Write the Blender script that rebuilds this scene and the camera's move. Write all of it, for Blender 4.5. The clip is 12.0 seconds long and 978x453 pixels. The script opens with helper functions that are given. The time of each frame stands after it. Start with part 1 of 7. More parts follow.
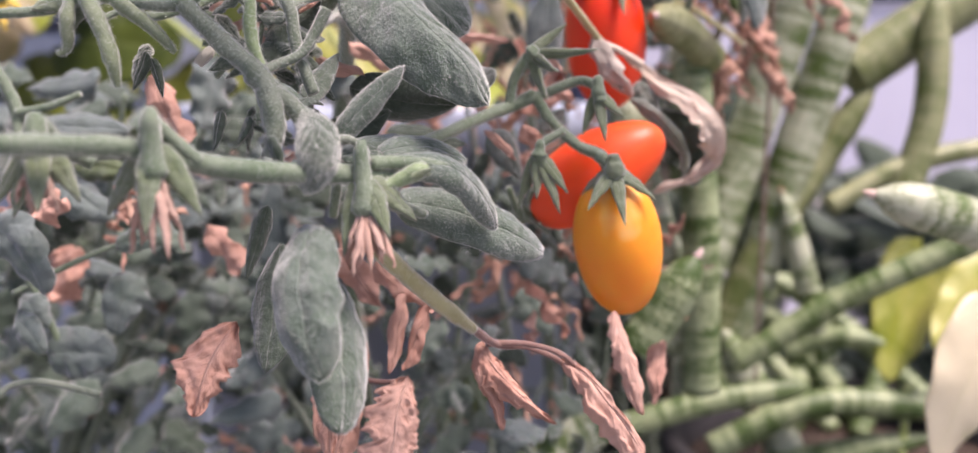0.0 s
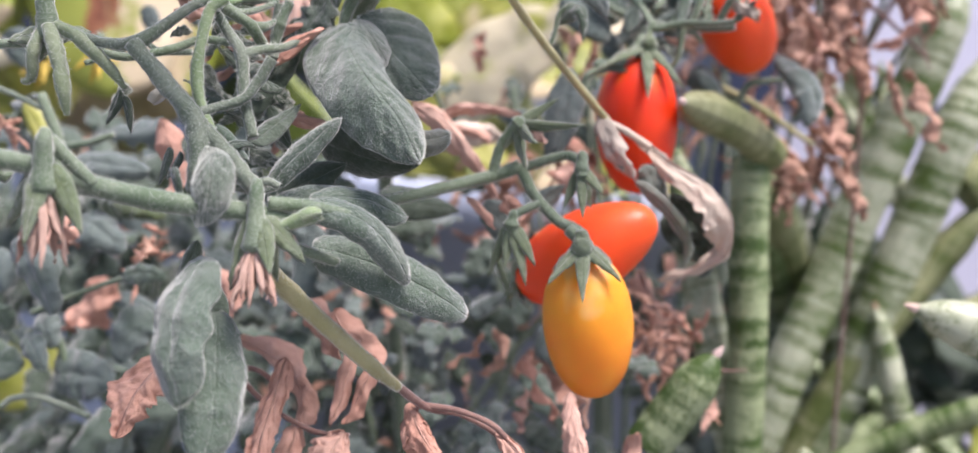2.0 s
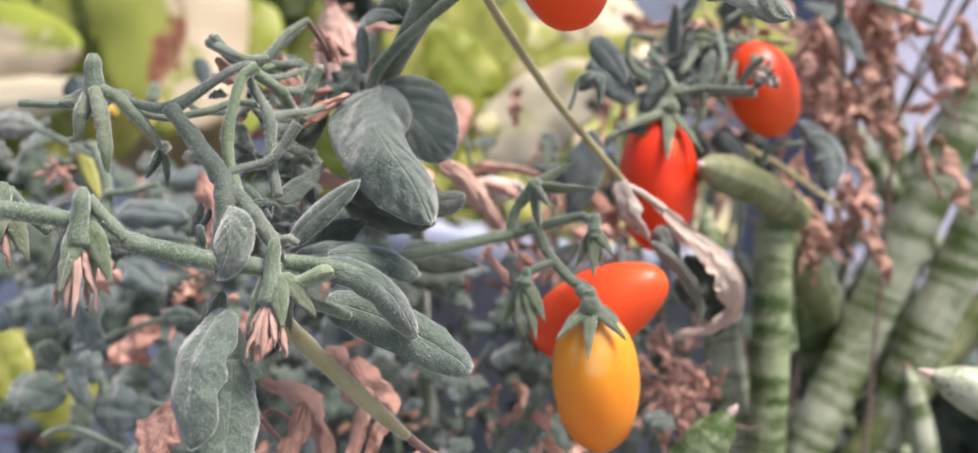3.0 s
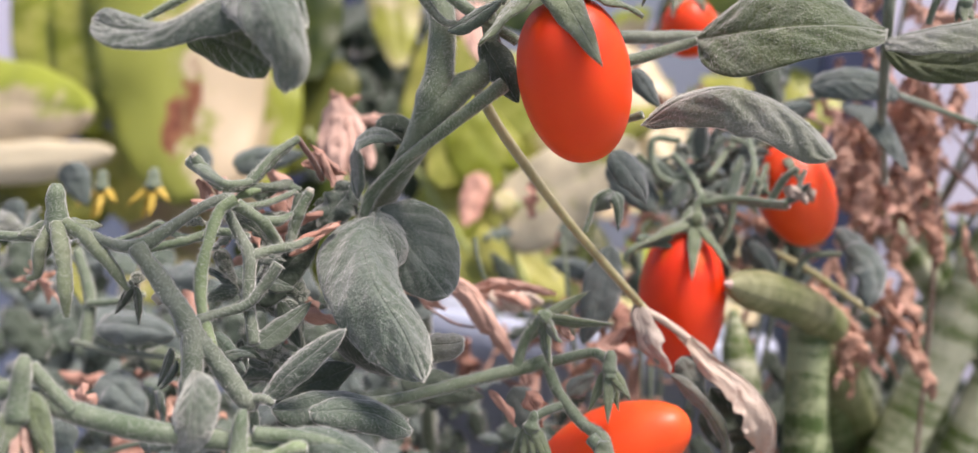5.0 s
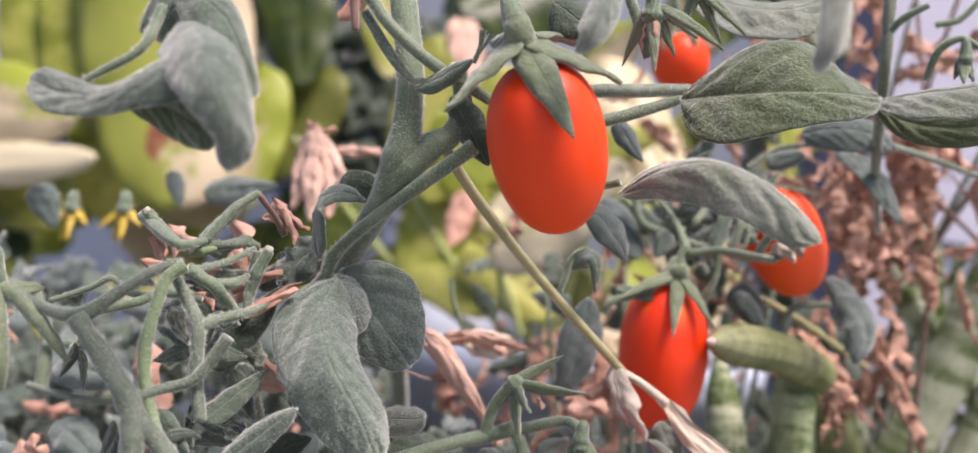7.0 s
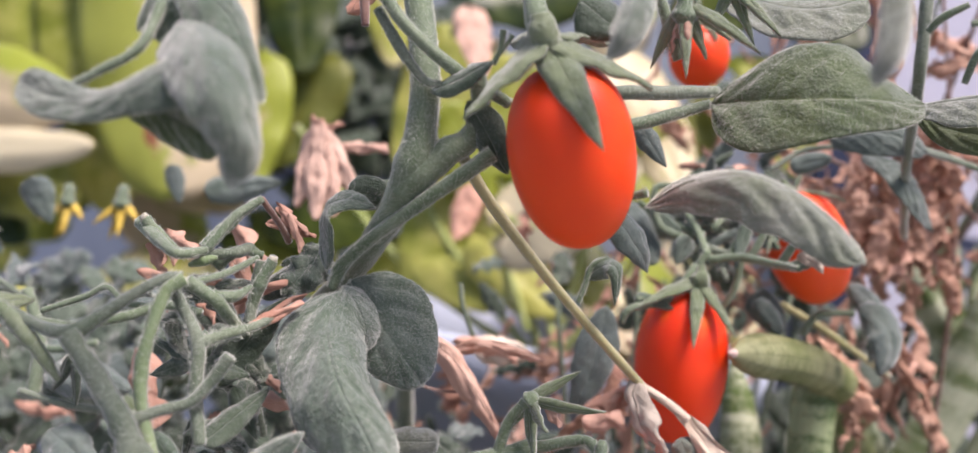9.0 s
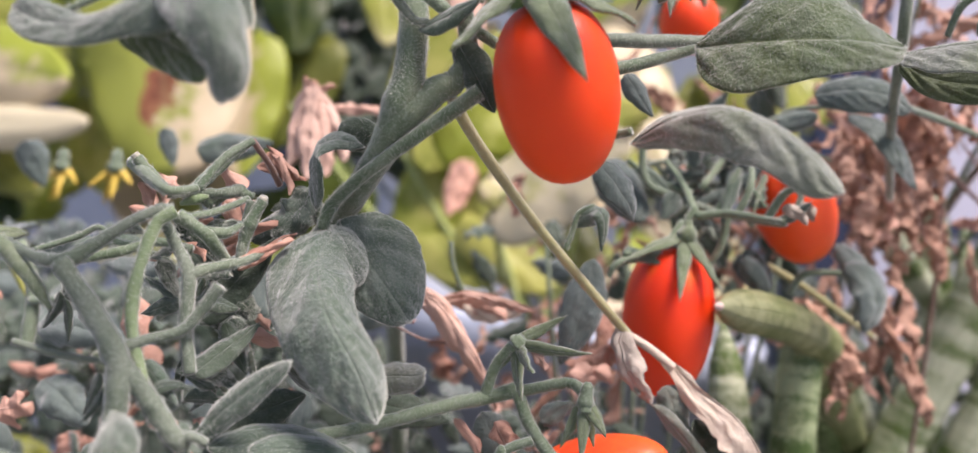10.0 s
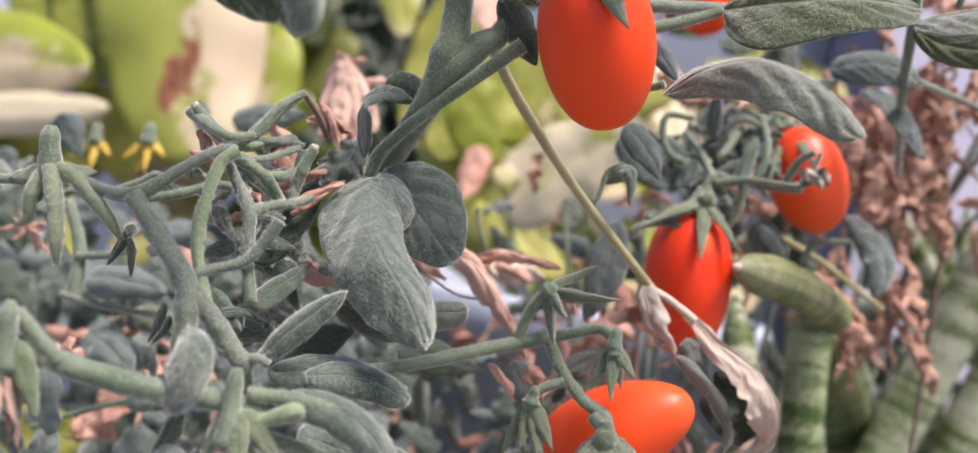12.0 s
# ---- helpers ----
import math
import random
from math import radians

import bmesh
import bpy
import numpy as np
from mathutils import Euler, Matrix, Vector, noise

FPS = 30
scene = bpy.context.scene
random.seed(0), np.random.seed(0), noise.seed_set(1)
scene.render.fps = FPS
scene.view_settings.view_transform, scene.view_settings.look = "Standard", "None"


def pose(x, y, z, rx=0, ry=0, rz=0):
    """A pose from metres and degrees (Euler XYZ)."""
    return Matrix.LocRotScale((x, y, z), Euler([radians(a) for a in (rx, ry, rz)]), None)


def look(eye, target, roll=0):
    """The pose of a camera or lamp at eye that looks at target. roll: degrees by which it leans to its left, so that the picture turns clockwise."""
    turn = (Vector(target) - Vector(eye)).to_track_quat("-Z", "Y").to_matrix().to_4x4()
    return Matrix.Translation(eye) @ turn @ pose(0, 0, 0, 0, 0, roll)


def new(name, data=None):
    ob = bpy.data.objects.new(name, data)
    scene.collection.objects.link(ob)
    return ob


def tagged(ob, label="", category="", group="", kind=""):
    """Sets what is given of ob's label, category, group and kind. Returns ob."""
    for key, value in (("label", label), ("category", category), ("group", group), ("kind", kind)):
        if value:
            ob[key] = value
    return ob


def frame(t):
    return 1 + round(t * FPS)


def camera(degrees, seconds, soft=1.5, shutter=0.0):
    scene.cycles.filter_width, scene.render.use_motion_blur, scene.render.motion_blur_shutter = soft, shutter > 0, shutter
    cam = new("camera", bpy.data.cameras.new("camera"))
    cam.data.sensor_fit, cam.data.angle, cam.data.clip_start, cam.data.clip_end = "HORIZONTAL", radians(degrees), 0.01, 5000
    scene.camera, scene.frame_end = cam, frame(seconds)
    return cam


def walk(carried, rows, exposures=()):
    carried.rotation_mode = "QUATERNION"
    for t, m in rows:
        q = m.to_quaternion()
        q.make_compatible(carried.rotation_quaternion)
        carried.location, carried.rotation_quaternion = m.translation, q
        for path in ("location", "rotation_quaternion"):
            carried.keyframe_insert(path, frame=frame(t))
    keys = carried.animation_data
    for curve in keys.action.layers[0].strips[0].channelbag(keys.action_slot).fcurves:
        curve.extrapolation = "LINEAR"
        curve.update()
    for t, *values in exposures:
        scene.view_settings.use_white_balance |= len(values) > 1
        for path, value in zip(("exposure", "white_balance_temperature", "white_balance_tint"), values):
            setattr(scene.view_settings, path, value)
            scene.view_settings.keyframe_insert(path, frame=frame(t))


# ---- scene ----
cam = camera(50.9, 12.0)
cam.data.dof.use_dof, cam.data.dof.focus_distance, cam.data.dof.aperture_fstop = True, 0.252, 9.5
METRES, EYE, TILT, LEAN, TURN = 0.25, 0.62, -8.0, 0.0, 0.0
ROWS = [
    (0.0, 0.0, 0.0, 0.0, -0.0, 0.0, -0.0),
    (0.5, 0.1269, 0.009, 0.0059, 3.06, 1.12, -1.18),
    (1.0, 0.173, -0.0016, -0.0352, 6.47, 2.53, -2.69),
    (1.5, 0.1592, 0.0219, -0.0173, 9.46, 4.14, -5.18),
    (2.0, 0.2516, 0.0292, -0.0223, 10.05, 4.9, -6.02),
    (2.5, 0.3164, -0.0017, -0.0101, 11.45, 5.96, -6.42),
    (3.0, 0.3109, -0.0183, 0.0005, 13.12, 6.68, -7.96),
    (5.0, 0.2947, 0.0782, 0.1248, 14.51, 8.62, -9.07),
    (5.5, 0.2737, 0.1109, 0.1765, 14.42, 8.63, -9.75),
    (6.0, 0.2667, 0.1113, 0.1756, 14.3, 8.65, -10.01),
    (6.5, 0.2791, 0.1136, 0.183, 14.11, 8.52, -10.14),
    (7.0, 0.2988, 0.1249, 0.2122, 14.22, 8.12, -10.38),
    (9.0, 0.2633, 0.1708, 0.2415, 14.09, 7.24, -10.92),
    (9.5, 0.2659, 0.1693, 0.2248, 14.05, 7.11, -11.06),
    (10.0, 0.2835, 0.168, 0.189, 13.85, 7.11, -11.12),
    (10.5, 0.2962, 0.1587, 0.1471, 13.89, 7.11, -11.24),
    (11.0, 0.2912, 0.1499, 0.1067, 13.79, 7.08, -11.4),
    (11.5, 0.2879, 0.132, 0.0981, 13.74, 7.41, -11.57),
    (12.0, 0.2685, 0.1117, 0.1138, 13.57, 7.67, -11.69),
]
walk(cam, [(t, pose(0, 0, EYE, TILT, LEAN, TURN) @ pose(METRES * x, METRES * y, METRES * z, 90 + pitch, roll, yaw)) for t, x, y, z, yaw, pitch, roll in ROWS],
     [(0.0, 0.67, 6650, 26), (1.0, 0.66, 6350, 19), (2.5, 0.66, 6300, 17), (3.0, 0.60, 6450, 16), (5.0, 0.51, 6750, 19), (12.0, 0.51, 6600, 18)])

# ---- daylight: bright open shade under a hazy sky, the sun high on the right ----
SUN_HEIGHT, SUN_TURN = 66.0, 122.0
world = bpy.data.worlds.new("sky")
scene.world = world
world.use_nodes = True
wn = world.node_tree.nodes
sky = wn.new("ShaderNodeTexSky")
sky.sky_type, sky.sun_disc = "NISHITA", False
sky.sun_elevation, sky.sun_rotation = radians(SUN_HEIGHT), radians(SUN_TURN)
sky.air_density, sky.dust_density = 1.0, 3.0
world.node_tree.links.new(sky.outputs["Color"], wn["Background"].inputs["Color"])
wn["Background"].inputs["Strength"].default_value = 0.115
sun = new("sun", bpy.data.lights.new("sun", "SUN"))
sun.data.energy, sun.data.angle, sun.data.color = 4.7, radians(22), (1.0, 0.92, 0.865)
sh, st = radians(SUN_HEIGHT), radians(SUN_TURN)
sun.matrix_basis = look((math.sin(st) * math.cos(sh) * 5, math.cos(st) * math.cos(sh) * 5, math.sin(sh) * 5), (0, 0, 0))


# ---- materials ----
def shader(name, rough=0.6, spec=0.4):
    m = bpy.data.materials.new(name)
    m.use_nodes = True
    b = m.node_tree.nodes["Principled BSDF"]
    b.inputs["Roughness"].default_value = rough
    b.inputs["Specular IOR Level"].default_value = spec
    return m, m.node_tree, b


def link(nt, a, b):
    nt.links.new(a, b)


def noise_tex(nt, scale, detail=3.0, rough=0.55, vec=None):
    n = nt.nodes.new("ShaderNodeTexNoise")
    n.inputs["Scale"].default_value, n.inputs["Detail"].default_value, n.inputs["Roughness"].default_value = scale, detail, rough
    if vec is None:
        vec = nt.nodes.new("ShaderNodeTexCoord").outputs["Object"]
    link(nt, vec, n.inputs["Vector"])
    return n.outputs["Fac"]


def ramp(nt, fac, lo, hi, c0, c1):
    r = nt.nodes.new("ShaderNodeValToRGB")
    r.color_ramp.elements[0].position, r.color_ramp.elements[1].position = lo, hi
    r.color_ramp.elements[0].color, r.color_ramp.elements[1].color = (*c0, 1), (*c1, 1)
    link(nt, fac, r.inputs["Fac"])
    return r.outputs["Color"]


def mixed(nt, fac, a, b, kind="MIX"):
    m = nt.nodes.new("ShaderNodeMix")
    m.data_type, m.blend_type = "RGBA", kind
    for value, socket in ((fac, m.inputs[0]), (a, m.inputs[6]), (b, m.inputs[7])):
        if isinstance(value, (int, float)):
            socket.default_value = value
        elif isinstance(value, tuple):
            socket.default_value = (*value, 1)
        else:
            link(nt, value, socket)
    return m.outputs[2]


def maths(nt, op, a, b=0.0, c=0.0):
    m = nt.nodes.new("ShaderNodeMath")
    m.operation = op
    for i, value in enumerate((a, b, c)):
        if isinstance(value, (int, float)):
            m.inputs[i].default_value = value
        else:
            link(nt, value, m.inputs[i])
    return m.outputs[0]


def bumped(nt, b, height, distance, strength=0.6):
    n = nt.nodes.new("ShaderNodeBump")
    n.inputs["Distance"].default_value, n.inputs["Strength"].default_value = distance, strength
    link(nt, height, n.inputs["Height"])
    link(nt, n.outputs["Normal"], b.inputs["Normal"])


def object_random(nt):
    return nt.nodes.new("ShaderNodeObjectInfo").outputs["Random"]


def leaf_uv(nt):
    sep = nt.nodes.new("ShaderNodeSeparateXYZ")
    link(nt, nt.nodes.new("ShaderNodeTexCoord").outputs["UV"], sep.inputs[0])
    side = maths(nt, "ABSOLUTE", maths(nt, "MULTIPLY_ADD", sep.outputs[1], 2.0, -1.0))
    return sep.outputs[0], side


def vein_mask(nt, count=6.0, slope=0.7):
    """1 on the midrib and the wavering side veins, 0 between them."""
    u, side = leaf_uv(nt)
    waver = maths(nt, "MULTIPLY_ADD", noise_tex(nt, 160, 3), 0.16, -0.08)
    rib = maths(nt, "MINIMUM", maths(nt, "MULTIPLY", side, 18.0), 1.0)
    wave = maths(nt, "FRACT", maths(nt, "MULTIPLY", maths(nt, "ADD", waver, maths(nt, "MULTIPLY_ADD", side, -slope * 0.45, u)), count))
    lateral = maths(nt, "MINIMUM", maths(nt, "MULTIPLY", maths(nt, "ABSOLUTE", maths(nt, "SUBTRACT", wave, 0.5)), 9.0), 1.0)
    return maths(nt, "SUBTRACT", 1.0, maths(nt, "MULTIPLY", rib, maths(nt, "MULTIPLY_ADD", lateral, 0.22, 0.78)))


def quilting(nt, scale):
    v = nt.nodes.new("ShaderNodeTexVoronoi")
    v.feature = "SMOOTH_F1"
    v.inputs["Scale"].default_value = scale
    v.inputs["Smoothness"].default_value = 0.6
    link(nt, nt.nodes.new("ShaderNodeTexCoord").outputs["Object"], v.inputs["Vector"])
    return v.outputs["Distance"]


def translucent(m, nt, b, colour, share):
    """Lets part of the daylight through a thin blade."""
    t = nt.nodes.new("ShaderNodeBsdfTranslucent")
    if isinstance(colour, tuple):
        t.inputs["Color"].default_value = (*colour, 1)
    else:
        link(nt, colour, t.inputs["Color"])
    mix = nt.nodes.new("ShaderNodeMixShader")
    mix.inputs[0].default_value = share
    link(nt, b.outputs[0], mix.inputs[1])
    link(nt, t.outputs[0], mix.inputs[2])
    link(nt, mix.outputs[0], nt.nodes["Material Output"].inputs["Surface"])


def green_leaf(name, dark, light, vein, down=0.55, through_share=0.12, rough=0.6):
    m, nt, b = shader(name, rough, 0.35)
    broad = noise_tex(nt, 70, 5, 0.65)
    grain = noise_tex(nt, 2300, 2, 0.75)
    tone = mixed(nt, maths(nt, "MULTIPLY_ADD", object_random(nt), 0.35, maths(nt, "MULTIPLY_ADD", broad, 1.3, -0.4)), dark, light)
    veins = vein_mask(nt)
    tone = mixed(nt, maths(nt, "MULTIPLY", veins, 0.22), tone, vein)
    # worn patches where the green shows, and dusty bloom thickest towards the rim
    worn = maths(nt, "MULTIPLY", ramp(nt, noise_tex(nt, 42, 5, 0.7), 0.44, 0.66, (0, 0, 0), (1, 1, 1)), 0.55)
    tone = mixed(nt, worn, tone, (dark[0] * 0.8, dark[1] * 0.95, dark[2] * 0.55))
    edge = maths(nt, "MULTIPLY", maths(nt, "POWER", leaf_uv(nt)[1], 5.0), 0.18)
    bloom = maths(nt, "MULTIPLY", maths(nt, "ADD", edge, ramp(nt, noise_tex(nt, 130, 5, 0.75), 0.42, 0.68, (0, 0, 0), (1, 1, 1))), down * 0.5)
    tone = mixed(nt, bloom, tone, (0.27, 0.305, 0.29))
    fuzz = maths(nt, "MULTIPLY", ramp(nt, grain, 0.56, 0.72, (0, 0, 0), (1, 1, 1)), down)
    tone = mixed(nt, fuzz, tone, (0.44, 0.49, 0.46))
    link(nt, tone, b.inputs["Base Color"])
    b.inputs["Sheen Weight"].default_value, b.inputs["Sheen Roughness"].default_value = 0.9, 0.35
    height = maths(nt, "ADD", maths(nt, "MULTIPLY", grain, 0.45), maths(nt, "ADD", maths(nt, "MULTIPLY", veins, -0.35), maths(nt, "MULTIPLY", quilting(nt, 230), -0.8)))
    height = maths(nt, "ADD", height, maths(nt, "MULTIPLY", noise_tex(nt, 260, 5, 0.65), 1.8))
    bumped(nt, b, height, 0.0009, 0.85)
    translucent(m, nt, b, (light[0] * 1.1, light[1] * 1.3, light[2] * 0.6), through_share)
    return m


def stem_skin(name, dark, light, rough=0.6, streak=True, down=0.45):
    m, nt, b = shader(name, rough, 0.35)
    grain = noise_tex(nt, 2200, 2, 0.7)
    tone = mixed(nt, ramp(nt, noise_tex(nt, 110, 4), 0.3, 0.7, (0, 0, 0), (1, 1, 1)), dark, light)
    patch = ramp(nt, noise_tex(nt, 45, 3, 0.6), 0.5, 0.72, (0, 0, 0), (1, 1, 1))
    tone = mixed(nt, maths(nt, "MULTIPLY", patch, 0.30), tone, (light[0] * 1.0, light[1] * 1.12, light[2] * 0.75))
    tone = mixed(nt, maths(nt, "MULTIPLY", ramp(nt, grain, 0.5, 0.68, (0, 0, 0), (1, 1, 1)), down), tone, (0.44, 0.48, 0.44))
    link(nt, tone, b.inputs["Base Color"])
    b.inputs["Sheen Weight"].default_value, b.inputs["Sheen Roughness"].default_value = 0.9, 0.35
    bumped(nt, b, maths(nt, "ADD", grain, maths(nt, "MULTIPLY", noise_tex(nt, 350, 4, 0.65), 0.9)), 0.0005, 0.65)
    return m


def dry_skin(name, dark, light, pale):
    m, nt, b = shader(name, 0.75, 0.25)
    tone = mixed(nt, ramp(nt, noise_tex(nt, 140, 5, 0.65), 0.3, 0.7, (0, 0, 0), (1, 1, 1)), dark, light)
    tone = mixed(nt, maths(nt, "MULTIPLY", object_random(nt), 0.45), tone, pale)
    veins = vein_mask(nt, 8.0)
    tone = mixed(nt, maths(nt, "MULTIPLY", veins, 0.35), tone, pale)
    link(nt, tone, b.inputs["Base Color"])
    bumped(nt, b, maths(nt, "ADD", maths(nt, "MULTIPLY", veins, 0.8), noise_tex(nt, 500, 5, 0.7)), 0.0009, 0.8)
    translucent(m, nt, b, light, 0.15)
    return m


def fruit_skin(name, low, high, cap, cap_at=0.1):
    """Smooth waxy skin; the colour runs along the fruit from the stalk (u = 0) to the blossom end."""
    m, nt, b = shader(name, 0.35, 0.28)
    u, side = leaf_uv(nt)
    broad = noise_tex(nt, 60, 2)
    run = maths(nt, "ADD", u, maths(nt, "MULTIPLY_ADD", broad, 0.9, -0.45))
    tone = ramp(nt, run, 0.15, 0.9, high, low)
    tone = mixed(nt, ramp(nt, run, cap_at, cap_at + 0.16, (1, 1, 1), (0, 0, 0)), tone, cap)
    spots = ramp(nt, noise_tex(nt, 1500, 2), 0.7, 0.78, (0, 0, 0), (1, 1, 1))
    tone = mixed(nt, maths(nt, "MULTIPLY", spots, 0.25), tone, (high[0], min(1, high[1] + 0.2), high[2] + 0.1))
    link(nt, tone, b.inputs["Base Color"])
    b.inputs["Subsurface Weight"].default_value, b.inputs["Subsurface Scale"].default_value = 0.55, 0.006
    b.inputs["Subsurface Radius"].default_value = (1.0, 0.35, 0.15)
    b.inputs["Coat Weight"].default_value, b.inputs["Coat Roughness"].default_value = 0.22, 0.27
    haze = noise_tex(nt, 220, 3)
    link(nt, maths(nt, "MULTIPLY_ADD", haze, 0.25, 0.36), b.inputs["Roughness"])
    bumped(nt, b, noise_tex(nt, 900, 2), 0.0001, 0.35)
    return m


def banded_spear(name, contrast=1.0, pale=(0.52, 0.55, 0.41), green=(0.075, 0.12, 0.028)):
    """Round succulent leaf: uneven pale blotched bands on dark green, with thin grooves along it."""
    m, nt, b = shader(name, 0.45, 0.4)
    sep = nt.nodes.new("ShaderNodeSeparateXYZ")
    link(nt, nt.nodes.new("ShaderNodeTexCoord").outputs["UV"], sep.inputs[0])
    own = object_random(nt)
    place = nt.nodes.new("ShaderNodeCombineXYZ")
    rag = noise_tex(nt, 330, 4, 0.7)
    link(nt, maths(nt, "ADD", maths(nt, "MULTIPLY_ADD", sep.outputs[0], 19.0, maths(nt, "MULTIPLY", own, 60.0)), maths(nt, "MULTIPLY", rag, 1.1)), place.inputs[0])
    link(nt, maths(nt, "MULTIPLY", sep.outputs[1], 1.1), place.inputs[1])
    link(nt, maths(nt, "MULTIPLY", own, 31.0), place.inputs[2])
    band = noise_tex(nt, 1.0, 2, 0.55, place.outputs[0])
    mottle = maths(nt, "MULTIPLY_ADD", noise_tex(nt, 620, 5, 0.75), 0.9, -0.45)
    patch = maths(nt, "MULTIPLY_ADD", noise_tex(nt, 38, 2), 0.7, -0.35)
    mask = maths(nt, "ADD", maths(nt, "ADD", maths(nt, "MULTIPLY_ADD", band, contrast, 0.5 - 0.5 * contrast), mottle), patch)
    tone = ramp(nt, mask, 0.36, 0.62, green, pale)
    groove = maths(nt, "ABSOLUTE", maths(nt, "SINE", maths(nt, "MULTIPLY", sep.outputs[1], 31.416)))
    line = ramp(nt, groove, 0.0, 0.14, (1, 1, 1), (0, 0, 0))
    tone = mixed(nt, maths(nt, "MULTIPLY", line, 0.55), tone, (0.055, 0.085, 0.03))
    tone = mixed(nt, maths(nt, "MULTIPLY", own, 0.22), tone, (0.07, 0.11, 0.025))
    link(nt, tone, b.inputs["Base Color"])
    bumped(nt, b, maths(nt, "ADD", maths(nt, "MULTIPLY", line, -1.0), noise_tex(nt, 700, 3)), 0.0006, 0.5)
    return m


def pothos_skin(name, a, c, edge_lo, edge_hi, scale=38, burn=0.0, split=0.0):
    m, nt, b = shader(name, 0.4, 0.45)
    u, side = leaf_uv(nt)
    blotch = maths(nt, "ADD", noise_tex(nt, scale, 5, 0.6), maths(nt, "MULTIPLY", maths(nt, "SUBTRACT", object_random(nt), 0.5), 0.25))
    if split:
        # one half of the blade green, the other bleached
        sep = nt.nodes.new("ShaderNodeSeparateXYZ")
        link(nt, nt.nodes.new("ShaderNodeTexCoord").outputs["UV"], sep.inputs[0])
        blotch = maths(nt, "MULTIPLY_ADD", maths(nt, "SUBTRACT", sep.outputs[1], 0.5), split, blotch)
    tone = ramp(nt, blotch, edge_lo, edge_hi, a, c)
    if burn:
        # a scorched gash running in from one edge
        slant = maths(nt, "MULTIPLY_ADD", sep.outputs[1], -0.55, maths(nt, "ADD", u, burn))
        gash = maths(nt, "ADD", maths(nt, "MULTIPLY", maths(nt, "ABSOLUTE", slant), -1.0), maths(nt, "MULTIPLY_ADD", noise_tex(nt, 55, 6, 0.7), 0.30, -0.075))
        reach = maths(nt, "MAXIMUM", maths(nt, "SUBTRACT", maths(nt, "ABSOLUTE", maths(nt, "SUBTRACT", sep.outputs[1], 0.52)), 0.12), 0.0)
        gash = maths(nt, "MULTIPLY_ADD", reach, -1.6, gash)
        tone = mixed(nt, ramp(nt, gash, -0.02, 0.01, (0, 0, 0), (1, 1, 1)), tone, (0.33, 0.14, 0.07))
        tone = mixed(nt, ramp(nt, gash, 0.03, 0.06, (0, 0, 0), (1, 1, 1)), tone, (0.21, 0.075, 0.04))
    veins = vein_mask(nt, 5.0, 1.2)
    tone = mixed(nt, maths(nt, "MULTIPLY", veins, 0.15), tone, (0.5, 0.55, 0.25))
    link(nt, tone, b.inputs["Base Color"])
    bumped(nt, b, maths(nt, "SUBTRACT", noise_tex(nt, 160, 3), maths(nt, "MULTIPLY", veins, 0.4)), 0.0012, 0.5)
    translucent(m, nt, b, tone, 0.35)
    return m


def plaster(name, a, c, scale, rough, bump):
    m, nt, b = shader(name, rough, 0.35)
    tone = mixed(nt, ramp(nt, noise_tex(nt, scale, 6, 0.65), 0.3, 0.7, (0, 0, 0), (1, 1, 1)), a, c)
    tone = mixed(nt, maths(nt, "MULTIPLY", noise_tex(nt, scale * 18, 4), 0.25), tone, a)
    link(nt, tone, b.inputs["Base Color"])
    bumped(nt, b, noise_tex(nt, scale * 25, 4), bump, 0.5)
    return m


M_LEAF = green_leaf("dusty_tomato_leaf", (0.044, 0.078, 0.052), (0.138, 0.182, 0.142), (0.20, 0.26, 0.19))
M_LEAF_FRESH = green_leaf("fresh_tomato_leaf", (0.045, 0.078, 0.022), (0.13, 0.165, 0.08), (0.19, 0.25, 0.09), 0.4)
# for dark leaves, and with the shade of gaps and crowded growth painted in
M_LEAF_DARK_SHADE = green_leaf("dark_shade_tomato_leaf", (0.028, 0.048, 0.03), (0.068, 0.098, 0.066), (0.15, 0.21, 0.12), 0.3)
M_LEAF_BLUE = green_leaf("bluish_tomato_leaf", (0.064, 0.094, 0.09), (0.17, 0.212, 0.203), (0.24, 0.31, 0.27), 0.4)
M_LEAF_PALE = green_leaf("silvery_tomato_leaf", (0.125, 0.145, 0.11), (0.30, 0.315, 0.27), (0.34, 0.38, 0.30), 0.6)
M_STEM = stem_skin("downy_stem", (0.066, 0.108, 0.056), (0.16, 0.205, 0.135))
M_STEM_GREY = stem_skin("grey_stem", (0.068, 0.098, 0.062), (0.17, 0.20, 0.15))
M_STEM_LIGHT = stem_skin("fresh_green_stem", (0.13, 0.20, 0.085), (0.23, 0.30, 0.155))
M_STEM_TAN = stem_skin("straw_stem", (0.29, 0.27, 0.125), (0.43, 0.40, 0.21), down=0.15)
M_STEM_DRY = stem_skin("dry_brown_stem", (0.13, 0.065, 0.055), (0.26, 0.15, 0.12), down=0.1)
M_UNDER = green_leaf("leaf_underside", (0.07, 0.11, 0.045), (0.12, 0.165, 0.075), (0.2, 0.26, 0.14), 0.25)
M_SEPAL = green_leaf("sepal", (0.12, 0.16, 0.085), (0.225, 0.265, 0.158), (0.30, 0.34, 0.22), 0.5)
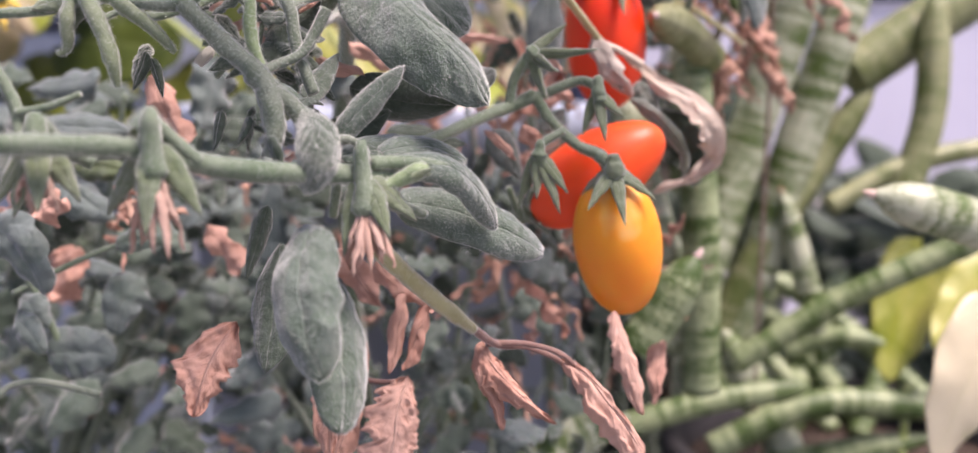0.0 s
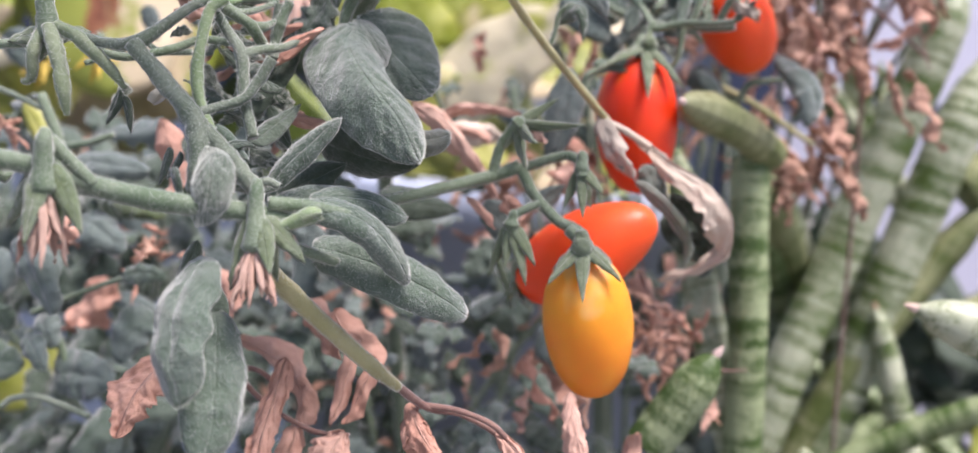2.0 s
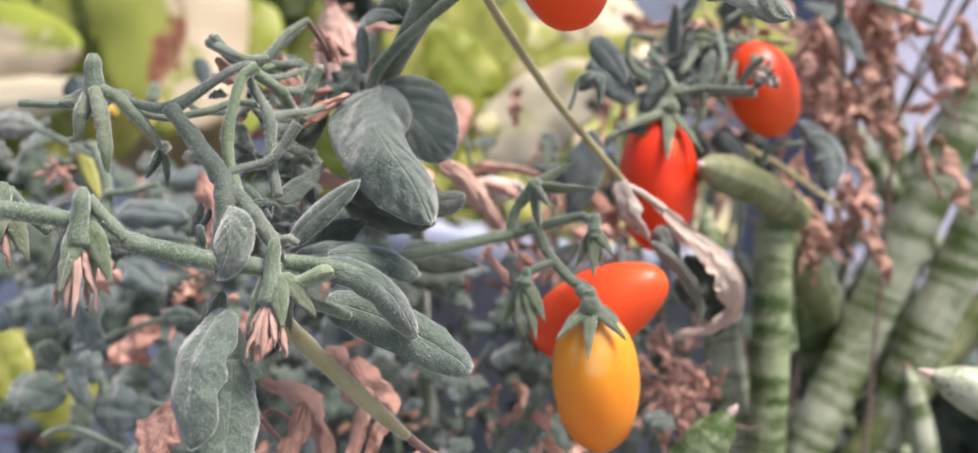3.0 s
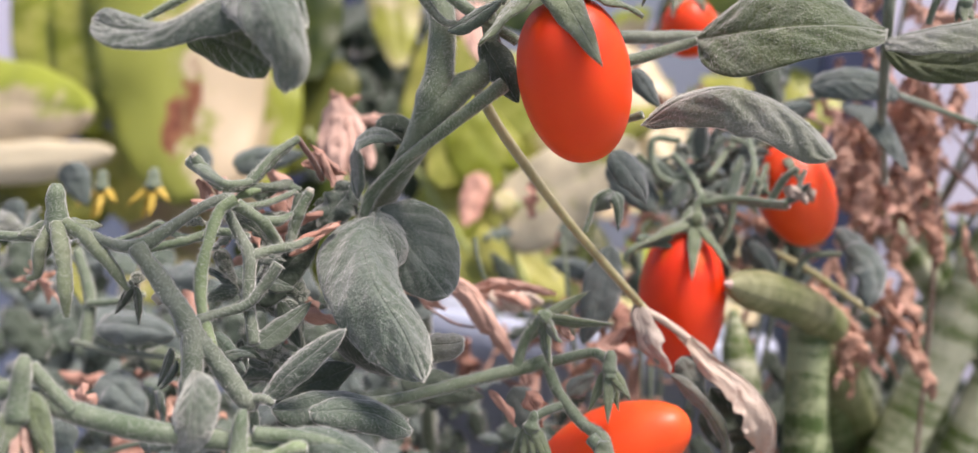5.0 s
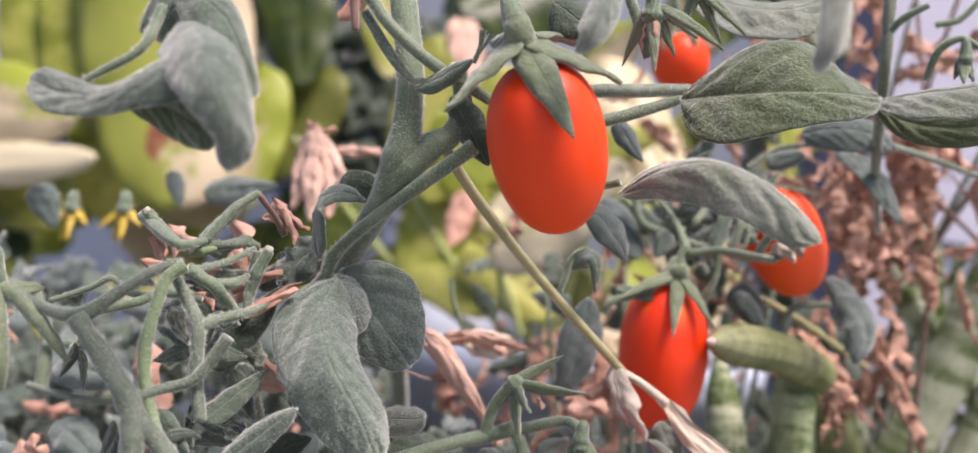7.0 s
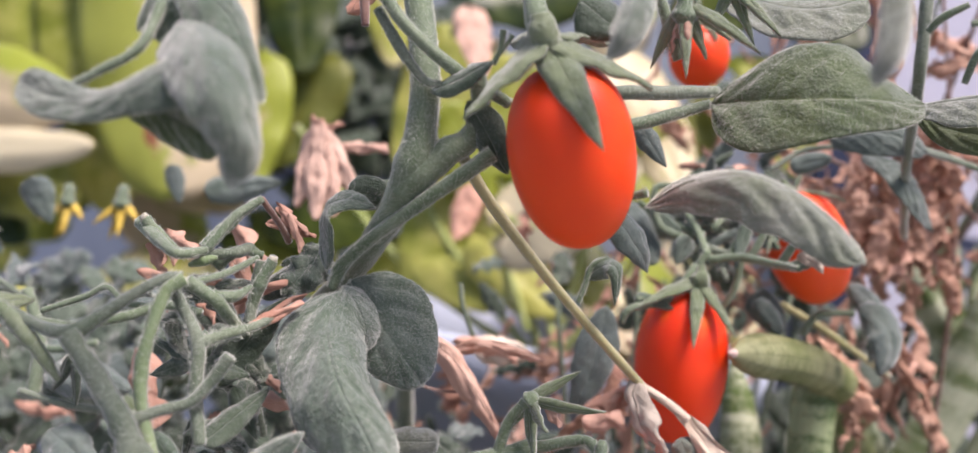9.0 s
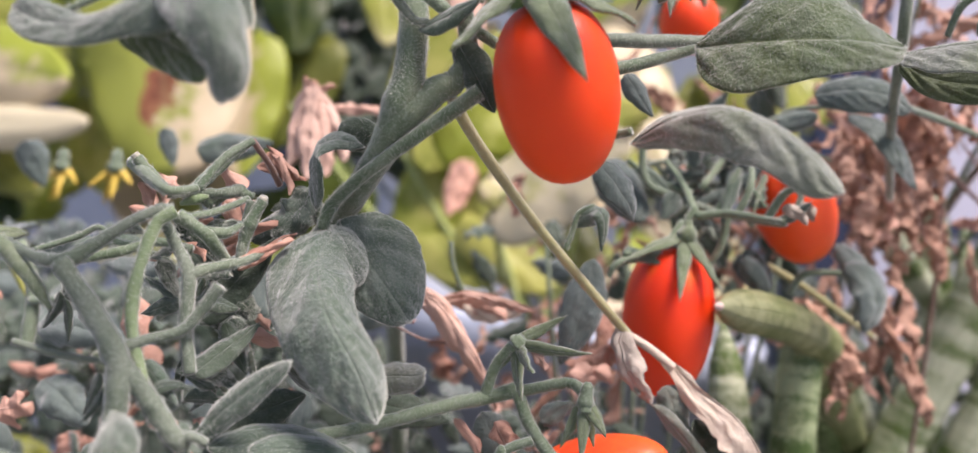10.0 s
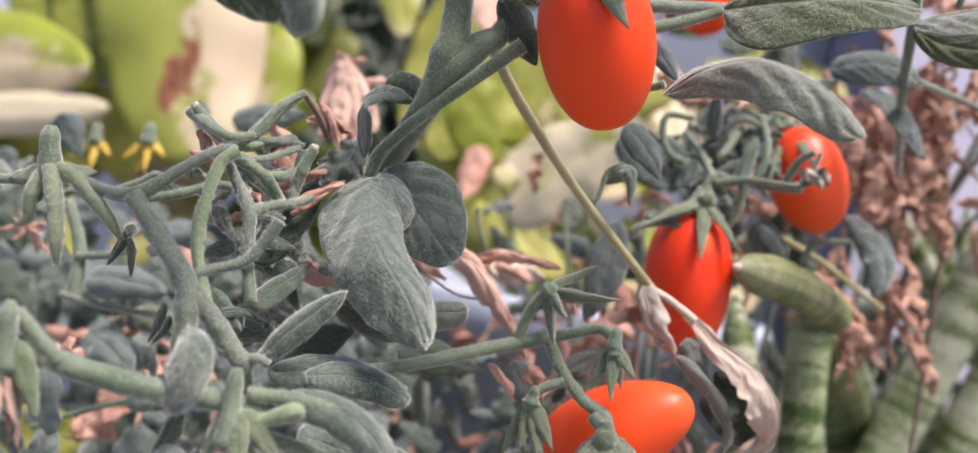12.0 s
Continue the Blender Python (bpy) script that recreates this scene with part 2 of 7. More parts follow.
M_SEPAL_FLESH = stem_skin("fleshy_sepal", (0.12, 0.16, 0.085), (0.23, 0.27, 0.165))
M_DRY = dry_skin("dried_leaf_pink", (0.40, 0.19, 0.135), (0.66, 0.39, 0.30), (0.76, 0.55, 0.46))
M_DRY_DARK = dry_skin("dried_leaf_brown", (0.36, 0.18, 0.12), (0.63, 0.38, 0.28), (0.72, 0.50, 0.39))
M_CRISP = dry_skin("dried_vine_leaf", (0.27, 0.135, 0.09), (0.54, 0.315, 0.23), (0.66, 0.455, 0.36))
M_DRY_PALE = dry_skin("withered_leaf_pale", (0.28, 0.23, 0.18), (0.47, 0.40, 0.34), (0.60, 0.54, 0.48))
M_PINK = dry_skin("withered_leaf_rosy", (0.50, 0.30, 0.23), (0.70, 0.47, 0.38), (0.78, 0.60, 0.51))
M_TAN = dry_skin("withered_leaf_tan", (0.52, 0.41, 0.31), (0.72, 0.61, 0.51), (0.78, 0.70, 0.61))
M_CUT = stem_skin("pale_cut_pith", (0.34, 0.32, 0.25), (0.50, 0.48, 0.40), down=0.1)
M_PETAL_DRY = dry_skin("dried_petal", (0.46, 0.27, 0.20), (0.66, 0.44, 0.35), (0.76, 0.58, 0.49))
M_PETAL = dry_skin("yellow_petal", (0.60, 0.40, 0.05), (0.75, 0.55, 0.10), (0.8, 0.65, 0.25))
M_RED = fruit_skin("ripe_red_skin", (0.83, 0.062, 0.006), (0.74, 0.034, 0.004), (0.84, 0.20, 0.03), 0.09)
M_ORANGE = fruit_skin("orange_red_skin", (0.88, 0.082, 0.006), (0.77, 0.05, 0.004), (0.82, 0.14, 0.02), 0.0)
M_CORAL = fruit_skin("coral_orange_skin", (0.88, 0.108, 0.016), (0.80, 0.062, 0.008), (0.82, 0.16, 0.03), 0.0)
M_YELLOW = fruit_skin("ripening_yellow_skin", (0.80, 0.21, 0.012), (0.84, 0.36, 0.018), (0.80, 0.56, 0.24), 0.12)
M_DOWN = stem_skin("white_down", (0.66, 0.68, 0.62), (0.76, 0.78, 0.72), down=0.0)
M_SPEAR = banded_spear("banded_spear_leaf")
M_SPEAR_DARK = banded_spear("dark_banded_spear_leaf", 1.0, (0.30, 0.355, 0.20), (0.045, 0.085, 0.017))
M_SPEAR_DULL = banded_spear("mottled_spear_leaf", 0.5, (0.30, 0.31, 0.17), (0.09, 0.12, 0.03))
M_SPEAR_TIP = stem_skin("pinkish_spear_tip", (0.50, 0.33, 0.30), (0.68, 0.52, 0.47), down=0.1)
M_SPEAR_BROWN = stem_skin("brown_spear_tip", (0.22, 0.10, 0.06), (0.36, 0.19, 0.12), down=0.1)
M_POTHOS_LIME = pothos_skin("lime_pothos_leaf", (0.24, 0.29, 0.028), (0.48, 0.48, 0.13), 0.35, 0.62)
M_POTHOS_CREAM = pothos_skin("cream_pothos_leaf", (0.36, 0.38, 0.07), (0.66, 0.58, 0.38), 0.36, 0.52)
M_POTHOS_BURNT = pothos_skin("burnt_cream_pothos_leaf", (0.36, 0.40, 0.08), (0.70, 0.60, 0.42), 0.36, 0.5, burn=-0.43, split=-0.9)
M_POTHOS_HALF = pothos_skin("half_bleached_pothos_leaf", (0.36, 0.42, 0.06), (0.68, 0.58, 0.40), 0.38, 0.56, split=0.9)
M_POTHOS_WHITE = pothos_skin("white_pothos_leaf", (0.44, 0.45, 0.10), (0.71, 0.65, 0.47), 0.28, 0.42)
# darkened green: the shade of the hole between leaves is put in it
M_POTHOS_GREEN = pothos_skin("shaded_green_pothos_leaf", (0.022, 0.045, 0.008), (0.09, 0.125, 0.022), 0.35, 0.65)
M_POTHOS_OLIVE = pothos_skin("olive_pothos_leaf", (0.09, 0.115, 0.015), (0.21, 0.225, 0.05), 0.35, 0.65)
M_POTHOS_STEM = stem_skin("pothos_stem", (0.25, 0.33, 0.08), (0.42, 0.46, 0.17), down=0.1)
M_WALL = plaster("slate_blue_wall", (0.25, 0.29, 0.36), (0.36, 0.40, 0.47), 3, 0.7, 0.002)
M_DOOR = plaster("lavender_white_paint", (0.62, 0.61, 0.74), (0.72, 0.71, 0.82), 3, 0.6, 0.001)
M_NAVY = plaster("navy_paint", (0.035, 0.044, 0.085), (0.06, 0.072, 0.13), 5, 0.45, 0.001)
M_SLATE = plaster("slate_blue_paint", (0.13, 0.165, 0.24), (0.20, 0.24, 0.32), 5, 0.55, 0.001)
M_FLOOR = plaster("grey_concrete", (0.14, 0.14, 0.145), (0.20, 0.20, 0.205), 4, 0.85, 0.004)
M_SOIL = plaster("potting_soil", (0.03, 0.02, 0.014), (0.08, 0.055, 0.04), 40, 0.95, 0.01)
M_POT_BLUE = plaster("pale_blue_plastic", (0.38, 0.43, 0.54), (0.46, 0.51, 0.62), 9, 0.4, 0.001)
M_CLAY = plaster("dark_plastic_pot", (0.02, 0.02, 0.022), (0.05, 0.045, 0.045), 12, 0.5, 0.001)


# ---- mesh helpers ----
FRONT = Vector((0.22, -0.97, 0.05))
UP = Vector((0, 0, 1))
MM = 0.001


def raw_mesh(name, verts, faces, uvs=None):
    me = bpy.data.meshes.new(name)
    me.from_pydata([tuple(v) for v in verts], [], faces)
    if uvs:
        layer = me.uv_layers.new(name="uv")
        for loop in me.loops:
            layer.data[loop.index].uv = uvs[loop.vertex_index]
    me.polygons.foreach_set("use_smooth", [True] * len(me.polygons))
    me.update()
    return me


def part(name, me, material, parent=None, label=""):
    ob = new(name, me)
    me.materials.append(material)
    if me.name.startswith("blade"):
        me.materials.append(M_UNDER if material in (M_LEAF, M_LEAF_FRESH, M_LEAF_PALE, M_LEAF_DARK_SHADE) else material)
    if parent:
        ob.parent = parent
    return tagged(ob, label)


def thing(name, place, label, category, group="", kind=""):
    ob = new(name)
    ob.location = place
    ob.empty_display_size = 0.01
    bpy.context.view_layer.update()
    return tagged(ob, label, category, group, kind)


def under(ob, parent):
    """Parent that keeps the child's world place."""
    ob.parent = parent
    ob.matrix_parent_inverse = Matrix.Translation(parent.location).inverted()
    return ob


def spline(points, n):
    """Catmull-Rom curve through the points, n samples."""
    p = [Vector(q) for q in points]
    p = [2 * p[0] - p[1]] + p + [2 * p[-1] - p[-2]]
    out, spans = [], len(p) - 3
    for i in range(n):
        s = i / (n - 1) * spans
        k = min(int(s), spans - 1)
        t = s - k
        a, b, c, d = p[k:k + 4]
        out.append(0.5 * ((2 * b) + (c - a) * t + (2 * a - 5 * b + 4 * c - d) * t * t + (3 * b - a - 3 * c + d) * t ** 3))
    return out


def tube_mesh(points, radii, rings=0, seg=10, rough=0.0, ribs=0, seed=0, knob=0.0):
    """A tapering round stem along a smooth curve; radii in metres, spread evenly along it."""
    rings = rings or max(8, 7 * (len(points) - 1))
    path = spline(points, rings)
    verts, faces, uvs = [], [], []
    normal, length = None, 0.0
    for i, p in enumerate(path):
        t = (path[min(i + 1, rings - 1)] - path[max(i - 1, 0)]).normalized()
        if normal is None:
            normal = t.orthogonal().normalized()
        normal = (normal - t * normal.dot(t)).normalized()
        side = t.cross(normal)
        if i:
            length += (p - path[i - 1]).length
        s = i / (rings - 1) * (len(radii) - 1)
        k = min(int(s), len(radii) - 2)
        r = radii[k] + (radii[k + 1] - radii[k]) * (s - k)
        for j in range(seg):
            a = 2 * math.pi * j / seg
            d = normal * math.cos(a) + side * math.sin(a)
            q = r
            if rough:
                q *= 1 + rough * (noise.noise((p + d * r) * 160 + Vector((seed, 0, 0))) + 0.6 * noise.noise((p + d * r) * 520 + Vector((0, seed, 0))))
            if ribs:
                q *= 1 - 0.045 * (0.5 + 0.5 * math.cos(ribs * a)) ** 6
            verts.append(p + d * q)
            uvs.append((length * 10, j / seg if j <= seg / 2 else 1 - j / seg))
    for i in range(rings - 1):
        for j in range(seg):
            k = (j + 1) % seg
            faces.append((i * seg + j, i * seg + k, (i + 1) * seg + k, (i + 1) * seg + j))
    faces.append(tuple(reversed(range(seg))))
    faces.append(tuple(range((rings - 1) * seg, rings * seg)))
    return raw_mesh("tube", verts, faces, uvs)


def hair_mesh(points, radii, per_mm, long, seed):
    """Fine white down standing off a stem, one thin sliver a hair."""
    rnd = random.Random(seed)
    path = spline(points, 60)
    total = sum((path[i + 1] - path[i]).length for i in range(59))
    verts, faces = [], []
    for k in range(int(total * 1000 * per_mm * 1.9)):
        s = rnd.random() * 58.99
        i = int(s)
        p = path[i].lerp(path[i + 1], s - i)
        t = (path[i + 1] - path[i]).normalized()
        o = t.orthogonal().normalized()
        d = Matrix.Rotation(rnd.random() * 6.283, 3, t) @ o
        w = s / 59 * (len(radii) - 1)
        j = min(int(w), len(radii) - 2)
        r = (radii[j] + (radii[j + 1] - radii[j]) * (w - j)) * 0.93
        away = (d + t * rnd.uniform(-0.5, 0.5)).normalized()
        q = p + d * r
        n = len(verts)
        verts += [q - t * 0.000045, q + t * 0.000045, q + away * long * rnd.uniform(0.3, 1.1)]
        faces.append((n, n + 1, n + 2))
    return raw_mesh("down", verts, faces)


def stem(parent, points, radii_mm, material, name="stem", label="", rough=0.13, seg=12, rings=0, hairs=0.0):
    rings = rings or max(12, 14 * (len(points) - 1))
    me = tube_mesh(points, [r * MM for r in radii_mm], rings, seg, rough, 0, len(bpy.data.objects))
    ob = under(part(name, me, material, None, label), parent)
    if hairs:
        down = part("down", hair_mesh(points, [r * MM for r in radii_mm], hairs, 0.0010, len(bpy.data.objects)), M_DOWN, None, "fine white hairs")
        down.parent = ob
        tagged(down, kind="stuff")
    return ob


def blade_mesh(base, tip, width, face, bulge=(0, 0, 0), curl=0.5, peak=0.62, blunt=0.75, wave=0.0, ruffle=3.0, crumple=0.0,
               lobes=0.0, heart=0.0, twist=0.0, end_curl=0.0, crease=0.1, skew=0.0, nu=20, nv=10, thick=0.00035, seed=0.0, quilt=0.03):
    """A leaf blade: a bent midrib from base to tip, an ovate outline, the cross section an arc (curl, radians at the edge)."""
    base, tip, bulge = Vector(base), Vector(tip), Vector(bulge)
    ctrl = (base + tip) / 2 + bulge * 2
    span = (tip - base).length
    face = Vector(face).normalized()
    half = width / 2
    top, low, uvs = [], [], []
    for i in range(nu + 1):
        u = i / nu
        p = base * (1 - u) ** 2 + ctrl * (2 * u * (1 - u)) + tip * u * u
        t = ((ctrl - base) * (1 - u) + (tip - ctrl) * u).normalized()
        n = (face - t * face.dot(t)).normalized()
        n = (Matrix.Rotation(twist * u, 3, t) @ n)
        if end_curl:
            bend = end_curl * max(0, u - 0.5) ** 2 * 4
            p = p - n * (span * 0.12 * bend)
        s = t.cross(n)
        w = half * max(0.015, math.sin(math.pi * min(1, u ** peak * 0.985 + 0.012)) ** blunt)
        if lobes:
            w *= 1 + lobes * (abs(math.sin(u * 9.5 + seed)) - 0.5)
        for j in range(nv + 1):
            v = 2 * j / nv - 1
            a = curl * v
            x = (math.sin(a) / curl if abs(curl) > 0.01 else v) * w
            z = ((math.cos(a) - 1) / curl if abs(curl) > 0.01 else 0) * w * (1 if curl > 0 else 1)
            z += wave * half * abs(v) ** 1.5 * math.sin(ruffle * 2 * math.pi * u + seed + (1.3 if v > 0 else 0))
            z += quilt * half * (1 - abs(v) ** 4) * (abs(math.sin(math.pi * (5.5 * (u - 0.32 * abs(v)) + 0.5 * math.sin(seed + 3 * v)))) + noise.noise(Vector((u * 7, v * 3, seed)))) * min(1, abs(v) * 4)
            z -= crease * half * math.exp(-(v / 0.2) ** 2) * math.sin(math.pi * min(1, u * 1.05))
            x *= 1 + skew * (v > 0) - skew * (v < 0)
            q = p + s * x + n * z - t * (heart * width * abs(v) ** 1.3 * (1 - u) ** 3)
            if crumple:
                k = q * (260 if span < 0.05 else 170)
                q = q + Vector((noise.noise(k + Vector((seed, 3, 1))), noise.noise(k + Vector((7, seed, 2))), noise.noise(k + Vector((5, 9, seed))))) * (crumple * half)
            top.append(q)
            low.append(q - n * thick)
            uvs.append((u, j / nv))
    m = nv + 1
    count = len(top)
    faces = []
    for i in range(nu):
        for j in range(nv):
            a, b, c, d = i * m + j, i * m + j + 1, (i + 1) * m + j + 1, (i + 1) * m + j
            faces += [(a, b, c, d), (d + count, c + count, b + count, a + count)]
        for j in (0, nv):
            a, d = i * m + j, (i + 1) * m + j
            faces.append((a, d, d + count, a + count) if j == 0 else (d, a, a + count, d + count))
    for j in range(nv):
        a, b = j, j + 1
        faces.append((b, a, a + count, b + count))
        a, b = nu * m + j, nu * m + j + 1
        faces.append((a, b, b + count, a + count))
    me = raw_mesh("blade", top + low, faces, uvs + uvs)
    for f in me.polygons:
        if f.vertices[0] >= count and f.vertices[2] >= count:
            f.material_index = 1
    return me


def blade_hairs(me, per_mm2, long, seed):
    """Short white down on a blade, thicker along its rim."""
    rnd = random.Random(seed)
    verts, faces = [], []
    co = [v.co.copy() for v in me.vertices]
    for f in me.polygons:
        a, b, c, d = (co[i] for i in f.vertices)
        rim = min((b - a).length, (d - a).length) < 0.0008
        expect = (0.0000002 if rim else f.area * 0.7) * 1e6 * per_mm2 * (8 if rim else 1)
        for k in range(int(expect + rnd.random())):
            u, v = rnd.random(), rnd.random()
            q = a.lerp(b, u).lerp(d.lerp(c, u), v)
            way = (f.normal + Vector((rnd.gauss(0, 0.45), rnd.gauss(0, 0.45), rnd.gauss(0, 0.45)))).normalized()
            s = way.orthogonal().normalized() * 0.000036
            n = len(verts)
            verts += [q - s, q + s, q + way * long * rnd.uniform(0.4, 1.3)]
            faces.append((n, n + 1, n + 2))
    return raw_mesh("down", verts, faces)


def leaf(parent, base, tip, width_mm, face, material=None, name="leaf", label="", hairs=0.0, **shape):
    shape.setdefault("seed", len(bpy.data.objects) * 0.37)
    shape.setdefault("lobes", 0.08)
    shape.setdefault("crumple", 0.07)
    me = blade_mesh(base, tip, width_mm * MM, face, **shape)
    ob = under(part(name, me, material or M_LEAF, None, label), parent)
    if hairs:
        down = part("down", blade_hairs(me, hairs, 0.00045, len(bpy.data.objects)), M_DOWN, None, "fine white hairs")
        down.parent = ob
        tagged(down, kind="stuff")
    return ob


def smooth_run(values, u):
    """The value at u (0 to 1) on a smooth curve through evenly spread numbers."""
    v = list(values)
    v = [2 * v[0] - v[1]] + v + [2 * v[-1] - v[-2]]
    s = u * (len(v) - 3)
    k = min(int(s), len(v) - 4)
    t = s - k
    a, b, c, d = v[k:k + 4]
    return 0.5 * ((2 * b) + (c - a) * t + (2 * a - 5 * b + 4 * c - d) * t * t + (3 * b - a - 3 * c + d) * t ** 3)


def shaped_mesh(rib, right, left, face, fold=(0.0, 0.0), arch=(0.3, 0.3), nu=44, nv=11, ripple=0.25, waves=4.0, veins=6.0, relief=0.35, crumple=0.25, thick=0.0003, seed=0.0, lean=0.35, ends=(0.05, 0.09), ragged=0.035):
    """A blade grown on a bent midrib: half widths (mm) along each side, each side folded down (degrees) and arched (radians) towards its rim,
    with pillowed fields between slanting side veins. right is the side of rib x face."""
    path = spline(rib, nu + 1)
    faces_in = [Vector(q) for q in face] if isinstance(face, list) else [Vector(face)] * 2
    top, low, uvs = [], [], []
    for i, p in enumerate(path):
        u = i / nu
        t = (path[min(i + 1, nu)] - path[max(i - 1, 0)]).normalized()
        f = Vector([smooth_run([q[k] for q in faces_in], u) for k in range(3)])
        n = (f - t * f.dot(t)).normalized()
        s = t.cross(n)
        for j in range(-nv, nv + 1):
            v = j / nv
            side = 0 if j >= 0 else 1
            w = max(0.12, smooth_run((right, left)[side], u)) * MM
            for reach, near in ((ends[0], u), (ends[1], 1 - u)):
                if near < reach:
                    w *= math.sqrt(max(0.004, 1 - (1 - near / reach) ** 2))
            w *= 1 + ragged * (noise.noise(Vector((u * 9, seed, side * 5.0))) + 0.6 * noise.noise(Vector((u * 24, seed, side * 7.0))))
            f0 = fold[side]
            f0 = radians(smooth_run(f0, u) if isinstance(f0, (list, tuple)) else f0)
            a1 = arch[side]
            x = z = 0.0
            steps = abs(j)
            for k in range(steps):
                a = f0 + a1 * ((k + 0.5) / nv) ** 1.4
                x += math.cos(a) / nv
                z -= math.sin(a) / nv
            av = abs(v)
            field = abs(math.sin(math.pi * (veins * (u - lean * av) + 0.35 * noise.noise(Vector((u * 5, v * 2, seed))))))
            z_mm = relief * (field - 0.5) * min(1, av * 3.5) * (1 - av ** 5)
            z_mm += ripple * av ** 2.5 * math.sin(2 * math.pi * waves * u + seed + side * 1.7)
            z_mm += crumple * (noise.noise(Vector((u * 6.0, v * 2.6, seed + 3.0))) + (0.45 if ragged > 0.1 else 0.15) * noise.noise(Vector((u * 15.0, v * 6.0, seed)))) * min(1, av * 3)
            z_mm -= relief * 0.7 * math.exp(-(v / 0.09) ** 2)
            q = p + s * (x * w * (1 if j >= 0 else -1)) + n * (z * w + z_mm * MM) + t * (av ** 1.5 * w * 0.12)
            top.append(q)
            low.append(q - n * thick)
            uvs.append((u, 0.5 + 0.5 * v))
    m = 2 * nv + 1
    count = len(top)
    quads = []
    for i in range(nu):
        for j in range(m - 1):
            a, b, c, d = i * m + j, i * m + j + 1, (i + 1) * m + j + 1, (i + 1) * m + j
            quads += [(a, b, c, d), (d + count, c + count, b + count, a + count)]
        for j in (0, m - 1):
            a, d = i * m + j, (i + 1) * m + j
            quads.append((a, d, d + count, a + count) if j == 0 else (d, a, a + count, d + count))
    for j in range(m - 1):
        quads.append((j + 1, j, j + count, j + 1 + count))
        a = nu * m + j
        quads.append((a, a + 1, a + 1 + count, a + count))
    me = raw_mesh("blade", top + low, quads, uvs + uvs)
    for f in me.polygons:
        if f.vertices[0] >= count and f.vertices[2] >= count:
            f.material_index = 1
    return me


def shaped_leaf(parent, rib, right, left, face, material=None, name="leaf", label="", hairs=0.0, **shape):
    shape.setdefault("seed", len(bpy.data.objects) * 0.37)
    me = shaped_mesh(rib, right, left, face, **shape)
    ob = under(part(name, me, material or M_LEAF, None, label), parent)
    if hairs:
        down = part("down", blade_hairs(me, hairs, 0.00045, len(bpy.data.objects)), M_DOWN, None, "fine white hairs")
        down.parent = ob
        tagged(down, kind="stuff")
    return ob


def dry(parent, base, tip, width_mm, face, material=None, label="", **shape):
    shape = {"curl": 1.1, "wave": 0.5, "ruffle": 1.7, "crumple": 0.22, "nu": 28, "nv": 14, "quilt": 0.06, "peak": 0.8, "blunt": 0.6, "twist": 0.7, **shape}
    return leaf(parent, base, tip, width_mm, face, material or M_DRY, "dried_leaf", label, **shape)


def fruit_mesh(top, bottom, width, nu=36, seg=36, point=0.0, bend=(0, 0, 0), flat=1.0):
    """Plum-shaped fruit: rounded shoulders with a dimple at the stalk, a full middle, a rounded blossom end."""
    top, bottom, bend = Vector(top), Vector(bottom), Vector(bend)
    axis = bottom - top
    t = axis.normalized()
    n = (FRONT - t * FRONT.dot(t)).normalized()
    s = t.cross(n)
    verts, faces, uvs = [], [], []
    for i in range(nu + 1):
        u = i / nu
        a = math.pi * u
        along = 0.5 - 0.5 * math.cos(a)
        r = width / 2 * math.sin(a) ** 0.86 * (1 + 0.06 * math.cos(a)) if 0 < i < nu else width * 0.004
        r *= 1 - point * max(0, along - 0.6)
        dip = 0.04 * math.exp(-(u / 0.06) ** 2)
        c = top + axis * (along + dip) + bend * (4 * along * (1 - along))
        for j in range(seg):
            b = 2 * math.pi * j / seg
            d = n * math.cos(b) * flat + s * math.sin(b)
            verts.append(c + d * r * (1 + 0.012 * math.cos(2 * b + 1) + 0.01 * math.cos(3 * b)))
            uvs.append((u, 0.5 + 0.5 * math.cos(b)))
    for i in range(nu):
        for j in range(seg):
            k = (j + 1) % seg
            faces.append((i * seg + j, i * seg + k, (i + 1) * seg + k, (i + 1) * seg + j))
    faces.append(tuple(reversed(range(seg))))
    faces.append(tuple(range(nu * seg, (nu + 1) * seg)))
    return raw_mesh("fruit", verts, faces, uvs)


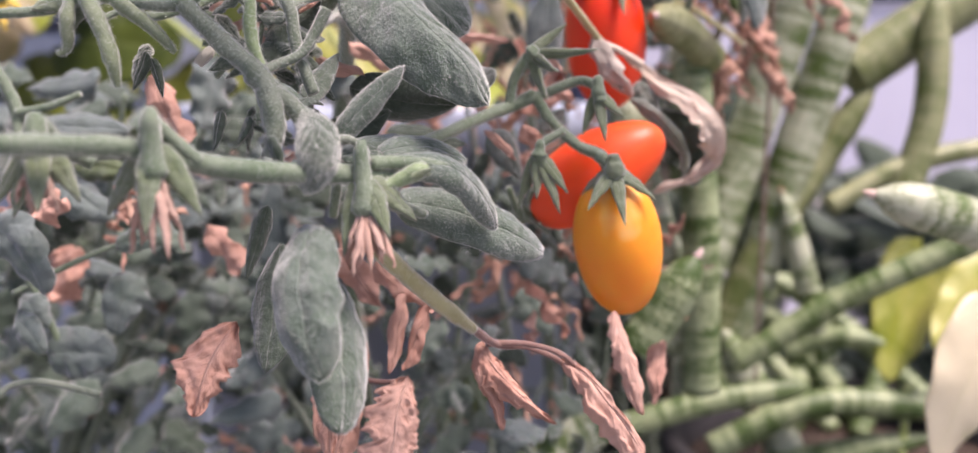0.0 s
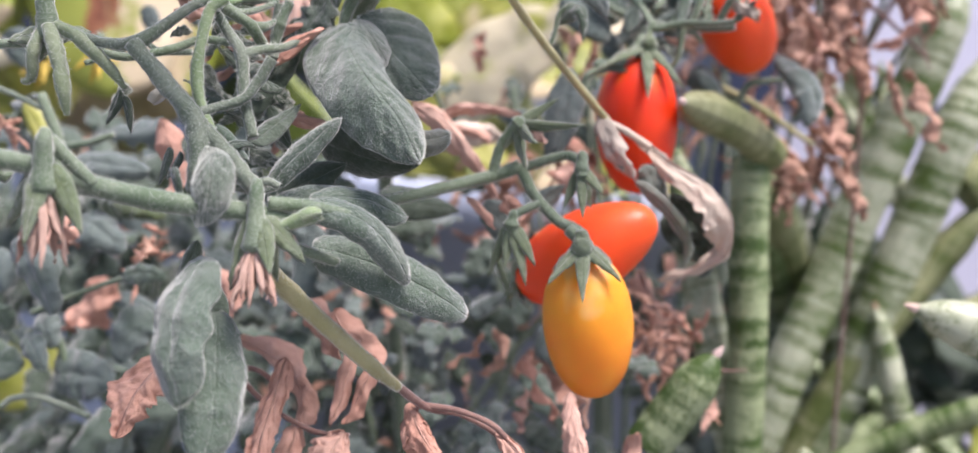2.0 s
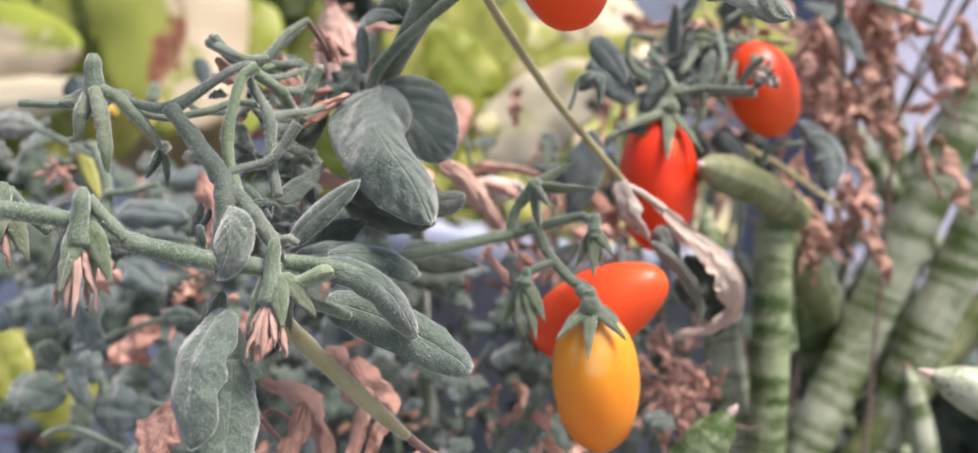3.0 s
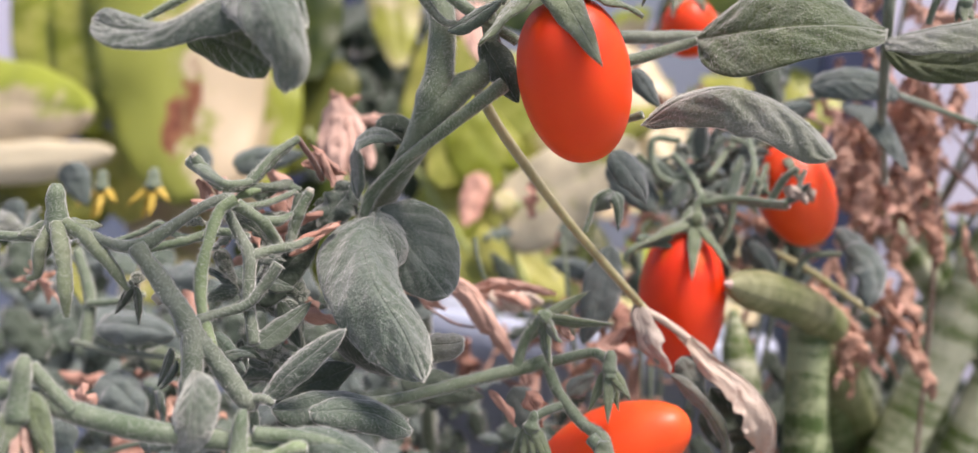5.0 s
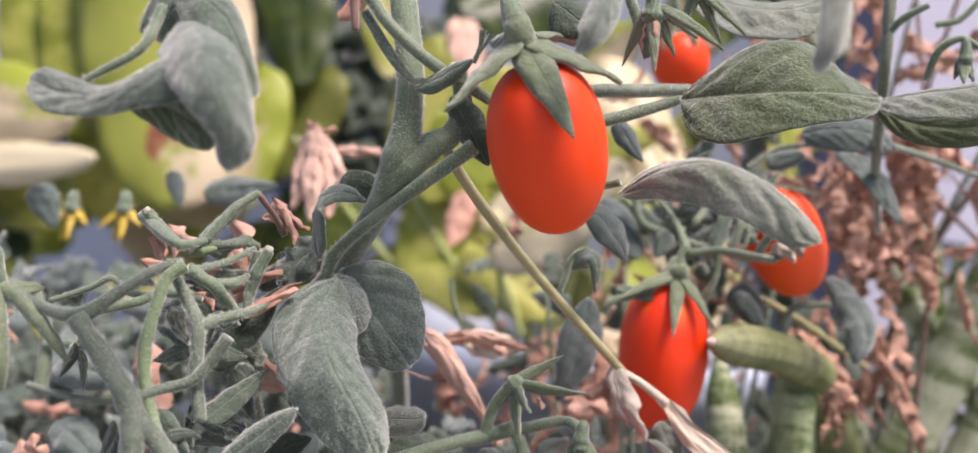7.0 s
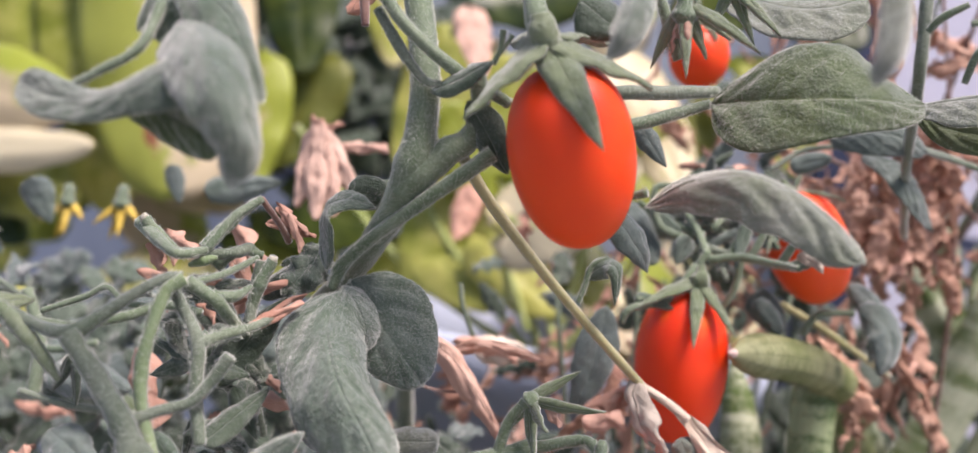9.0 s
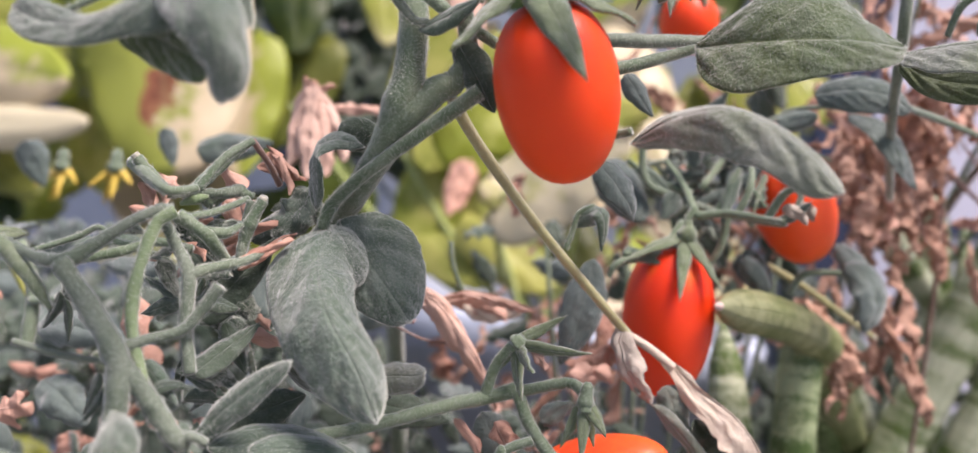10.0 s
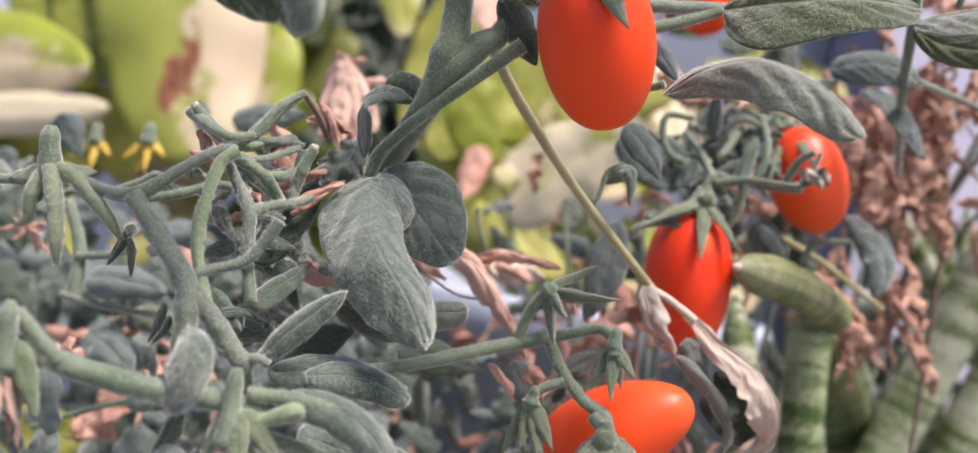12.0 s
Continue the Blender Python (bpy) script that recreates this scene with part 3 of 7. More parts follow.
def tomato(top, bottom, width_mm, material, label, stalk, tips, sepal_mm=4.5, stalk_mm=(1.5, 1.9), group="tomatoes on the plant", heart=None, **shape):
    """A hanging fruit with its stalk and the sepals of its calyx, which reach to the tips given and lie just off the skin."""
    top, bottom = Vector(top), Vector(bottom)
    axis = bottom - top
    t = axis.normalized()
    me = fruit_mesh(top, bottom, width_mm * MM, **shape)
    me.transform(Matrix.Translation(-top))
    fruit = part("tomato", me, material)
    fruit.location = top
    bpy.context.view_layer.update()
    tagged(fruit, label, "tomato", group)
    hub = Vector(heart or top)
    cap = under(part("calyx", tube_mesh([hub - t * 0.0055, hub - t * 0.0035, hub - t * 0.001, hub.lerp(top, 0.5) + t * 0.0015], [stalk_mm[1] * MM * 0.7, stalk_mm[1] * MM * 1.05, 0.0034, 0.0028], 16, 16, 0.08), M_SEPAL, None, "green star-shaped calyx"), fruit)
    for k, tip in enumerate(tips):
        tip = Vector(tip)
        mid = (hub + tip) / 2
        s = (mid - top).dot(t)
        out = (mid - top - t * s)
        out = out.normalized() if out.length > 1e-5 else t.orthogonal()
        rise = max(0.0, width_mm * MM * 0.5 * math.sin(math.acos(max(-1, min(1, 1 - 2 * max(0, s) / axis.length)))) ** 0.86 + 0.0012 - (mid - top - t * s).length)
        me = blade_mesh(hub - t * 0.001, tip, sepal_mm * MM, out - t * 0.6, bulge=out * min(rise, 0.006) - t * 0.0012, curl=0.6, peak=0.55, blunt=0.85, nu=14, nv=6, thick=0.0006, seed=k * 1.7, wave=0.1)
        leafy = part("sepal", me, M_SEPAL)
        leafy.parent = cap
    under(part("stalk", tube_mesh(stalk, [stalk_mm[0] * MM, stalk_mm[1] * MM], 0, 10, 0.15), M_STEM, None, "downy green stalk"), fruit)
    return fruit


def star(parent, centre, way, tips, width_mm=3.5, cap_mm=(2.0, 3.0), length=0.006, petals=0, petal_mm=7, material=None):
    """A spent flower: a downy cup with the sepals reaching to the tips given, and the shrivelled petals below it."""
    centre, way = Vector(centre), Vector(way).normalized()
    cup = under(part("flower", tube_mesh([centre - way * (length + 0.0006), centre - way * length * 0.86, centre - way * length * 0.4, centre, centre + way * 0.002], [cap_mm[0] * MM * 0.4, cap_mm[0] * MM * 0.8, cap_mm[0] * MM * 0.88, cap_mm[1] * MM * 0.95, cap_mm[1] * MM * 0.5], 18, 14, 0.25), M_STEM, None, "spent downy tomato flower"), parent)
    for tip in tips:
        tip = Vector(tip)
        out = (tip - centre).normalized()
        root = centre - way * 0.0005
        if petals:
            # long sepals grow down along the cup before they part
            root = centre - way * length * 0.45 + (out - way * out.dot(way)) * cap_mm[1] * MM * 0.5
        me = blade_mesh(root, tip, width_mm * MM, FRONT + out * 0.3 - way * 0.5, bulge=-way * (tip - centre).length * 0.06, curl=0.7, peak=0.6, blunt=0.85, nu=12, nv=6, thick=0.0007, seed=tip.x * 900, wave=0.12)
        ob = part("sepal", me, material or M_SEPAL)
        ob.parent = cup
    side = way.orthogonal().normalized()
    for k in range(petals):
        a = 2 * math.pi * k / petals + random.random()
        out = Matrix.Rotation(a, 3, way) @ side
        tip = centre + way * petal_mm * MM * (0.75 + 0.5 * random.random()) + out * petal_mm * MM * (0.15 + 0.4 * random.random())
        me = blade_mesh(centre + out * 0.0008, tip, 2.6 * MM, out, bulge=out * 0.001, curl=1.4, wave=0.3, crumple=0.35, nu=12, nv=6, peak=0.8, seed=k * 3.1, thick=0.0003)
        ob = part("petal", me, M_PETAL_DRY)
        ob.parent = cup
    return cup


def spear(parent, points, width_mm, tip_material=None, blunt=0.7, base_width=None, skin=None):
    """A round succulent leaf from its base to its pointed tip (last point)."""
    r, rb = width_mm / 2 * MM, (base_width or width_mm) / 2 * MM
    n = 14
    radii = [rb + (r - rb) * min(1, i / (n * 0.6)) for i in range(n)]
    long = sum((Vector(points[i + 1]) - Vector(points[i])).length for i in range(len(points) - 1))
    taper = min(0.5, blunt * width_mm * MM * 2.2 / long)
    for i in range(n):
        s = i / (n - 1)
        if s > 1 - taper:
            radii[i] *= max(0.16, math.sqrt(max(0, 1 - ((s - 1 + taper) / taper) ** 2)) * 0.75 + 0.25 * (1 - (s - 1 + taper) / taper))
    body = under(part("leaf", tube_mesh(points, radii, 64, 24, 0.03, 8, len(bpy.data.objects)), skin or M_SPEAR), parent)
    if tip_material:
        a, b = Vector(points[-2]), Vector(points[-1])
        d = (b - a).normalized()
        e = radii[-1] * 1.15
        tip = part("tip", tube_mesh([b - d * e * 0.8, b, b + d * e * 1.3, b + d * e * 2.6], [e * 0.95, e * 1.02, e * 0.7, e * 0.12], 12, 12, 0.1), tip_material, None, "dry pinkish tip" if tip_material == M_SPEAR_TIP else "dry brown tip")
        tip.parent = body
    return body



# ---- setting: floor, wall behind, pots ----
def box_mesh(lo, hi, bevel=0.0):
    bm = bmesh.new()
    bmesh.ops.create_cube(bm, size=1)
    lo, hi = Vector(lo), Vector(hi)
    for v in bm.verts:
        v.co = Vector([(lo[i] + hi[i]) / 2 + v.co[i] * (hi[i] - lo[i]) for i in range(3)])
    if bevel:
        bmesh.ops.bevel(bm, geom=bm.edges[:], offset=bevel, segments=2, affect="EDGES")
    me = bpy.data.meshes.new("box")
    bm.to_mesh(me)
    bm.free()
    return me


def lathe_mesh(profile, seg=40):
    verts, faces = [], []
    for r, z in profile:
        verts += [(r * math.cos(2 * math.pi * j / seg), r * math.sin(2 * math.pi * j / seg), z) for j in range(seg)]
    for i in range(len(profile) - 1):
        for j in range(seg):
            k = (j + 1) % seg
            faces.append((i * seg + j, i * seg + k, (i + 1) * seg + k, (i + 1) * seg + j))
    return raw_mesh("lathe", verts, faces)


ground = part("floor", box_mesh((-40, -40, -0.1), (40, 40, 0)), M_FLOOR)
tagged(ground, "pale grey concrete floor of the terrace", "floor", kind="structure")
wall = part("wall_back", box_mesh((-4, 1.30, 0.004), (4, 1.5, 2.6)), M_WALL)
tagged(wall, "slate-blue painted wall behind the plants", "wall", kind="structure")
door = part("door_1", box_mesh((0.16, 1.262, 0.004), (1.25, 1.296, 2.1), 0.004), M_DOOR)
tagged(door, "lavender-white painted door with a dark gap", "door", kind="structure")
part("rail", box_mesh((0.10, 1.255, 0.715), (1.25, 1.258, 0.730)), M_NAVY, door, "dark navy strip")
part("frame", box_mesh((0.10, 1.25, 0.004), (0.155, 1.296, 2.16), 0.004), M_NAVY, door, "dark navy frame")
window = part("window_1", box_mesh((-2.2, 1.262, 0.76), (-0.985, 1.296, 1.7), 0.004), M_DOOR)
tagged(window, "lavender-white shuttered window", "window", kind="structure")
part("frame", box_mesh((-0.97, 1.24, 0.685), (-0.885, 1.296, 1.8), 0.004), M_NAVY, window, "dark navy frame")
part("sill", box_mesh((-2.2, 1.22, 0.70), (-0.985, 1.296, 0.755), 0.004), M_SLATE, window, "slate-blue sill")
panel = part("trim_panel", box_mesh((-2.2, 1.27, 0.004), (-0.40, 1.296, 0.68), 0.004), M_SLATE)
tagged(panel, "slate-blue painted lower wall panel", "panel", kind="structure")
upper = part("trim_panel", box_mesh((-0.88, 1.27, 0.685), (-0.42, 1.296, 1.6), 0.004), M_NAVY)
tagged(upper, "navy-blue painted wall panel", "panel", kind="structure")


def flower_pot(x, y, high, wide, material, label):
    h, r = high, wide / 2
    rim = [(0.001, 0.0), (r * 0.72, 0.0), (r * 0.74, 0.006), (r * 0.95, h - 0.03), (r, h - 0.028), (r * 1.01, h - 0.004), (r * 0.99, h), (r * 0.93, h), (r * 0.92, h - 0.03), (r * 0.90, h - 0.036)]
    pot = part("flower_pot", lathe_mesh(rim), material)
    pot.location = (x, y, 0)
    tagged(pot, label, "flower pot")
    disc = [(0.001, h - 0.026), (r * 0.5, h - 0.024), (r * 0.925, h - 0.03)]
    soil = part("soil", lathe_mesh(disc), M_SOIL, pot, "dark potting soil")
    return pot


flower_pot(-0.03, 0.47, 0.34, 0.20, M_CLAY, "dark plastic flower pot under the tomato plant")
flower_pot(0.24, 0.62, 0.40, 0.26, M_CLAY, "dark plastic flower pot of the spear-leaved succulent")
flower_pot(-0.07, 0.745, 0.605, 0.30, M_POT_BLUE, "pale blue plastic planter of the variegated pothos")
flower_pot(-0.26, 0.54, 0.36, 0.20, M_CLAY, "dark plastic flower pot of the bushy tomato plant")



# ---- the tomato plant in front ----
plant = thing("tomato_plant", (-0.03, 0.47, 0.32), "dusty grey-green tomato plant with dried leaves, rooted in a pot", "plant")

# main stem, forked below the ripe fruit
stem(plant, [(-0.03, 0.47, 0.30), (-0.06, 0.50, 0.45), (-0.065, 0.45, 0.58), (-0.05, 0.37, 0.64), (-0.0516, 0.3150, 0.6394), (-0.0327, 0.2900, 0.6553), (-0.0247, 0.2800, 0.6635), (-0.0175, 0.2730, 0.6735), (-0.0141, 0.2700, 0.6824), (-0.0131, 0.2690, 0.6911), (-0.0148, 0.2690, 0.7055), (-0.0250, 0.2760, 0.7337)], [4.5, 4.2, 3.6, 3.3, 3.0, 3.0, 3.1, 3.6, 4.6, 3.6, 3.3, 3.1], M_STEM, label="thick downy main stem", hairs=16.0, rings=110, rough=0.07, seg=20)
stem(plant, [(-0.0162, 0.2710, 0.6752), (-0.0123, 0.2705, 0.6815), (-0.0075, 0.2720, 0.6864), (-0.0035, 0.2740, 0.6901), (-0.0012, 0.2725, 0.6971), (-0.0025, 0.2680, 0.7064)], [3.4, 4.3, 3.5, 2.8, 2.2, 1.9], M_STEM, hairs=12.0, rough=0.07, seg=18, rings=60)
stem(plant, [(0.0040, 0.2695, 0.6875), (-0.0007, 0.2680, 0.6827), (-0.0152, 0.2705, 0.6706), (-0.0251, 0.2745, 0.6624), (-0.0311, 0.2780, 0.6563), (-0.0327, 0.2785, 0.6509)], [1.9, 1.8, 1.65, 1.6, 1.8, 1.4], M_STEM, label="downy leaf stalk", hairs=16.0, rough=0.05, seg=16)
stem(plant, [(-0.0040, 0.2752, 0.6856), (0.0015, 0.2873, 0.6758), (0.0144, 0.3151, 0.6573), (0.0369, 0.3435, 0.6328)], [1.4, 1.45, 1.4, 1.35], M_STEM_TAN, label="straw-coloured smooth twig", rough=0.06, rings=60)
stem(plant, [(-0.0262, 0.2560, 0.7226), (-0.0178, 0.2585, 0.7128), (-0.0075, 0.2636, 0.7052), (0.0043, 0.2752, 0.6996)], [1.5, 1.5, 1.5, 1.4], M_STEM, hairs=7.0)
stem(plant, [(-0.0241, 0.2598, 0.7149), (-0.0177, 0.2607, 0.7067), (-0.0122, 0.2633, 0.7010), (-0.0086, 0.2643, 0.7008)], [1.2, 1.3, 0.9, 0.7], M_STEM_GREY, hairs=7.0)
leaf(plant, (-0.0105, 0.2638, 0.6987), (0.0035, 0.2604, 0.7065), 6.5, FRONT + 0.5 * UP, M_LEAF, curl=0.9, peak=0.8)
stem(plant, [(0.0026, 0.2643, 0.7062), (0.0035, 0.2645, 0.7100), (0.0036, 0.2644, 0.7140)], [0.6, 0.5, 0.8], M_STEM, hairs=7.0)
stem(plant, [(0.0033, 0.2644, 0.7085), (0.0050, 0.2649, 0.7117), (0.0056, 0.2650, 0.7132)], [0.5, 0.4, 0.7], M_STEM, hairs=7.0)
leaf(plant, (-0.0037, 0.2699, 0.6986), (0.0073, 0.2722, 0.6834), 9.5, FRONT + Vector((-0.6, 0, 0)), M_LEAF_DARK_SHADE, curl=0.6, peak=0.8)
leaf(plant, (-0.0545, 0.3104, 0.7229), (-0.0457, 0.3126, 0.7370), 8, FRONT, M_DRY, name="dried_leaf", curl=1.6, crumple=0.3, wave=0.3)
stem(plant, [(-0.0471, 0.3020, 0.7284), (-0.0453, 0.3026, 0.7183)], [1.5, 1.0], M_STEM_DRY)

# large hooded leaf high on the left
shaped_leaf(plant, [(-0.0449, 0.2185, 0.7007), (-0.0328, 0.2065, 0.6958), (-0.0243, 0.2005, 0.6876), (-0.0209, 0.2010, 0.6797), (-0.0217, 0.2050, 0.6722)], [7.0, 9.5, 8.4, 6.2, 4.6, 2.6], [5.0, 7.4, 8.4, 7.6, 5.8, 3.2], FRONT * 0.8 + UP * 0.4, M_LEAF, fold=([14, 20, 24, 24, 16], [12, 22, 30, 28, 18]), arch=(0.4, 0.75), ripple=0.4, waves=2.0, relief=0.5, crumple=0.6, veins=4.0, hairs=3.0, seed=2.0, label="drooping hooded grey-green leaf")
shaped_leaf(plant, [(-0.0336, 0.2095, 0.6955), (-0.0428, 0.2075, 0.6894), (-0.0527, 0.2080, 0.6842), (-0.0641, 0.2100, 0.6833), (-0.0736, 0.2130, 0.6854)], [3.5, 4.0, 2.2, 3.2, 4.2, 2.6], [9.5, 8.0, 5.2, 4.8, 4.4, 2.6], FRONT * 0.85 + UP * 0.5, M_LEAF, fold=([20, 30, 20, -25, -35], [8, 12, 8, 4, 8]), arch=(0.4, 0.5), ripple=0.3, waves=1.6, relief=0.35, crumple=0.5, hairs=3.0, seed=4.0)
shaped_leaf(plant, [(-0.0532, 0.2165, 0.6851), (-0.0439, 0.2160, 0.6832), (-0.0353, 0.2140, 0.6807), (-0.0296, 0.2120, 0.6781)], [3.0, 5.4, 5.0, 2.6], [3.0, 5.4, 5.0, 2.4], FRONT - UP * 0.35, M_UNDER, fold=(-6, -6), arch=(0.3, 0.3), relief=0.5, seed=6.0)
shaped_leaf(plant, [(-0.0571, 0.2230, 0.6989), (-0.0493, 0.2225, 0.7072), (-0.0366, 0.2205, 0.7033), (-0.0247, 0.2165, 0.6878)], [6.0, 10.0, 10.0, 8.0, 4.0], [4.0, 7.0, 6.0, 3.2, 1.6], FRONT + Vector((0.15, 0, 0.2)), M_LEAF, fold=(4, 24), arch=(0.3, 0.8), relief=0.5, crumple=0.5, hairs=3.0, seed=9.0)
stem(plant, [(-0.0646, 0.2145, 0.6852), (-0.0598, 0.2165, 0.6891), (-0.0533, 0.2190, 0.6950), (-0.0529, 0.2235, 0.7046)], [0.55, 0.8, 1.0, 1.2], M_STEM, hairs=9.0, rough=0.15)
stem(plant, [(-0.0235, 0.2770, 0.7590), (-0.0330, 0.2500, 0.7450), (-0.0502, 0.2245, 0.7181), (-0.0529, 0.2235, 0.7046)], [1.9, 1.7, 1.4, 1.2], M_STEM)

# leaves and stalks on the right
stem(plant, [(0.0040, 0.2908, 0.6992), (0.0186, 0.2917, 0.6992), (0.0278, 0.2943, 0.6997), (0.0377, 0.3001, 0.7044), (0.0465, 0.3035, 0.7088)], [1.8, 1.8, 1.7, 1.6, 1.2], M_STEM, hairs=7.0)
shaped_leaf(plant, [(0.0471, 0.2990, 0.7083), (0.0591, 0.2930, 0.7098), (0.0735, 0.2890, 0.7113), (0.0848, 0.2910, 0.7125), (0.0939, 0.2980, 0.7134)], [6.5, 13.0, 12.2, 9.6, 7.4, 6.0, 3.4], [2.5, 10.5, 14.6, 15.2, 14.0, 11.5, 5.5], [Vector((0.1, -1, 0.35)), Vector((0.15, -1, 0.45)), Vector((0.25, -1, 0.75))], M_LEAF_FRESH, fold=([-6, -4, 4, 10, 14], [-12, -14, -8, 2, 8]), arch=(0.35, 0.55), ripple=0.35, waves=2.2, relief=0.55, crumple=0.35, veins=5.0, nu=56, nv=14, hairs=2.6, seed=1.0, label="broad downy grey-green leaf")
stem(plant, [(0.0009, 0.3106, 0.7024), (0.0206, 0.3129, 0.7096), (0.0333, 0.3195, 0.7124), (0.0461, 0.3283, 0.7156)], [1.9, 1.9, 1.9, 1.6], M_STEM_GREY, hairs=7.0)
stem(plant, [(0.0288, 0.2824, 0.6814), (0.0378, 0.2797, 0.6842)], [1.0, 1.1], M_STEM, hairs=7.0)
shaped_leaf(plant, [(0.0387, 0.2745, 0.6810), (0.0467, 0.2700, 0.6868), (0.0576, 0.2660, 0.6902), (0.0679, 0.2640, 0.6882), (0.0770, 0.2635, 0.6828), (0.0836, 0.2650, 0.6761)], [2.0, 6.6, 9.6, 10.4, 9.4, 7.4, 4.0], [1.6, 5.0, 7.5, 8.5, 8.5, 7.0, 4.0], [Vector((0.1, -1, 0.25)), Vector((0.2, -1, 0.35)), Vector((0.35, -1, 0.45))], M_LEAF_PALE, fold=([4, 2, 6, 10, 14], [38, 52, 58, 52, 36]), arch=(0.45, 0.4), ripple=0.5, waves=2.6, relief=0.7, crumple=0.5, veins=5.0, nu=60, nv=14, hairs=2.6, seed=3.0, label="long drooping leaf with silvery down")
shaped_leaf(plant, [(0.0959, 0.3330, 0.7188), (0.1048, 0.3270, 0.7207), (0.1147, 0.3240, 0.7225), (0.1290, 0.3240, 0.7259), (0.1414, 0.3280, 0.7260)], [4.0, 8.5, 9.5, 9.0, 7.0, 3.0], [3.0, 4.5, 5.0, 5.0, 4.0, 2.0], FRONT + UP * 0.75, M_LEAF_PALE, fold=(6, 30), arch=(0.25, 0.5), ripple=0.4, relief=0.7, hairs=2.0, seed=5.0)
shaped_leaf(plant, [(0.0964, 0.3360, 0.7176), (0.1052, 0.3360, 0.7141), (0.1178, 0.3360, 0.7140), (0.1326, 0.3360, 0.7182), (0.1424, 0.3360, 0.7226)], [2.0, 5.0, 5.5, 4.5, 2.0], [2.0, 6.0, 7.0, 6.0, 3.0], FRONT - UP * 0.1, M_LEAF_FRESH, fold=(0, 0), arch=(0.3, 0.2), relief=0.5, seed=5.5)
shaped_leaf(plant, [(0.0798, 0.2275, 0.7253), (0.0807, 0.2230, 0.7154), (0.0800, 0.2210, 0.7086), (0.0776, 0.2225, 0.7037)], [3.6, 4.4, 4.2, 3.2, 1.6], [3.6, 4.6, 4.6, 3.4, 1.6], FRONT + Vector((0.25, 0, 0.1)), M_LEAF_PALE, fold=(28, 30), arch=(0.9, 0.9), relief=0.25, crumple=0.3, ripple=0.1, hairs=3.0, seed=7.0)
shaped_leaf(plant, [(0.0435, 0.3380, 0.7454), (0.0584, 0.3310, 0.7409), (0.0702, 0.3280, 0.7407), (0.0796, 0.3310, 0.7450)], [5.0, 10.5, 11.0, 9.0, 4.0], [5.0, 9.0, 10.0, 8.0, 4.0], FRONT + UP * 0.7, M_LEAF_PALE, fold=(6, 14), arch=(0.3, 0.4), relief=0.6, crumple=0.8, seed=8.0)
shaped_leaf(plant, [(0.0779, 0.4020, 0.7166), (0.0887, 0.3970, 0.7188), (0.0995, 0.3960, 0.7183), (0.1083, 0.4000, 0.7148)], [4.0, 7.2, 7.4, 5.5, 2.5], [4.0, 6.0, 6.4, 5.0, 2.5], FRONT + UP * 0.2, M_LEAF_BLUE, fold=(4, 10), arch=(0.3, 0.5), relief=0.4, seed=10.0)
stem(plant, [(0.0614, 0.4158, 0.7042), (0.0712, 0.4184, 0.7124), (0.0826, 0.4174, 0.7153)], [1.0, 0.9, 0.9], M_STEM_GREY, hairs=7.0)
shaped_leaf(plant, [(0.0902, 0.4180, 0.7137), (0.1005, 0.4120, 0.7110), (0.1088, 0.4110, 0.7024), (0.1157, 0.4160, 0.6912)], [2.0, 6.2, 7.4, 5.4, 1.2], [2.0, 5.0, 6.4, 5.0, 1.2], FRONT + UP * 0.25 + Vector((0.2, 0, 0)), M_LEAF_BLUE, fold=(-8, 26), arch=(0.3, 0.6), relief=0.4, crumple=0.5, seed=11.0)
leaf(plant, (0.0679, 0.4000, 0.7048), (0.0800, 0.4000, 0.7093), 9, FRONT, M_LEAF_BLUE, curl=1.2, peak=0.8, blunt=0.4)
leaf(plant, (0.0194, 0.2636, 0.7218), (0.0319, 0.2672, 0.7157), 12, FRONT + Vector((0.3, 0, 0.2)), M_LEAF_DARK_SHADE, curl=0.7, seed=12.0)
shaped_leaf(plant, [(0.0338, 0.2470, 0.7267), (0.0354, 0.2400, 0.7172), (0.0343, 0.2370, 0.7104), (0.0316, 0.2390, 0.7061)], [4.0, 5.2, 5.0, 3.6, 1.6], [4.0, 5.0, 4.8, 3.6, 1.6], FRONT + Vector((-0.1, 0, 0.1)), M_LEAF, fold=(26, 26), arch=(0.9, 0.9), relief=0.25, crumple=0.3, ripple=0.1, hairs=3.0, seed=12.4)
leaf(plant, (0.0220, 0.3324, 0.6798), (0.0345, 0.3361, 0.6651), 10, FRONT + Vector((0.4, 0, 0)), M_LEAF_BLUE, bulge=(0.002, -0.002, 0), curl=0.6, seed=13.0)
leaf(plant, (0.0258, 0.3331, 0.7051), (0.0351, 0.3359, 0.6945), 7, FRONT, M_LEAF_BLUE, curl=0.8, seed=13.5)
leaf(plant, (0.0205, 0.3636, 0.6519), (0.0152, 0.3626, 0.6178), 14, FRONT, M_LEAF_BLUE, bulge=(0.002, -0.002, 0), curl=0.6, peak=0.8, seed=14.0)
stem(plant, [(0.0185, 0.3245, 0.6544), (0.0196, 0.3248, 0.6591), (0.0206, 0.3250, 0.6646), (0.0247, 0.3251, 0.6675)], [0.8, 0.8, 0.8, 0.7], M_STEM, hairs=7.0)
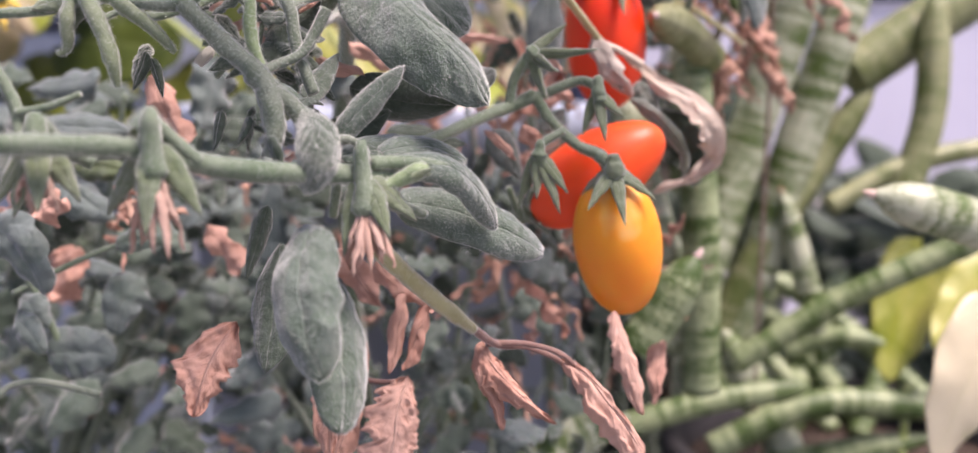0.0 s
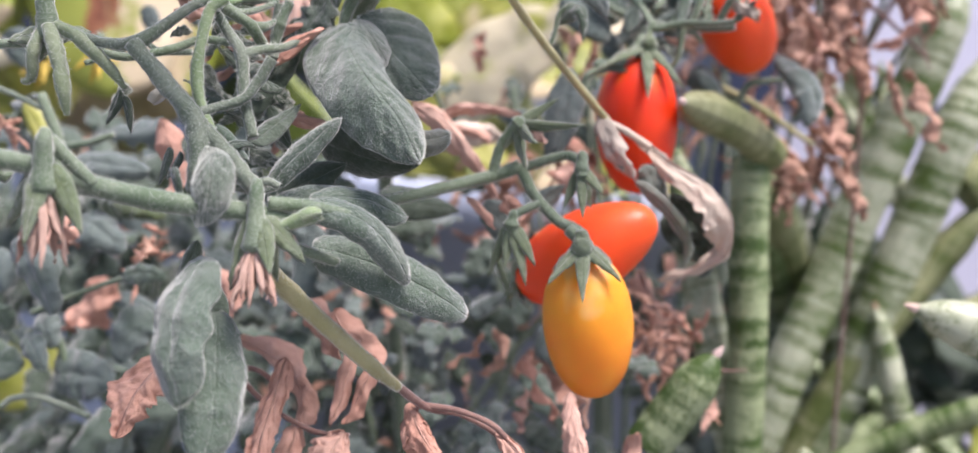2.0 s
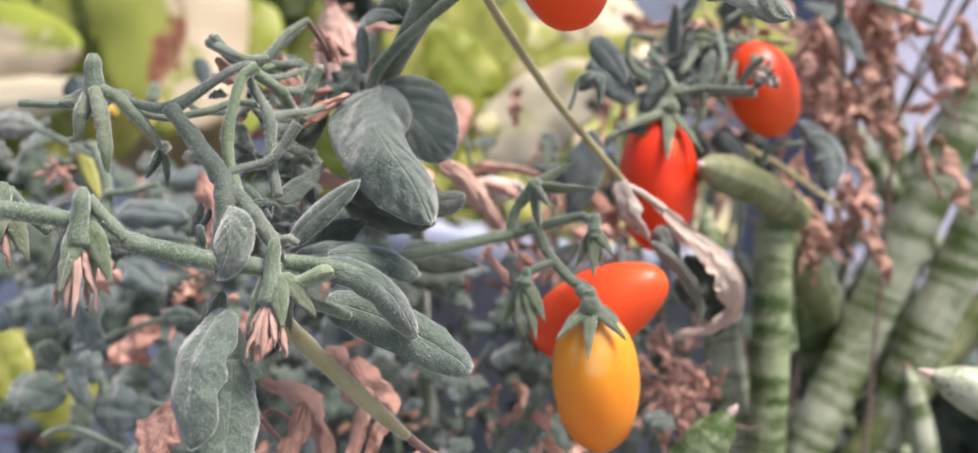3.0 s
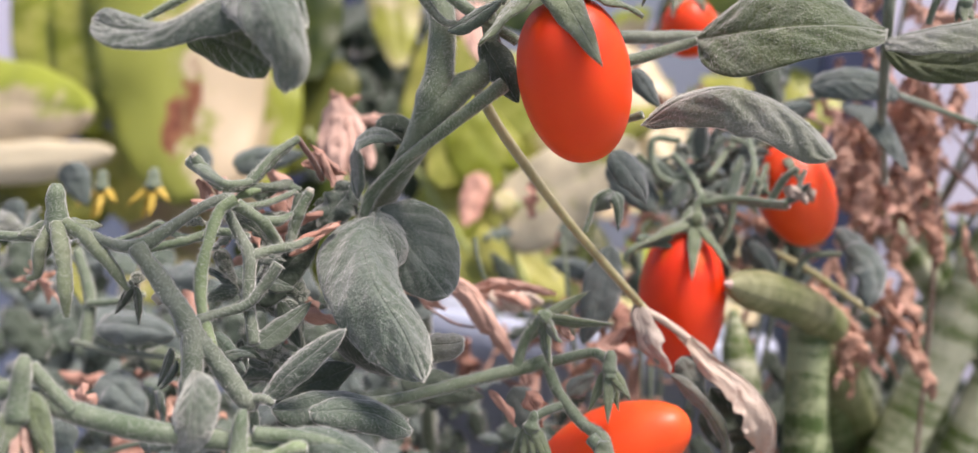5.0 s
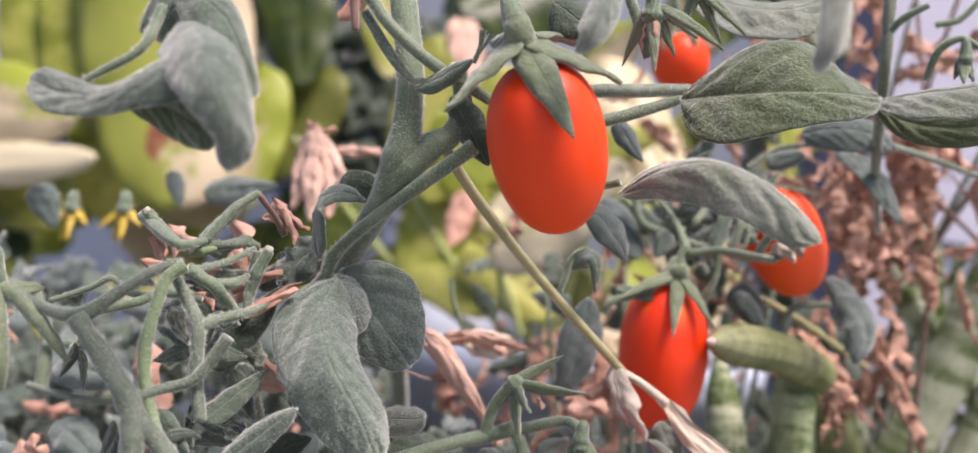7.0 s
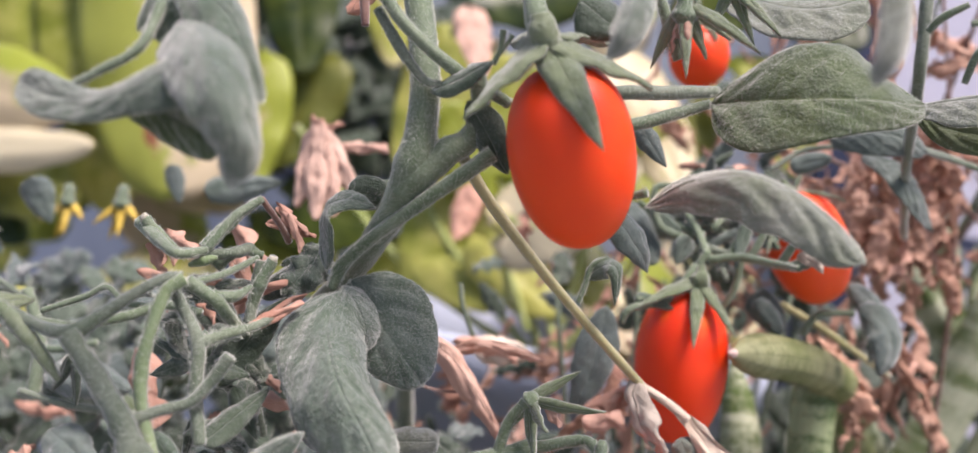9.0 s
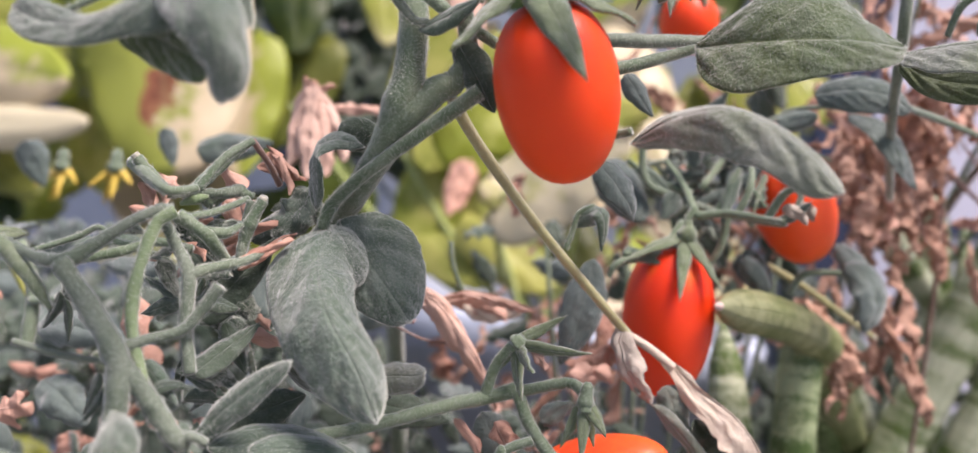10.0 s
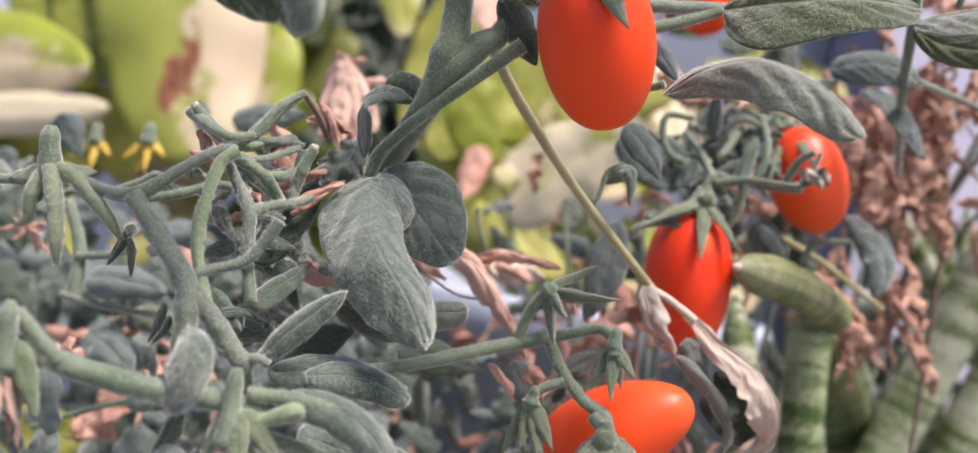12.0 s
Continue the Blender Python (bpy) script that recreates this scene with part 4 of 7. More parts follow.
leaf(plant, (0.0192, 0.3257, 0.6608), (0.0289, 0.3222, 0.6555), 8, Vector((0.5, -0.6, 0.6)), M_LEAF, bulge=(0.003, -0.002, 0.008), curl=0.9, seed=15.0)
stem(plant, [(0.0974, 0.3720, 0.7680), (0.0985, 0.3710, 0.7504), (0.1000, 0.3760, 0.7312), (0.1034, 0.4050, 0.7098), (0.1109, 0.4500, 0.6894)], [2.0, 2.0, 1.9, 1.7, 1.5], M_STEM_GREY, label="upright grey-green stem", rough=0.12)
for pts in ([(0.0986, 0.3600, 0.7440), (0.1017, 0.3580, 0.7479), (0.1077, 0.3560, 0.7516)], [(0.1101, 0.3600, 0.7306), (0.1121, 0.3570, 0.7387), (0.1173, 0.3560, 0.7426), (0.1234, 0.3560, 0.7402)], [(0.1151, 0.4000, 0.7567), (0.1224, 0.4000, 0.7594), (0.1287, 0.4000, 0.7682)], [(0.1059, 0.4000, 0.7158), (0.1194, 0.4200, 0.7159), (0.1424, 0.4400, 0.7129)]):
    stem(plant, pts, [1.1, 1.2, 0.9], M_STEM, hairs=5.0)
star(plant, (0.1194, 0.3560, 0.7368), (0.1, 0, -1), [(0.1172, 0.3560, 0.7306), (0.1222, 0.3540, 0.7304), (0.1195, 0.3520, 0.7289)], 3.6, (1.8, 2.6), 0.006)
# sepals and dangling flower stalks above the broad leaf
stem(plant, [(0.0328, 0.2828, 0.7297), (0.0369, 0.2840, 0.7211), (0.0398, 0.2850, 0.7154)], [1.4, 1.4, 1.6], M_STEM, hairs=7.0)
star(plant, (0.0398, 0.2796, 0.7240), (0.1, 0, -1), [(0.0575, 0.2743, 0.7166), (0.0428, 0.2755, 0.7098), (0.0336, 0.2833, 0.7122), (0.0456, 0.2866, 0.7163), (0.0501, 0.2877, 0.7215)], 3.4, petals=3)
star(plant, (0.0479, 0.2973, 0.7357), (0.2, 0, -1), [(0.0608, 0.2959, 0.7251), (0.0549, 0.2995, 0.7232), (0.0447, 0.2966, 0.7249)], 3.2)

# the double leaf in the middle
shaped_leaf(plant, [(-0.0288, 0.2790, 0.6533), (-0.0209, 0.2770, 0.6467), (-0.0127, 0.2755, 0.6398), (-0.0057, 0.2755, 0.6329)], [4.0, 9.0, 10.5, 9.0, 6.5, 3.0], [8.0, 13.4, 14.2, 12.0, 8.5, 3.0], FRONT + Vector((0.15, 0, 0.2)), M_LEAF, fold=([4, 4, 8, 8], [-6, 4, 10, 14]), arch=(0.3, 0.55), ripple=0.3, waves=2.0, relief=0.6, crumple=0.4, veins=4.5, nu=48, nv=14, hairs=3.2, seed=20.0, label="rounded dusty green leaflet")
shaped_leaf(plant, [(-0.0278, 0.2745, 0.6510), (-0.0256, 0.2620, 0.6442), (-0.0164, 0.2505, 0.6350), (-0.0060, 0.2465, 0.6249), (-0.0002, 0.2475, 0.6146)], [6.0, 13.4, 14.2, 13.0, 10.4, 3.4], [7.0, 10.5, 9.0, 8.4, 7.4, 3.0], FRONT + Vector((0.0, 0, 0.45)), M_LEAF, fold=([6, 20, 24, 24, 18], [10, 22, 30, 30, 22]), arch=(0.5, 0.55), ripple=0.4, waves=2.4, relief=0.7, crumple=0.6, veins=5.0, nu=56, nv=14, hairs=3.4, seed=21.0, label="large hooded dusty green leaflet")
shaped_leaf(plant, [(-0.0292, 0.2765, 0.6520), (-0.0233, 0.2730, 0.6482), (-0.0199, 0.2715, 0.6434), (-0.0196, 0.2725, 0.6388)], [3.0, 5.2, 5.2, 4.0, 2.0], [3.0, 4.4, 4.4, 3.6, 2.0], FRONT + Vector((0.3, 0, 0.2)), M_LEAF, fold=(6, 14), arch=(0.4, 0.6), relief=0.3, hairs=3.0, seed=21.6)
leaf(plant, (-0.0374, 0.2772, 0.6188), (-0.0083, 0.2782, 0.6141), 14, FRONT - 0.5 * UP, M_LEAF_DARK_SHADE, curl=0.5, peak=0.7, seed=22.0, bulge=(0, 0, -0.002))
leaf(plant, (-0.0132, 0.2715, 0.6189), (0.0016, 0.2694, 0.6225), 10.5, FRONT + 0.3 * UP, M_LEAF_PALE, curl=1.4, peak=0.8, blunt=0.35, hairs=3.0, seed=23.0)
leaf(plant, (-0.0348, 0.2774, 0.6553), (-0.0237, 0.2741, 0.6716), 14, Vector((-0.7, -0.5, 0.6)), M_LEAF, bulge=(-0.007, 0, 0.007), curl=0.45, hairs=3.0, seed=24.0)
leaf(plant, (-0.0322, 0.2779, 0.6734), (-0.0195, 0.2815, 0.6712), 9, FRONT - UP * 0.2, M_LEAF_DARK_SHADE, bulge=(0, 0, 0.002), curl=0.7, hairs=2.2, seed=25.0)
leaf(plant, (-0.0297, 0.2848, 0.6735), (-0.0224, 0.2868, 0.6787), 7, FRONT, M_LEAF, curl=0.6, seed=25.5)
leaf(plant, (-0.0605, 0.2943, 0.6447), (-0.0398, 0.2895, 0.6576), 9, FRONT + UP * 0.5, M_LEAF_DARK_SHADE, curl=0.8, seed=26.0)
leaf(plant, (-0.0572, 0.2695, 0.6241), (-0.0439, 0.2781, 0.6468), 11, FRONT + UP * 0.3, M_LEAF_DARK_SHADE, curl=0.7, seed=26.5)
leaf(plant, (-0.0459, 0.2623, 0.6264), (-0.0393, 0.2643, 0.6152), 7, FRONT + Vector((0.5, 0, 0)), M_LEAF_DARK_SHADE, curl=1.3, seed=27.0)
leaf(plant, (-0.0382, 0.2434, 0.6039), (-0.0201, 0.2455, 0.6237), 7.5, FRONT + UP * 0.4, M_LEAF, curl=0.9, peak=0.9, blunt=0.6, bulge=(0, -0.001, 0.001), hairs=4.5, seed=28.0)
leaf(plant, (-0.0446, 0.2624, 0.6020), (-0.0253, 0.2678, 0.6128), 12, FRONT + UP * 0.2, M_LEAF_DARK_SHADE, curl=0.5, seed=29.0)
leaf(plant, (-0.0352, 0.2442, 0.6024), (-0.0093, 0.2667, 0.6018), 13, FRONT + UP * 0.6, M_LEAF, curl=0.9, peak=0.8, bulge=(0, 0, 0.002), hairs=3.8, seed=30.0)

# the front side branch on the left: thick downy stem, spent trusses
stem(plant, [(-0.0946, 0.1857, 0.6090), (-0.0787, 0.1887, 0.6086), (-0.0682, 0.1936, 0.6078), (-0.0570, 0.2006, 0.6042), (-0.0422, 0.2073, 0.6018), (-0.0286, 0.2149, 0.6008), (-0.0207, 0.2203, 0.5993)], [2.1, 2.1, 2.1, 2.3, 2.4, 2.2, 1.8], M_STEM, label="thick downy side stem", hairs=14.0, rings=60)
stem(plant, [(-0.0670, 0.2292, 0.6372), (-0.0587, 0.2300, 0.6287), (-0.0528, 0.2294, 0.6234), (-0.0483, 0.2285, 0.6176), (-0.0473, 0.2265, 0.6087), (-0.0484, 0.2272, 0.6039)], [1.9, 2.3, 2.3, 2.8, 2.5, 1.6], M_STEM_GREY, label="knobbly grey-green stem", hairs=10.0, rings=60, rough=0.3)
stem(plant, [(-0.0501, 0.2291, 0.6199), (-0.0423, 0.2300, 0.6130), (-0.0364, 0.2315, 0.6065), (-0.0346, 0.2340, 0.6047)], [2.4, 2.4, 2.1, 1.4], M_STEM_GREY, hairs=10.0, rough=0.3)
stem(plant, [(-0.0361, 0.2337, 0.6058), (-0.0348, 0.2360, 0.5991), (-0.0368, 0.2405, 0.5887)], [1.5, 1.2, 1.2], M_STEM, hairs=8.0)
stem(plant, [(-0.0366, 0.2325, 0.6058), (-0.0325, 0.2326, 0.6072), (-0.0298, 0.2333, 0.6063)], [1.3, 1.1, 0.9], M_STEM_GREY, hairs=8.0)
leaf(plant, (-0.0441, 0.2388, 0.6093), (-0.0405, 0.2388, 0.6151), 4.5, FRONT, M_LEAF, curl=1.2)
leaf(plant, (-0.0447, 0.2325, 0.6135), (-0.0380, 0.2385, 0.6148), 3.5, FRONT + UP, M_LEAF_DARK_SHADE, curl=0.8, bulge=(0, 0, 0.002))
leaf(plant, (-0.0535, 0.2301, 0.6127), (-0.0563, 0.2293, 0.6059), 3.2, FRONT + Vector((-1, 0, 0)), M_LEAF_DARK_SHADE, curl=1.0)
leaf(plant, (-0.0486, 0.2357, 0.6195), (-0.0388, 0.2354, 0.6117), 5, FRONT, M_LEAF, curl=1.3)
leaf(plant, (-0.0457, 0.2519, 0.6330), (-0.0405, 0.2585, 0.6306), 6, FRONT + UP, M_LEAF_DARK_SHADE, curl=0.8)
leaf(plant, (-0.0438, 0.2474, 0.6162), (-0.0380, 0.2645, 0.6276), 7, FRONT + UP * 0.5, M_LEAF_DARK_SHADE, curl=0.7)
stem(plant, [(-0.0829, 0.2320, 0.6386), (-0.0747, 0.2312, 0.6369), (-0.0672, 0.2312, 0.6374), (-0.0629, 0.2355, 0.6422), (-0.0579, 0.2389, 0.6475), (-0.0542, 0.2420, 0.6504), (-0.0517, 0.2437, 0.6510)], [1.2, 1.3, 1.8, 1.4, 1.2, 1.3, 1.1], M_STEM_GREY, hairs=7.0)
stem(plant, [(-0.0508, 0.2429, 0.6509), (-0.0539, 0.2410, 0.6471), (-0.0542, 0.2380, 0.6379), (-0.0541, 0.2371, 0.6309), (-0.0515, 0.2358, 0.6231), (-0.0447, 0.2337, 0.6122)], [1.5, 1.5, 1.4, 1.6, 1.3, 1.2], M_STEM_LIGHT, label="fresh light green stalk", hairs=9.0)
stem(plant, [(-0.0556, 0.2447, 0.6494), (-0.0508, 0.2461, 0.6426), (-0.0468, 0.2453, 0.6374), (-0.0449, 0.2438, 0.6278), (-0.0410, 0.2420, 0.6173)], [1.3, 1.4, 1.7, 1.5, 1.4], M_STEM_GREY, hairs=7.0)
stem(plant, [(-0.0468, 0.2453, 0.6374), (-0.0441, 0.2501, 0.6395), (-0.0405, 0.2584, 0.6418), (-0.0354, 0.2670, 0.6471)], [1.6, 1.3, 1.1, 0.8], M_STEM_GREY, hairs=7.0)
dry(plant, (-0.0430, 0.2556, 0.6400), (-0.0332, 0.2655, 0.6474), 4.5, FRONT, curl=1.8)
stem(plant, [(-0.0375, 0.2427, 0.6368), (-0.0407, 0.2419, 0.6307), (-0.0437, 0.2401, 0.6262), (-0.0496, 0.2364, 0.6234), (-0.0537, 0.2311, 0.6204)], [1.5, 1.3, 1.2, 1.2, 1.4], M_STEM_GREY, hairs=7.0)
stem(plant, [(-0.0542, 0.2492, 0.6497), (-0.0488, 0.2539, 0.6458), (-0.0470, 0.2618, 0.6401)], [1.6, 1.8, 1.2], M_STEM, rough=0.3)
stem(plant, [(-0.0498, 0.2732, 0.6548), (-0.0502, 0.2732, 0.6459), (-0.0493, 0.2715, 0.6396)], [1.2, 1.4, 1.2], M_STEM_GREY, rough=0.3)
stem(plant, [(-0.0552, 0.2541, 0.6491), (-0.0538, 0.2649, 0.6512), (-0.0520, 0.2757, 0.6551)], [0.9, 0.9, 0.8], M_STEM, hairs=7.0)
stem(plant, [(-0.0536, 0.2546, 0.6474), (-0.0493, 0.2610, 0.6466), (-0.0477, 0.2666, 0.6490)], [0.7, 1.4, 0.7], M_STEM, hairs=7.0)
stem(plant, [(-0.0783, 0.2652, 0.6595), (-0.0695, 0.2604, 0.6563), (-0.0621, 0.2573, 0.6544), (-0.0589, 0.2634, 0.6558)], [1.6, 1.5, 1.2, 1.0], M_STEM, hairs=7.0)
stem(plant, [(-0.0604, 0.2661, 0.6557), (-0.0572, 0.2710, 0.6641), (-0.0528, 0.2753, 0.6694)], [1.2, 1.2, 1.0], M_STEM, hairs=7.0)
stem(plant, [(-0.0640, 0.2620, 0.6544), (-0.0576, 0.2710, 0.6552), (-0.0552, 0.2779, 0.6570)], [1.1, 1.3, 1.6], M_STEM_GREY, rough=0.35)
stem(plant, [(-0.0531, 0.2752, 0.6694), (-0.0506, 0.2812, 0.6641), (-0.0498, 0.2867, 0.6596)], [0.9, 0.8, 0.9], M_STEM_DRY)
for a, b, w in (((-0.0560, 0.2849, 0.6637), (-0.0435, 0.2884, 0.6613), 5), ((-0.0584, 0.2945, 0.6677), (-0.0524, 0.2963, 0.6598), 5), ((-0.0590, 0.2739, 0.6430), (-0.0443, 0.2780, 0.6500), 6), ((-0.0751, 0.2641, 0.6550), (-0.0721, 0.2671, 0.6475), 5), ((-0.0428, 0.2653, 0.6237), (-0.0326, 0.2713, 0.6218), 6), ((-0.0717, 0.2961, 0.6609), (-0.0634, 0.2986, 0.6496), 9), ((-0.0856, 0.2871, 0.6567), (-0.0773, 0.2895, 0.6510), 7)):
    dry(plant, a, b, w, FRONT, curl=1.7)
stem(plant, [(-0.0553, 0.2594, 0.6419), (-0.0645, 0.2589, 0.6421), (-0.0704, 0.2552, 0.6390), (-0.0788, 0.2478, 0.6355), (-0.0843, 0.2410, 0.6360)], [1.0, 1.1, 1.2, 1.1, 1.0], M_STEM, hairs=7.0)

# spent flower on the left with long sepals
star(plant, (-0.0904, 0.2310, 0.6383), (0.05, 0.1, -1), [(-0.1012, 0.2311, 0.6359), (-0.0849, 0.2408, 0.6406), (-0.0936, 0.2281, 0.6293)], 6.4, (3.0, 3.8), 0.0105)
for pts, r in (([(-0.0890, 0.2293, 0.6399), (-0.0850, 0.2273, 0.6335), (-0.0820, 0.2262, 0.6250), (-0.0811, 0.2266, 0.6189)], (1.5, 2.0, 1.8, 0.6)), ([(-0.0879, 0.2306, 0.6403), (-0.0815, 0.2304, 0.6374), (-0.0747, 0.2313, 0.6321), (-0.0700, 0.2327, 0.6265)], (1.4, 1.9, 1.5, 0.7)), ([(-0.0912, 0.2297, 0.6389), (-0.0922, 0.2284, 0.6338), (-0.0927, 0.2294, 0.6277), (-0.0949, 0.2288, 0.6260)], (1.3, 1.7, 1.2, 0.5))):
    stem(plant, pts, r, M_SEPAL_FLESH, name="sepal", hairs=9.0, rough=0.3)
stem(plant, [(-0.1139, 0.2327, 0.6349), (-0.1019, 0.2330, 0.6355), (-0.0916, 0.2327, 0.6367)], [1.2, 1.2, 1.2], M_STEM, hairs=7.0)
for a, b, w in (((-0.0829, 0.2519, 0.6272), (-0.0870, 0.2530, 0.6180), 4), ((-0.0820, 0.2522, 0.6258), (-0.0797, 0.2530, 0.6162), 3.5), ((-0.0629, 0.2421, 0.6135), (-0.0649, 0.2417, 0.6038), 3.5)):
    leaf(plant, a, b, w, FRONT + Vector((-0.5, 0, 0)), M_LEAF_DARK_SHADE, curl=1.0)

# spent flowers hanging from the side stem
star(plant, (-0.0631, 0.1923, 0.6034), (-0.02, 0.05, -1), [(-0.0635, 0.1875, 0.5917), (-0.0544, 0.1934, 0.5946), (-0.0635, 0.1997, 0.5914), (-0.0740, 0.1969, 0.5941)], 5.4, (2.3, 3.3), 0.0115, petals=9, petal_mm=13)
star(plant, (-0.0859, 0.1948, 0.6047), (-0.05, 0.05, -1), [(-0.0835, 0.1885, 0.5962), (-0.0786, 0.1967, 0.5970), (-0.0964, 0.1986, 0.5961), (-0.0928, 0.1983, 0.5937)], 5.2, (2.4, 3.2), 0.0092, petals=7, petal_mm=8)
stem(plant, [(-0.0855, 0.1959, 0.6126), (-0.0830, 0.2003, 0.6079), (-0.0781, 0.2028, 0.6041)], [1.8, 1.5, 1.5], M_STEM, hairs=7.0)
stem(plant, [(-0.0639, 0.1947, 0.6128), (-0.0605, 0.1971, 0.6090), (-0.0565, 0.1997, 0.6046)], [1.8, 1.5, 1.5], M_STEM, hairs=7.0)
star(plant, (-0.0257, 0.2124, 0.5941), (0.06, -0.05, -1), [(-0.0203, 0.2086, 0.5885), (-0.0303, 0.2110, 0.5839), (-0.0151, 0.2152, 0.5909), (-0.0232, 0.2202, 0.5854), (-0.0306, 0.2182, 0.5854)], 5.4, (2.1, 3.4), 0.0135, petals=14, petal_mm=11)
stem(plant, [(-0.0238, 0.2150, 0.5973), (-0.0194, 0.2162, 0.5992), (-0.0150, 0.2163, 0.6014), (-0.0130, 0.2169, 0.6020)], [0.7, 1.5, 1.9, 1.2], M_STEM_LIGHT, name="flower_bud", hairs=8.0)
for a, b in (((-0.0181, 0.2155, 0.6004), (-0.0125, 0.2160, 0.6032)), ((-0.0179, 0.2156, 0.5990), (-0.0119, 0.2162, 0.6009)), ((-0.0165, 0.2139, 0.6002), (-0.0116, 0.2142, 0.6021))):
    leaf(plant, a, b, 1.8, FRONT, M_SEPAL, curl=1.0, nu=10, nv=6)
stem(plant, [(-0.0264, 0.2132, 0.6004), (-0.0231, 0.2158, 0.5991), (-0.0205, 0.2163, 0.5991)], [0.7, 0.8, 0.9], M_STEM, hairs=7.0)


# folded leaves round the side stem
shaped_leaf(plant, [(-0.0382, 0.2125, 0.6141), (-0.0354, 0.2085, 0.6105), (-0.0346, 0.2065, 0.6045), (-0.0375, 0.2085, 0.5974)], [2.6, 4.6, 5.0, 4.4, 2.2], [2.8, 5.0, 5.4, 4.6, 2.0], FRONT + Vector((-0.1, 0, 0.25)), M_LEAF, fold=(10, 12), arch=(0.7, 0.8), ripple=0.3, relief=0.4, crumple=0.4, hairs=4.5, seed=40.0)
leaf(plant, (-0.0466, 0.2120, 0.6088), (-0.0423, 0.2103, 0.6011), 6, Vector((-0.8, -0.5, 0)), M_LEAF_DARK_SHADE, curl=0.8, seed=40.5)
stem(plant, [(-0.0248, 0.2157, 0.6032), (-0.0169, 0.2212, 0.6028), (-0.0100, 0.2265, 0.6015)], [1.5, 1.7, 1.4], M_STEM, hairs=7.0)
leaf(plant, (-0.0196, 0.2207, 0.6028), (0.0018, 0.2381, 0.5861), 11, FRONT + UP * 0.8, M_LEAF, bulge=(0.003, -0.002, 0.006), curl=1.2, peak=1.0, blunt=0.28, crumple=0.06, hairs=4.5, seed=41.0)
leaf(plant, (-0.0211, 0.2342, 0.5930), (0.0134, 0.2520, 0.5782), 15, FRONT + UP * 0.5, M_LEAF, bulge=(0.001, -0.003, 0.003), curl=0.9, peak=1.0, blunt=0.28, crumple=0.06, hairs=3.8, seed=42.0, nu=26)
stem(plant, [(-0.0256, 0.2152, 0.5970), (-0.0217, 0.2239, 0.5935), (-0.0150, 0.2351, 0.5898)], [1.2, 1.4, 1.2], M_STEM, hairs=7.0)
leaf(plant, (-0.0255, 0.2441, 0.6035), (-0.0057, 0.2598, 0.5999), 10, FRONT + UP * 0.7, M_LEAF, bulge=(0, 0, 0.003), curl=0.9, peak=1.0, blunt=0.3, hairs=3.0, seed=43.0)
leaf(plant, (-0.0370, 0.2128, 0.5907), (-0.0330, 0.1977, 0.5616), 17, FRONT + Vector((-0.5, 0, 0.3)), M_LEAF, bulge=(-0.003, -0.005, 0.002), curl=0.9, peak=0.9, blunt=0.33, crumple=0.07, wave=0.08, hairs=4.5, seed=44.0, nu=28, nv=14, label="long hanging folded leaf")
leaf(plant, (-0.0340, 0.2127, 0.5788), (-0.0302, 0.2036, 0.5481), 15, FRONT + Vector((0.5, 0, 0)), M_LEAF, bulge=(0.002, -0.001, 0), curl=0.7, peak=0.95, blunt=0.33, crumple=0.05, hairs=3.0, seed=45.0, nu=26)
leaf(plant, (-0.0516, 0.2383, 0.5914), (-0.0567, 0.2359, 0.5740), 6, FRONT, M_LEAF_DARK_SHADE, curl=1.2, seed=46.0)
leaf(plant, (-0.0507, 0.2470, 0.5811), (-0.0523, 0.2329, 0.5524), 15, FRONT + Vector((-0.5, 0, 0)), M_LEAF_DARK_SHADE, curl=0.7, peak=0.9, seed=47.0)

# straw-green branch running down to the dried twig
stem(plant, [(-0.0299, 0.2173, 0.5938), (-0.0271, 0.2276, 0.5856), (-0.0192, 0.2417, 0.5738), (-0.0090, 0.2521, 0.5625), (-0.0038, 0.2579, 0.5570)], [2.2, 2.4, 2.3, 2.0, 1.3], M_STEM_TAN, label="yellowing green branch", hairs=9.0, rings=40)
stem(plant, [(-0.0091, 0.2521, 0.5628), (0.0015, 0.2647, 0.5516), (0.0105, 0.2703, 0.5490), (0.0202, 0.2749, 0.5433), (0.0273, 0.2787, 0.5330)], [1.6, 1.0, 0.8, 0.8, 0.6], M_STEM_DRY, label="dry reddish brown twig")
stem(plant, [(-0.0007, 0.2651, 0.5516), (0.0110, 0.2670, 0.5507), (0.0213, 0.2703, 0.5459), (0.0299, 0.2707, 0.5344)], [1.0, 0.8, 0.8, 0.6], M_STEM_DRY)

